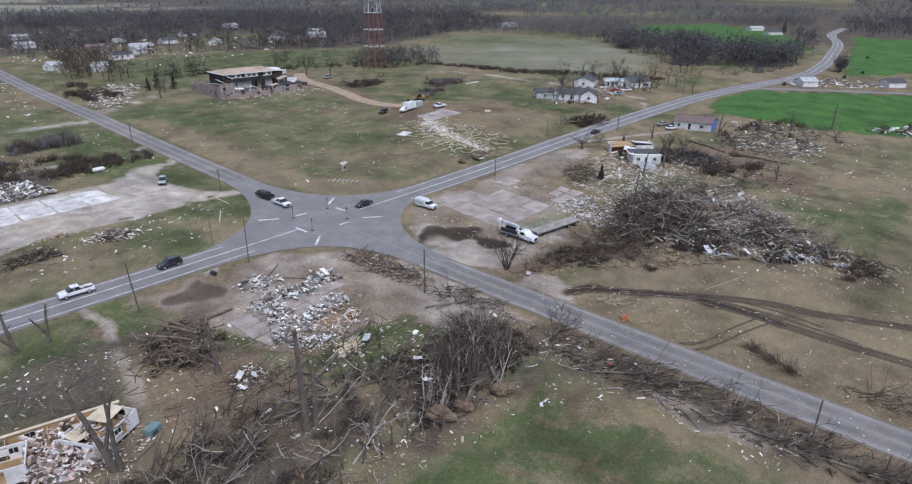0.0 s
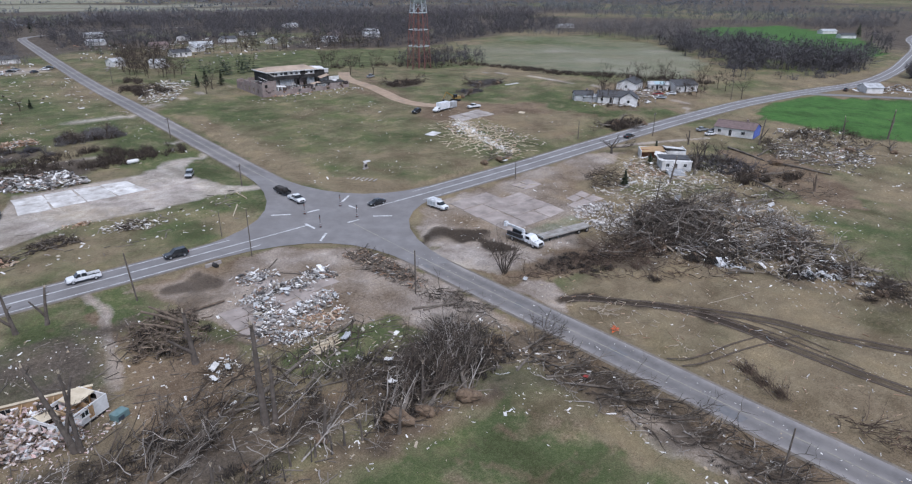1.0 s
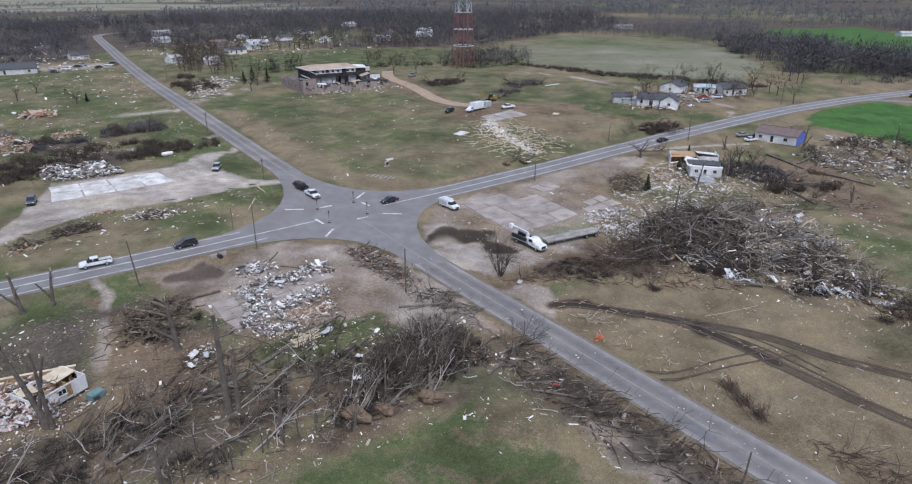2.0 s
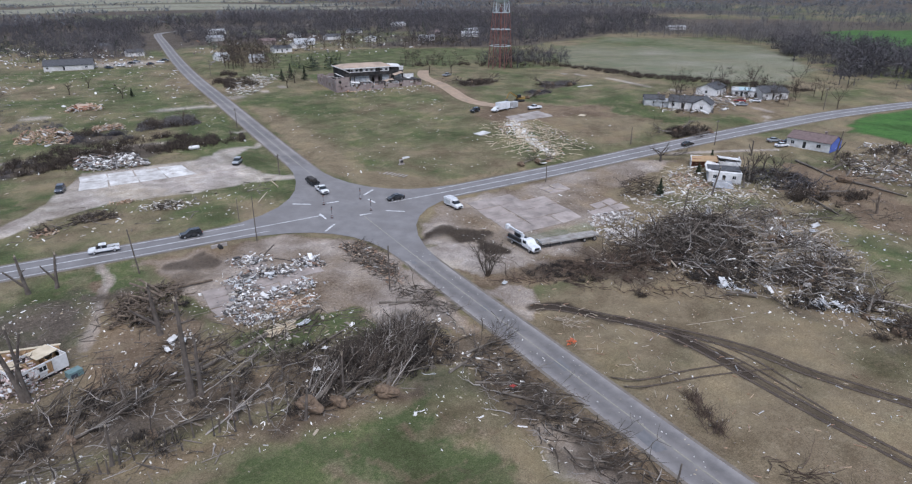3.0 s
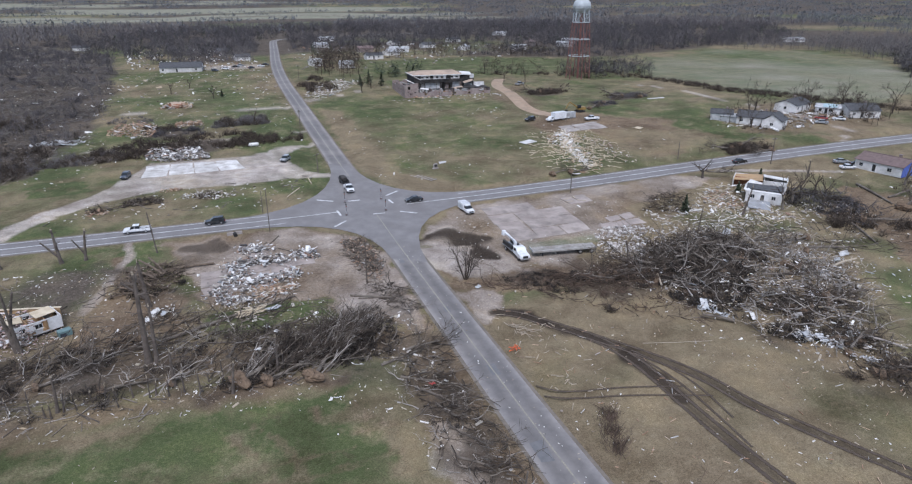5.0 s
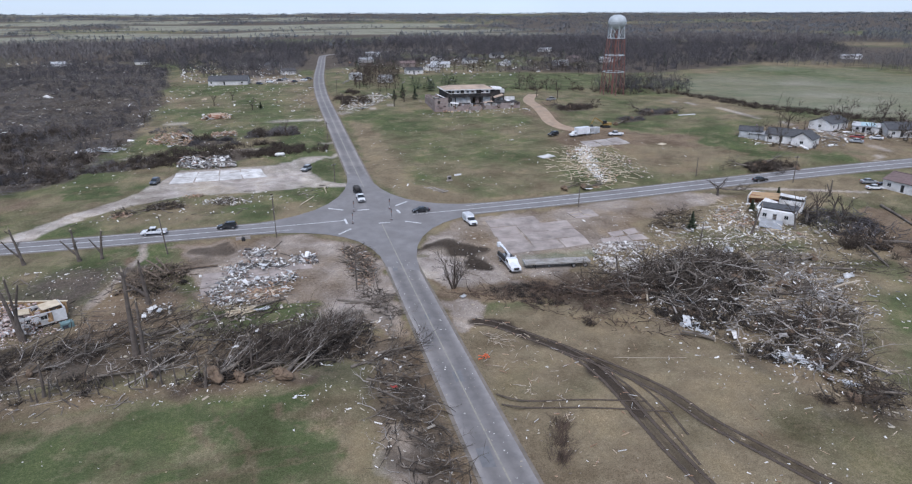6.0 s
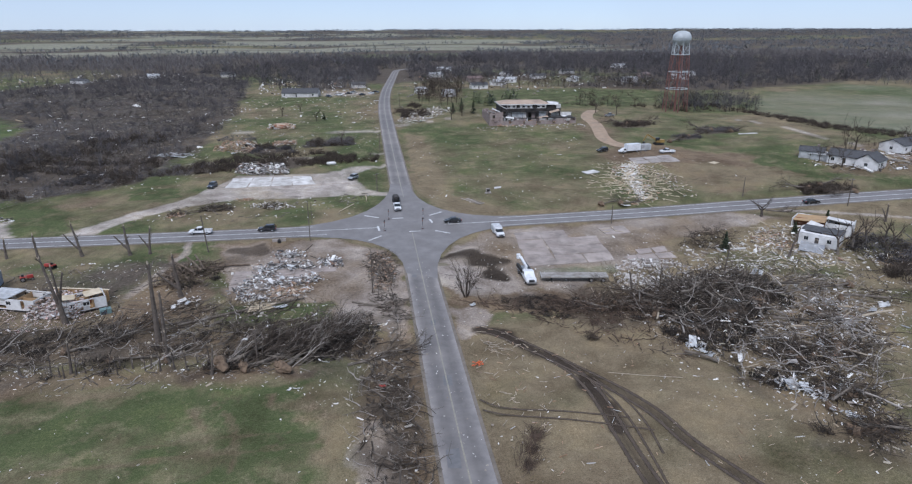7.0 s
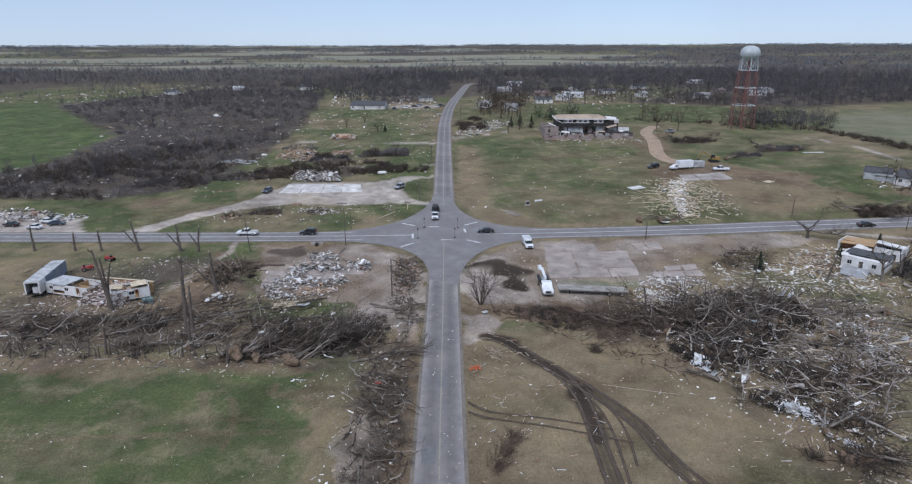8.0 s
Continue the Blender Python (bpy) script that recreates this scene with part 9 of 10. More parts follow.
def on_heaps(x, y, rs):
    """Thick along three ridges of wreckage, thin between them."""
    d = np.minimum.reduce([along(x, y, h) for h in HEAPS])
    return d < np.abs(rs.normal(0, 1.35, len(x)))


SW_YARD = [(-42, -49), (-41, -32), (-36, -18), (-20, -18), (-17, -26), (-17, -42), (-26, -47)]
scatter("house_rubble", SW_YARD, 3300, 1, M_RUBBLE, "white and grey house rubble heaped on the slab", (0.08, 0.52), 0.3, 1.2, keep=on_heaps, long=2.8)
scatter("board_wreckage", [(-38, -47), (-34, -50), (-27, -46), (-22, -44), (-23, -41), (-30, -43)], 150, 44, M_LITTER, "tan and brown boards along the foot of the rubble", (0.1, 0.4), 0.2, 0.3, long=4.5)
scatter("house_rubble", [(-22, -28), (-20.5, -26.4), (-17.4, -26.4), (-18.6, -30.4), (-21, -29.8)], 70, 2, M_SIDING, "small heap of white roofing wreckage", (0.15, 0.8), 0.2, 0.7)
scatter("house_rubble", [(-32.4, -21), (-29, -20.4), (-28.4, -22.4), (-30, -23.6)], 60, 3, M_SIDING, "torn grey sheet and board wreckage", (0.15, 0.7), 0.2, 0.7)
scatter("board_wreckage", [(-32, -40), (-29, -36), (-24, -38.5), (-22.5, -43), (-27, -46.5), (-31, -46)], 330, 48, M_TIMBER, "tan and pinkish boards trampled beside the house rubble", (0.1, 0.42), 0.18, 0.4, long=3.6, keep=lambda x, y, rs: cloud(x, y, 5, 88) + 0.5 * rs.uniform(-1, 1, len(x)) > 0.0)
scatter("block_rubble", [(42.5, -45), (46, -37), (50, -34), (60, -36), (63, -42), (58, -47.5), (46, -54), (42, -51)], 1150, 4, M_BLOCKS, "broken concrete blocks and plaster scattered beside the slab", (0.09, 0.5), 0.4, 0.4, long=2.0, keep=lambda x, y, rs: cloud(x, y, 6, 87) + 0.6 * rs.uniform(-1, 1, len(x)) > -0.1)
scatter("block_rubble", [(-60, 63), (-60, 74), (-44, 72), (-40, 60), (-46, 58)], 900, 5, M_RUBBLE, "heap of pale broken blocks and roofing", (0.25, 0.9), 0.3, 1.7, long=3.0)
scatter("board_wreckage", [(-77, 104), (-75, 116), (-68, 122), (-60, 112), (-60, 99), (-66, 97)], 620, 6, M_TIMBER, "collapsed house timbers and tan boards", (0.2, 0.8), 0.2, 1.5, long=4.0)
scatter("board_wreckage", [(-54, 110), (-53, 117), (-45, 118), (-43, 111)], 260, 43, M_TIMBER, "tan and red boards of a collapsed shed", (0.2, 0.8), 0.2, 1.2, long=4.0)
scatter("board_wreckage", [(-62, 148), (-60, 158), (-50, 158), (-48, 148)], 200, 7, M_TIMBER, "collapsed brown house wreck", (0.3, 1.1), 0.2, 1.6, long=3.5)
scatter("metal_wreckage", [(-100, 94), (-98, 101), (-84, 99), (-82, 93)], 90, 8, M_STEEL, "grey torn sheet metal", (0.5, 1.8), 0.08, 0.6)
scatter("insulation_heap", [(-76, -51), (-74, -42), (-66, -43), (-66, -52)], 1500, 9, M_INSUL, "pink insulation and splintered boards spilling from the home", (0.1, 0.6), 0.3, 2.4, long=2.4)
scatter("insulation_heap", [(-86, -57), (-82, -46), (-74, -40), (-64, -43), (-61, -50), (-70, -58)], 800, 32, M_INSUL, "pink insulation and pale splinters strewn round the wrecked home", (0.07, 0.34), 0.25, 0.3, long=2.6)
scatter("house_rubble", [(86, -44), (84, -28), (92, -18), (100, -16), (96, -26), (100, -44)], 280, 10, M_RUBBLE, "splintered boards and siding around the wrecked house", (0.12, 0.6), 0.15, 0.6, long=3.2)
scatter("house_rubble", [(92, -46), (80, -44), (66, -44), (64, -30), (84, -26), (120, -40), (118, -54)], 480, 11, M_LITTER, "scattered siding and boards in the grass", (0.2, 0.8), 0.2, 0.2)
scatter("house_rubble", [(136, -48), (148, -36), (172, -31), (182, -44), (158, -68), (137, -70)], 760, 12, M_RUBBLE, "grey and brown wreckage of flattened houses", (0.16, 0.75), 0.2, 0.9, long=3.2, keep=lambda x, y, rs: cloud(x, y, 9, 63) + 0.5 * rs.uniform(-1, 1, len(x)) > 0.05)
scatter("house_rubble", [(136, -48), (148, -36), (176, -30), (190, -48), (158, -70), (134, -72)], 420, 37, M_LITTER, "pale scraps and siding among flattened houses", (0.16, 0.7), 0.2, 0.7, long=3.0)
scatter("house_rubble", [(196, -70), (200, -90), (240, -110), (244, -96)], 160, 13, M_RUBBLE, "wreckage strewn beside the hedgerow", (0.5, 2.2), 0.25, 0.8)
scatter("house_rubble", [(1.5, 150), (2, 164), (12, 196), (28, 206), (36, 194), (22, 168), (12, 152)], 620, 14, M_LITTER, "pale house wreckage scattered beside the drive", (0.25, 1.0), 0.15, 0.6, long=3.5)
scatter("house_rubble", [(-190, 12), (-190, 24), (-136, 24), (-110, 16), (-116, 10)], 1100, 15, M_RUBBLE, "white and grey building wreckage along the paved lot", (0.25, 1.0), 0.25, 1.0, long=2.4)
scatter("house_rubble", [(286, -14), (300, -34), (320, -52), (340, -50), (330, -24), (304, -20)], 150, 38, M_RUBBLE, "pale wreckage of homes along the side street", (0.4, 1.5), 0.3, 1.2, long=3.0)
scatter("house_rubble", [(144, 34), (150, 48), (172, 50), (200, 46), (196, 28), (170, 22), (156, 22)], 420, 39, M_RUBBLE, "torn siding and boards strewn round the white houses", (0.2, 1.0), 0.25, 0.8, long=3.0)
scatter("town_wreckage", [(-90, 290), (-110, 420), (-30, 480), (-12, 300), (-30, 262), (-66, 290)], 480, 16, M_RUBBLE, "wrecked homes and rubble along the far road", (0.4, 1.7), 0.4, 1.4)
scatter("town_wreckage", [(8, 240), (14, 420), (160, 420), (230, 330), (120, 255), (60, 240)], 360, 17, M_RUBBLE, "scattered white wreckage among far homes", (0.4, 1.7), 0.35, 1.2)
scatter("farm_wreckage", [(-420, 330), (-300, 330), (-180, 500), (-300, 560)], 180, 18, M_LITTER, "scattered pale wreckage across the flattened farms", (0.6, 2.4), 0.35, 1.5)
scatter("metal_wreckage", [(40, -64), (48, -48), (74, -46), (86, -60), (86, -72), (66, -92), (62, -104), (52, -96), (46, -80)], 400, 19, M_RUBBLE, "torn siding and metal scraps caught in the brushwood", (0.1, 0.6), 0.12, 2.0, long=2.6)
scatter("pale_wreckage", [(40, -60), (48, -46), (74, -44), (88, -58), (88, -70), (68, -92), (62, -106), (52, -96), (46, -78)], 1000, 20, M_LITTER, "small pale scraps caught all through the brushwood", (0.06, 0.4), 0.2, 2.0, long=3.2, keep=lambda x, y, rs: cloud(x, y, 6, 85) + 0.5 * rs.uniform(-1, 1, len(x)) > 0.1)
scatter("pale_wreckage", [(62, -46), (64, -32), (72, -24), (88, -16), (98, -22), (102, -44), (106, -60), (86, -64), (76, -50)], 430, 52, M_LITTER, "pale boards and scraps strewn between the trees and the wrecked house", (0.1, 0.44), 0.15, 0.25, long=3.6, keep=lambda x, y, rs: cloud(x, y, 7, 89) + 0.6 * rs.uniform(-1, 1, len(x)) > -0.05)
scatter("pale_wreckage", [(44, -72), (54, -66), (72, -62), (90, -58), (92, -72), (76, -84), (68, -92), (64, -108), (54, -110), (48, -92)], 340, 53, M_LITTER, "grey and pale splinters strewn through the broken limbs", (0.08, 0.42), 0.18, 0.9, long=4.0, keep=lambda x, y, rs: cloud(x, y, 7, 90) + 0.6 * rs.uniform(-1, 1, len(x)) > 0.0)
GREY_FIELD = [(83, -48), (93, -50), (88, -65), (74, -78), (62, -76), (72, -60)]
scatter("metal_wreckage", GREY_FIELD, 220, 54, M_RUBBLE, "grey splinters and torn siding flattened across the yard", (0.1, 0.5), 0.15, 0.5, long=3.4)
tangle("brushwood_east", GREY_FIELD, 150, 74, "thin grey limbs flattened across the yard", (1.5, 5), (0.03, 0.09), 0.8, None, M_BARK_P)
scatter("strewn_litter", [(88, -66), (106, -73), (98, -86), (80, -82)], 60, 55, M_SIDING, "white scraps scattered on the green yard", (0.15, 0.6), 0.15, 0.0, long=2.6)
scatter("plaster_litter", [(70, 12), (74, 48), (86, 49), (80, 20)], 150, 302, M_INSUL, "pinkish plaster and board scraps down the hillside", (0.15, 0.7), 0.12, 0.15, long=3.0)
scatter("board_wreckage", [(-70, 13), (-69, 16.5), (-64.5, 17), (-64, 13.5)], 90, 33, M_TIMBER, "red-brown splintered boards on the grass verge", (0.14, 0.5), 0.2, 0.5, long=4.0)
scatter("board_wreckage", [(-47, 20), (-46, 25), (-36, 23.5), (-33, 18.5), (-38, 17)], 190, 34, M_LITTER, "pale boards and scrap dumped on the verge", (0.12, 0.55), 0.2, 0.8, long=4.0)
scatter("board_wreckage", [(-54, 27), (-53, 30), (-47, 30.5), (-46, 28)], 60, 35, M_TIMBER, "dark splintered boards at the lot edge", (0.14, 0.5), 0.3, 0.5, long=3.0)
scatter("farm_wreckage", WOODS_W, 420, 36, M_LITTER, "pale scraps blown through the flattened woodland", (0.25, 1.1), 0.2, 1.2, long=4.0)
scatter("board_wreckage", [(-11.5, -22), (-6.5, -22), (-4.8, -32), (-5.4, -46), (-9.5, -46), (-11, -32)], 260, 42, M_TIMBER, "splintered sticks and boards heaped beside the road", (0.08, 0.3), 0.3, 0.8, long=6.0)
rnd = random.Random(909)
s = Soup()
for k in range(150):
    y = rnd.uniform(-128, -30)
    x = float(np.interp(y, [q[1] for q in ROAD_NS], [q[0] for q in ROAD_NS])) + rnd.uniform(-2.9, 2.9)
    a = rnd.uniform(0.06, 0.2)
    s.shard(pose(x, y, land(x, y) + 0.08, 0, 0, rnd.uniform(0, 180)), a * rnd.uniform(0.8, 2.2), a, 0.04, rnd)
s.ob("road_litter", M_LITTER, None, "small pale scraps of litter lying on the asphalt", "debris", "stuff")
BELT_FOOT = [(-100, -79), (-100, -73), (-56, -70), (-40, -72), (-22, -75), (-14, -78), (-12, -88), (-17, -88), (-24, -82), (-42, -80)]
scatter("strewn_litter", BELT_FOOT, 380, 49, M_LITTER, "pale scraps and splinters on the bare soil below the tree belt", (0.07, 0.26), 0.2, 0.0, long=3.2)
# litter over fields and yards
LITTER_ZONES_1 = (([(5.5, -58), (30, -58), (46, -84), (70, -110), (76, -140), (6, -140)], 560, (0.08, 0.3)),
    ([(-110, -84), (-12, -78), (-9, -140), (-120, -140)], 420, (0.07, 0.24)),
    ([(-95, -76), (-95, -20), (-46, -20), (-20, -50), (-4, -62), (-4, -76)], 1300, (0.1, 0.42)),
    ([(-46, -52), (-20, -48), (-4, -60), (-4, -110), (-14, -110), (-14, -76)], 500, (0.14, 0.5)),)
LITTER_ZONES_2 = (([(28, -62), (44, -44), (84, -42), (96, -64), (74, -92), (64, -110), (50, -104)], 1300, (0.08, 0.42)),
    ([(60, -40), (70, -20), (130, -14), (180, -46), (196, -120), (96, -120)], 700, (0.16, 0.6)),
    ([(4, 30), (20, 8), (125, 8), (116, 60), (60, 120), (6, 110)], 420, (0.12, 0.5)),
    ([(-100, 20), (-80, 150), (-8, 150), (-8, 74), (-64, 62)], 420, (0.2, 0.8)),)
LITTER_ZONES_3 = (([(-80, 8), (-62, 30), (-8, 32), (-18, 8)], 170, (0.15, 0.6)),
    ([(8, -50), (20, -12), (66, -8), (100, -8), (66, -30), (30, -50)], 320, (0.1, 0.34)),
    ([(-90, 160), (-90, 270), (-8, 270), (-8, 160)], 260, (0.4, 1.4)),
    ([(-180, 60), (-120, 40), (-90, 60), (-90, 200), (-200, 300)], 260, (0.4, 1.6)),)
for k, (poly, n, size) in enumerate(LITTER_ZONES_1 + LITTER_ZONES_2 + LITTER_ZONES_3):
    scatter("strewn_litter", poly, n, 100 + k, M_LITTER, "small pale scraps of wreckage strewn over the ground", size, 0.12, 0.0, keep=clumped if n > 300 else clear_of_road, long=2.6)


def strewn_sticks(name, poly, n, seed, length, w, material, label):
    rnd = random.Random(seed)
    s = Soup()
    for x, y in strew(poly, n, seed, clear_of_road):
        ln = rnd.uniform(*length)
        s.slab(pose(x, y, land(x, y) + 0.02, rnd.gauss(0, 3), rnd.gauss(0, 3), rnd.uniform(0, 180)), ln, rnd.uniform(*w), rnd.uniform(0.05, 0.12))
    return s.ob(name, material, None, label, "debris", "stuff")


strewn_sticks("strewn_sticks", [(5.5, -64), (28, -58), (46, -84), (70, -110), (74, -150), (6, -150)], 260, 201, (0.25, 1.5), (0.03, 0.09), M_TIMBER, "pale sticks and splinters strewn over the brown field")
strewn_sticks("strewn_sticks", [(6, -66), (14, -66), (20, -78), (16, -97), (7, -98)], 60, 207, (0.4, 1.7), (0.05, 0.1), M_SPLIT, "pale splintered boards strewn over the brown field")
tangle("stick_heap", [(8.4, -69), (10, -69), (13, -75), (12, -76.4), (10, -74)], 26, 69, "small heap of pale sticks on the brown field", (1, 3.2), (0.04, 0.09), 0.3, -50, M_SPLIT, 0)
strewn_sticks("strewn_sticks", [(-100, -80), (-100, -24), (-46, -22), (-20, -48), (-4, -62), (-4, -76)], 520, 202, (0.8, 4.0), (0.06, 0.15), M_BARK, "broken sticks strewn over the torn yard")
strewn_sticks("strewn_sticks", [(30, -52), (60, -46), (88, -46), (98, -62), (72, -92), (62, -108)], 330, 203, (0.8, 4.0), (0.07, 0.16), M_SPLIT, "pale boards and splinters strewn through the wreckage")
strewn_sticks("strewn_sticks", [(-84, 8), (-62, 30), (-8, 32), (-18, 8)], 45, 204, (1.0, 4), (0.1, 0.25), M_BARK, "broken sticks strewn on the verge")

strewn_sticks("strewn_boards", [(84, -46), (84, -26), (94, -14), (102, -16), (96, -28), (104, -46)], 110, 205, (1.0, 4.2), (0.12, 0.3), M_LUMBER, "pale splintered boards around the wrecked house")
strewn_sticks("strewn_boards", [(64, -44), (66, -26), (84, -24), (86, -46)], 130, 206, (0.8, 3.0), (0.1, 0.24), M_LITTER, "boards and siding strips in the grass")
scatter("plaster_litter", [(84, 46), (93, 47), (93, 22), (89, 9), (85, 10), (86, 30)], 240, 38, M_INSUL, "trail of pale plaster and board scraps down the hillside", (0.1, 0.5), 0.15, 0.25, long=2.6)
scatter("house_rubble", [(142, 38), (150, 26), (172, 24), (184, 38), (204, 46), (212, 24), (196, 20), (176, 50)], 240, 39, M_LITTER, "roofing scraps around the white houses", (0.2, 0.8), 0.15, 0.3, long=2.6)
scatter("house_rubble", [(94, -36), (92, -26), (98, -18), (108, -20), (110, -30), (103, -38)], 260, 40, M_LITTER, "splintered boards and siding spilling out of the wrecked house", (0.14, 0.6), 0.2, 1.5, long=3.6)
scatter("board_wreckage", [(88, -34), (86, -26), (92, -20), (96, -24), (94, -34)], 130, 41, M_TIMBER, "brown floor boards torn out of the wrecked house", (0.14, 0.5), 0.2, 0.8, long=4.5)
# boards of a vanished house, strewn down the hill
boards = [block(ln, w, 0.07, (0, 0, 0)) for ln, w in ((2.6, 0.2), (3.8, 0.24), (5.2, 0.26), (1.9, 0.3), (6.2, 0.22))]
masters = []
for bm in boards:
    me = bpy.data.meshes.new("board")
    bm.to_mesh(me)
    bm.free()
    me.materials.append(M_LUMBER)
    masters.append(me)
for k, (x, y) in enumerate(strew([(57, 18), (62, 36), (72, 56), (90, 56), (98, 40), (92, 22), (82, 8), (70, 4.8)], 280, 300, lambda x, y, rs: np.hypot((x - 70 - 0.24 * y) / 11, (y - 29) / 24) < np.abs(rs.normal(0, 0.75, len(x))) + 0.25)):
    o = new("board", masters[k % 5])
    o.matrix_world = pose(x, y, land(x, y) + 0.03 + 0.25 * DR.random() ** 3, DR.gauss(0, 5), DR.gauss(0, 5), DR.uniform(0, 180))
    tagged(o, "raw pale framing board strewn on the grass", "board", "boards strewn down the hillside")
scatter("plaster_litter", [(76, 44), (80, 56), (90, 54), (84, 42), (79, 28), (75, 12), (71, 9), (73, 24)], 520, 303, M_PLASTER, "white plaster and sheathing heaped below the bare slab", (0.15, 0.8), 0.15, 0.5, long=2.4, keep=lambda x, y, rs: along(x, y, [(83, 50), (78, 35), (73, 16), (71, 8)]) < np.abs(rs.normal(0, 2.2, len(x))))
scatter("plaster_litter", [(66, 7), (70, 30), (75, 50), (88, 50), (83, 26), (78, 9)], 200, 301, M_TIMBER, "splintered sheathing scraps on the hillside", (0.15, 0.8), 0.12, 0.2, long=4.0)
for x, y, rz, w, l in ((66.5, 44, 20, 5.5, 3.6), (82, 48, 5, 6, 2.2), (113, 45, 30, 3.2, 2.4), (79, 38, 60, 4, 3), (74, 12, 10, 4, 2.2), (151, 88, -5, 8, 1.6), (76, 33, -30, 4, 3)):
    o = part("wall_panel", block(w, l, 0.14, (0, 0, 0), 0, 0.02), M_LUMBER if w < 5 else M_CONCRETE_W, None)
    o.matrix_world = pose(x, y, land(x, y) + 0.06, 2, -2, rz)
    tagged(o, "flat pale wall panel lying on the grass", "wall panel")


def torn_sheet(x, y, rz, w, l, material, label, lift=0.05, tilt=8, name="metal_sheet"):
    """A buckled sheet of metal or board."""
    bm = bmesh.new()
    bmesh.ops.create_grid(bm, x_segments=7, y_segments=5, size=0.5)
    for q in bm.verts:
        px, py = q.co.x, q.co.y
        q.co.x, q.co.y = px * w * (1 + 0.1 * DR.gauss(0, 1)), py * l * (1 + 0.08 * DR.gauss(0, 1))
        q.co.z = 0.16 * w * (px * px * 2 * DR.uniform(0.7, 1.2)) + 0.05 * DR.gauss(0, 1)
    r = bmesh.ops.solidify(bm, geom=bm.faces[:], thickness=0.03)
    me = bpy.data.meshes.new(name)
    bm.to_mesh(me)
    bm.free()
    me.materials.append(material)
    o = new(name, me)
    o.matrix_world = pose(x, y, land(x, y) + lift, DR.gauss(0, tilt), DR.gauss(0, tilt), rz)
    return tagged(o, label, "metal sheet" if name == "metal_sheet" else "debris")


LOOSE_SHEETS_1 = ((53.8, -91.0, 20, 3.6, 2.4, 0.6),
    (55.2, -92.4, 80, 2.6, 1.8, 0.9),
    (52.6, -90.0, -30, 2.2, 1.6, 0.3),
    (56.8, -94.5, 40, 2.0, 1.2, 0.4),
    (45.2, -76.4, 70, 2.8, 1.6, 0.9),
    (46.2, -80.5, 20, 2.2, 1.4, 0.5),
    (45.4, -79.8, 110, 1.8, 1.0, 0.9),
    (46.8, -82, 40, 1.8, 1.0, 0.4),)
LOOSE_SHEETS_2 = ((58.4, -99.4, -40, 2.8, 1.2, 0.2),
    (50, -70, 15, 2.6, 1.6, 1.6),
    (48.2, -69.2, 75, 2.4, 1.2, 1.2),
    (60, -64, 30, 2.4, 1.4, 2.4),
    (72, -50, 10, 3.0, 1.8, 2.0),
    (75, -48, 50, 2.4, 1.4, 1.0),
    (86, -68, 40, 3.2, 1.6, 0.5),
    (90, -66, -20, 2.6, 1.4, 0.5),)
for x, y, rz, w, l, lf in LOOSE_SHEETS_1 + LOOSE_SHEETS_2:
    torn_sheet(x, y, rz, w * 0.75, l * 0.75, M_STEEL, "crumpled pale grey metal sheet in the wreckage", lf, 25)
LOOSE_PANELS_1 = ((-28.4, -63.8, 105, 2.4, 0.9, 2.2, M_WHITE, "torn white panel caught in the branches"),
    (-31.5, -69, 80, 1.9, 1.3, 2.4, M_WHITE, "torn white panel caught in the branches"),
    (-17.8, -76.8, -30, 2.4, 1.0, 1.6, M_WHITE, "torn white panel caught in the branches"),
    (-21.6, -82, 10, 1.4, 0.6, 0.1, M_WHITE, "white scrap lying on the grass"),
    (-22.6, -82.2, 50, 1.0, 0.6, 0.1, M_WHITE, "white scrap lying on the grass"),
    (-28.3, -51.5, 38, 4.0, 1.5, 0.4, M_STEEL, "bent pale metal roofing on the grass"),
    (-48, -47, 40, 2.2, 1.2, 0.8, M_WHITE, "torn white sheet in a heap of branches"),
    (-46.5, -48.5, 80, 2.0, 1.0, 0.9, M_STEEL, "torn grey sheet in a heap of branches"),)
LOOSE_PANELS_2 = ((-49, -49.6, 100, 2.4, 1.0, 0.5, M_WHITE, "torn white sheet in a heap of branches"),
    (9.7, -55.2, 30, 1.5, 1.1, 0.4, M_STEEL, "crumpled pale metal scrap by the road"),
    (75, -33, 60, 2.0, 1.0, 0.6, M_WHITE, "white scrap beside the cedar"),
    (-80, -68, 15, 2.6, 0.8, 1.2, M_WHITE, "torn white panel in the tree belt"),
    (-90, -64, 60, 2.4, 0.9, 1.0, M_WHITE, "torn white panel in the tree belt"),
    (65, 6.5, 10, 4, 1.4, 0.1, M_WHITE, "white panel on the verge"),
    (27.5, 28.6, 0, 0.8, 0.6, 0.05, M_WHITE, "white scrap on the grass"),)
for x, y, rz, w, l, lf, ma, lb in LOOSE_PANELS_1 + LOOSE_PANELS_2:
    torn_sheet(x, y, rz, w * 0.75, l * 0.75, ma, lb, lf, 14, "torn_panel")
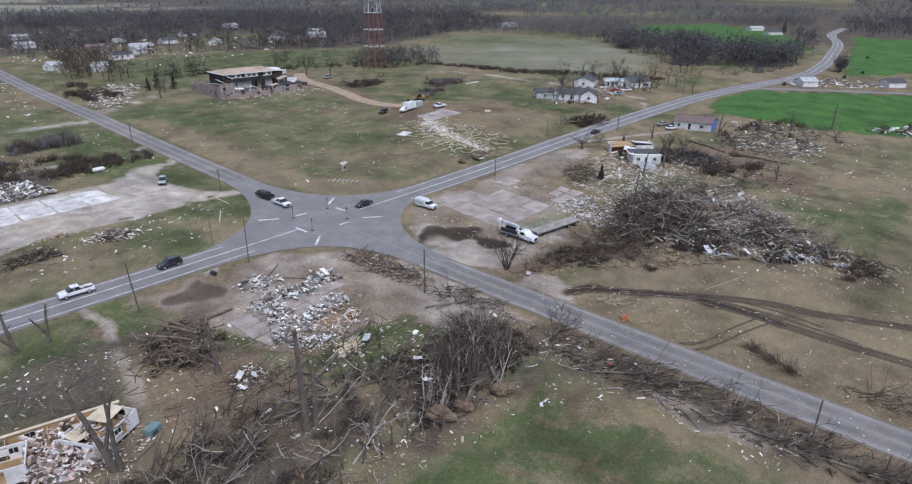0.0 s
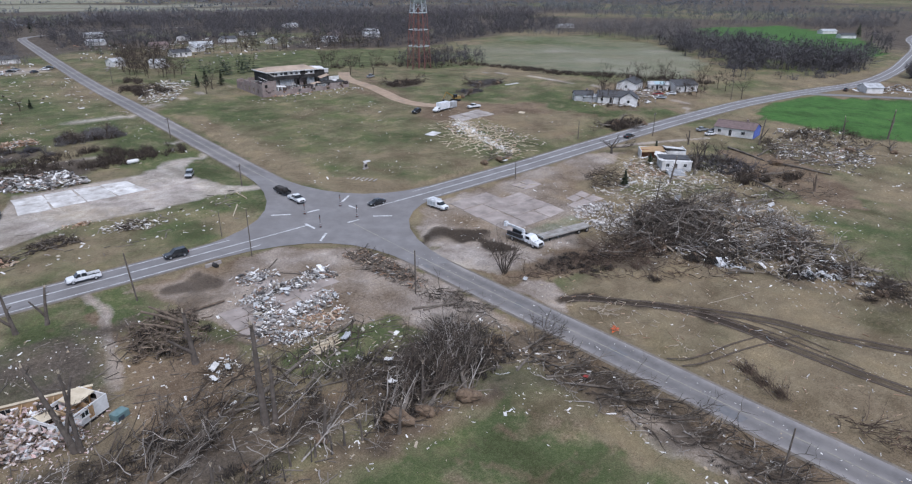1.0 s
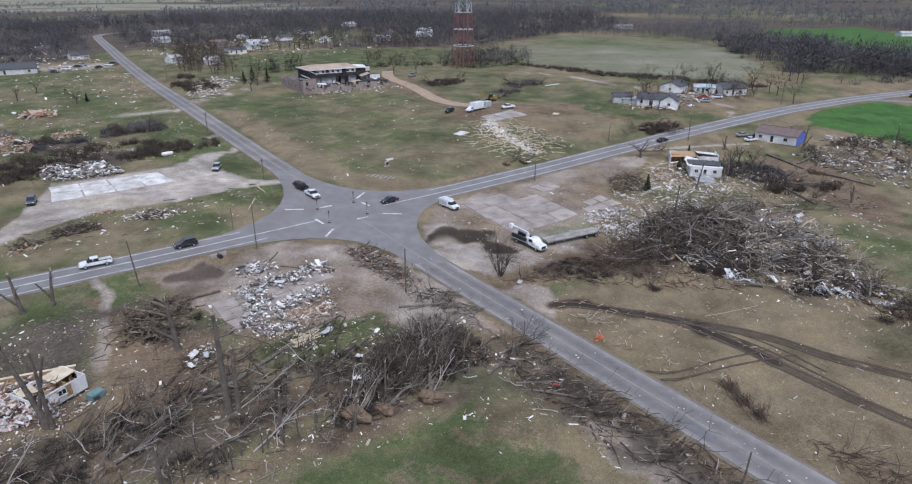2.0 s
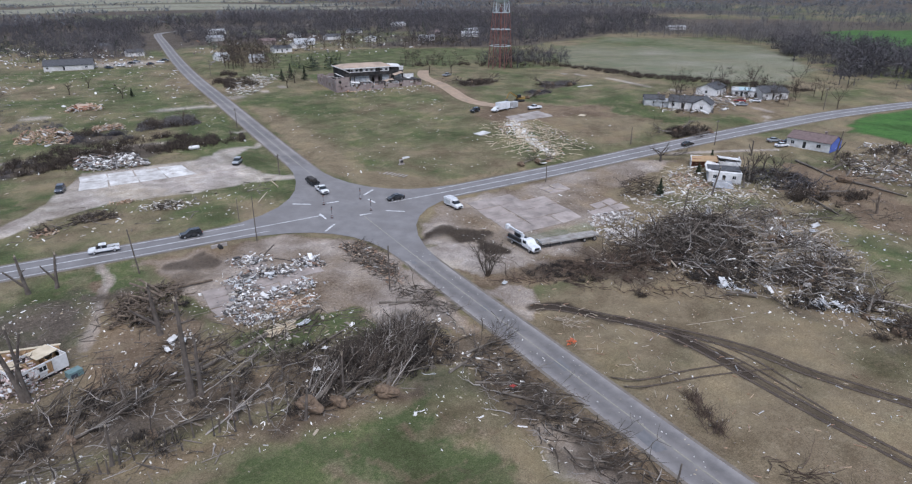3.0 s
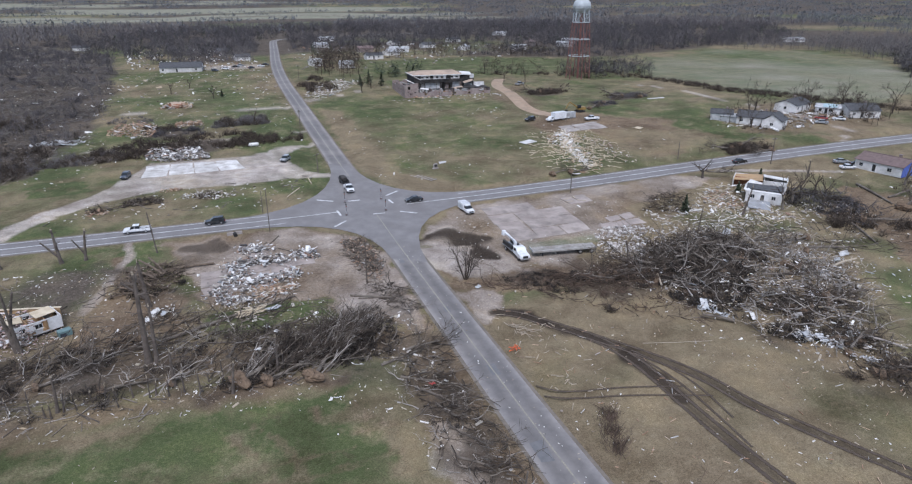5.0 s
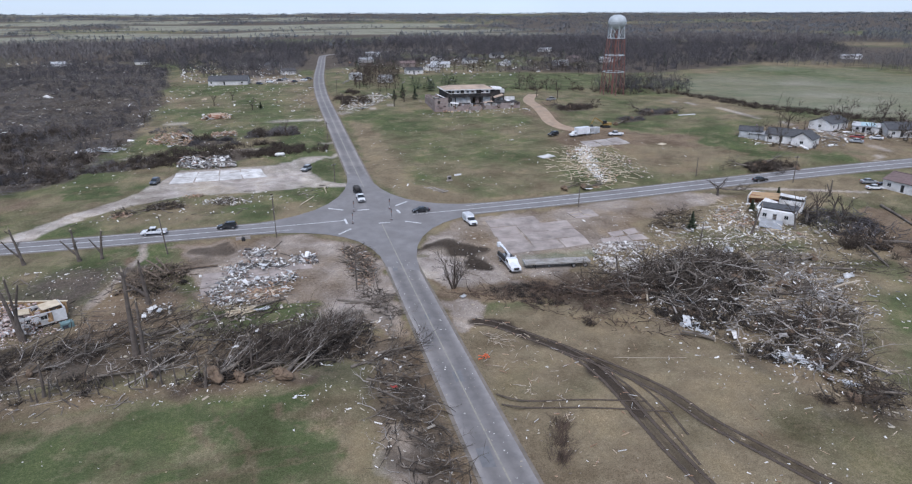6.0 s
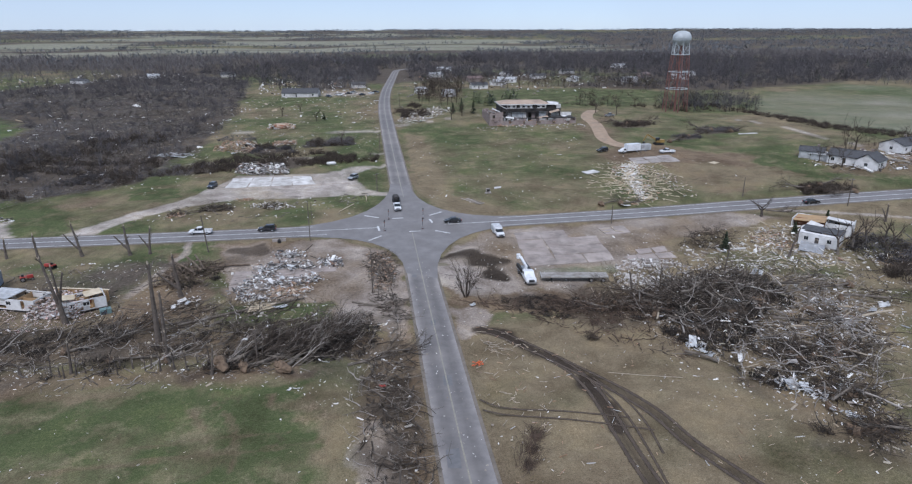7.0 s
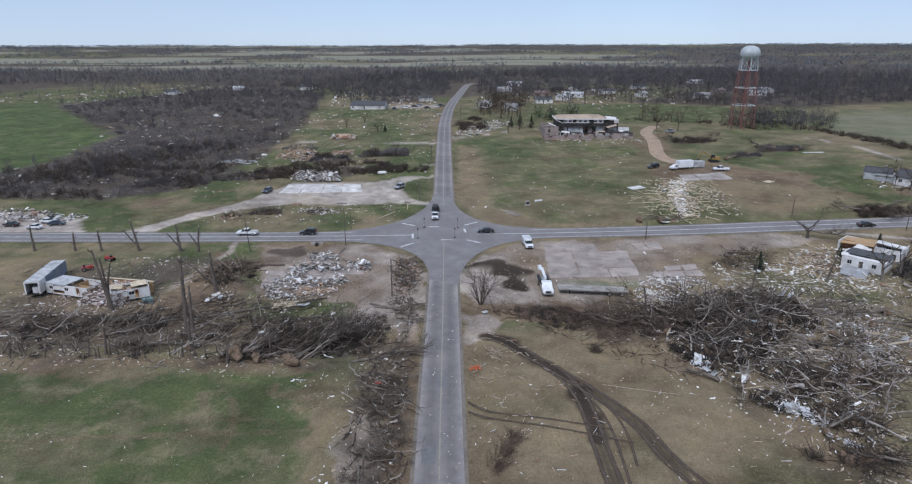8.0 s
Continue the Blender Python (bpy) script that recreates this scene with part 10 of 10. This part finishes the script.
for k in range(26):
    h = DR.choice(HEAPS[:3])
    x, y = Vector(h[0]).lerp(Vector(h[-1]), DR.random()) + Vector((DR.gauss(0, 0.8), DR.gauss(0, 0.8)))
    torn_sheet(x, y, DR.uniform(0, 180), DR.uniform(0.7, 2.0), DR.uniform(0.4, 1.0), DR.choice((M_WHITE, M_STEEL, M_CONCRETE, M_STEEL)), "buckled siding panel on the house rubble", DR.uniform(0.4, 1.3), 22, "siding_panel")["group"] = "panels on the house rubble"
for x, y, rz, ln in ((52, -12.5, 20, 3.0), (55, -14.8, -35, 2.4), (54.2, -12, 80, 1.8), (51.6, -14.6, 5, 2.2)):
    o = part("plank", block(ln, 0.28, 0.08), M_SPLIT, None)
    o.matrix_world = pose(x, y, land(x, y) + 0.22, 0, 0, rz)
    tagged(o, "loose pale plank on the small concrete island", "plank")
roof = thing("roof_wreck", pose(-32.2, -51.6, land(-32.2, -51.6), 0, 0, 14), "splintered section of tan roof boards lying on the grass", "roof wreckage")
part("sheathing", join(block(4.6, 1.0, 0.06, (0.2, 0.2, 0.4), 4, 0, 16, 3), block(2.4, 1.3, 0.06, (-1.4, -0.5, 0.2), 20, 0, -9, 4)), M_LUMBER, roof)
for k in range(24):
    part("board", block(DR.uniform(1.6, 4.2), 0.16, 0.07, (DR.gauss(0, 1.3), DR.gauss(0, 0.5), 0.05 + 0.03 * k), DR.gauss(4, 17), 0, DR.gauss(0, 5), DR.gauss(0, 6)), M_LUMBER if k % 3 else M_SPLIT, roof)
s = Soup()
s.tube([Vector((-27.1, -19.6, land(-27.1, -19.6))), Vector((-25.8, -19.9, land(-26, -20) + 1.1)), Vector((-24.6, -20.1, land(-25, -20) + 2.2))], [0.16, 0.15, 0.13], 8)
s.ob("broken_post", M_POLE, None, "snapped wooden post leaning over bare dirt", "post")
s = Soup()
s.tube([Vector((x, y, land(x, y) + 0.08)) for x, y in ((-25.3, -22.2), (-23.2, -24.4), (-21.5, -27.0))], [0.09, 0.1, 0.06], 6)
s.ob("fallen_branch", M_BARK_D, None, "thin dark branch lying on the bare dirt", "branch")
s = Soup()
s.tube([Vector((x, y, land(x, y) + 0.1)) for x, y in ((27.5, -83.3), (33, -84.9), (38.7, -86.3))], [0.05, 0.05, 0.05], 6)
s.ob("pipe", M_SPLIT, None, "long thin pale pipe lying on the brown field", "pipe")
# orange netting, red cloth, bits on the verge
scatter("orange_netting", [(5.9, -78.9), (6.2, -77.5), (8.0, -77.2), (8.2, -78.4)], 34, 840, M_ORANGE, "crumpled bright orange netting torn on the brown field", (0.08, 0.3), 0.2, 0.5, long=2.6)
torn_sheet(-8.4, -84.2, 20, 0.9, 0.7, M_RED, "red cloth caught in roadside branches", 0.9, 20, "red_cloth")
cab = thing("metal_cabinet", pose(-61.6, -49.6, land(-61.6, -50), 0, 0, 28), "toppled dull teal metal cabinet in the yard", "cabinet")
part("body", block(2.0, 1.4, 1.0, bevel=0.05), M_TEAL, cab)
part("door", block(0.9, 0.04, 0.6, (-0.4, -0.77, 0.1)), M_CAR_B, cab)
for a, b2, r in (((-14.2, -50.6), (-6.5, -54.2), 0.22), ((-13, -52.2), (-8, -53.2), 0.15)):
    s = Soup()
    s.tube([Vector((*a, land(*a) + r)), Vector((*b2, land(*b2) + r))], [r, r * 0.7], 8)
    s.ob("log", M_BARK, None, "pale bare log lying on the dirt", "log")
for p, q in (((-16, 20), (-20, 13)), ((-12.5, 29), (-12.2, 23))):
    s = Soup()
    s.tube([Vector((*p, land(*p) + 0.15)), Vector((*q, land(*q) + 0.15))], [0.15, 0.13], 8)
    s.ob("fallen_pole", M_LUMBER, None, "pale fallen pole lying on the grass corner", "pole")
drum = thing("culvert_box", pose(-34, -11.2, land(-34, -11.2), 0, 0, 8), "dark concrete culvert mouth beside the highway", "culvert")
part("headwall", block(3.4, 0.4, 0.8, (0, 0.5, -0.1), bevel=0.03), M_CONCRETE, drum)
part("pipe", rod(0.45, (0, -0.9, 0.3), (0, 0.5, 0.3), 14), M_CHAR, drum)

scatter("siding_knot", [(-50, -50), (-49, -45.5), (-45, -45), (-44.5, -49.5)], 110, 830, M_LITTER, "heap of torn siding and scrap among branches", (0.08, 0.4), 0.12, 0.9, long=3.4)
# knots of crushed siding and sheet metal in the brushwood
for k, (x, y, rr, n) in enumerate(((46.0, -76.6, 2.2, 110), (47.8, -70.8, 1.4, 40), (54.2, -90.2, 1.7, 90), (55.8, -93.2, 1.4, 40), (57.9, -99.2, 1.2, 24), (56.4, -66.6, 1.8, 50), (80.5, -63.6, 3.0, 90), (67.6, -79, 1.6, 40), (77.6, -71, 2.6, 110), (61.5, -92.5, 1.4, 36))):
    ring = [(x + rr * math.cos(q * 1.047), y + rr * math.sin(q * 1.047)) for q in range(6)]
    scatter("siding_knot", ring, int(n * 1.15), 800 + k, M_SIDING, "knot of crushed white siding and grey sheet metal", (0.07, 0.34), 0.12, 1.1, long=3.4)
torn_sheet(60.9, -102.7, 30, 3.0, 1.5, M_CHAR, "crumpled black tarpaulin in the wreckage", 0.3, 10, "tarpaulin")
for k in range(18):
    x, y = DR.uniform(40, 84), DR.uniform(-100, -50)
    if float(inside(np.array([x]), np.array([y]), BRUSH_E)[0]) < 2:
        continue
    q, ln, r = DR.uniform(0, 6.28), DR.uniform(2.5, 7), DR.uniform(0.13, 0.3)
    s = Soup()
    p0 = Vector((x, y, land(x, y) + r + DR.uniform(0, 0.9)))
    p1 = p0 + Vector((ln * math.cos(q), ln * math.sin(q), DR.uniform(-0.2, 0.8)))
    s.tube([p0, p0.lerp(p1, 0.5) + Vector((0.1, 0.15, 0.1)), p1], [r, r * 0.9, r * 0.75], 8)
    s.ob("log", DR.choice((M_BARK, M_BARK_P, M_SPLIT)), None, "snapped trunk lying in the wreckage", "log")
# a few low bushes in and beside the brown field
for x, y in ((28.8, -71.5), (51.4, -102)):
    v = thing("shrub", pose(x, y, land(x, y)), "low dark leafless bush at the edge of the wreckage", "shrub")
    s = Soup()
    for k in range(70):
        q = DR.uniform(0, 6.283)
        bough(s, (DR.gauss(0, 0.5), DR.gauss(0, 0.5), 0.02), (math.cos(q) * 0.9, math.sin(q) * 0.9, 0.6), DR.uniform(0.8, 1.8), 0.03, DR, 1, 0.15, 0.0, 3, (2, 3))
    tagged(as_part(s, "crown", M_TWIG, v), kind="stuff")
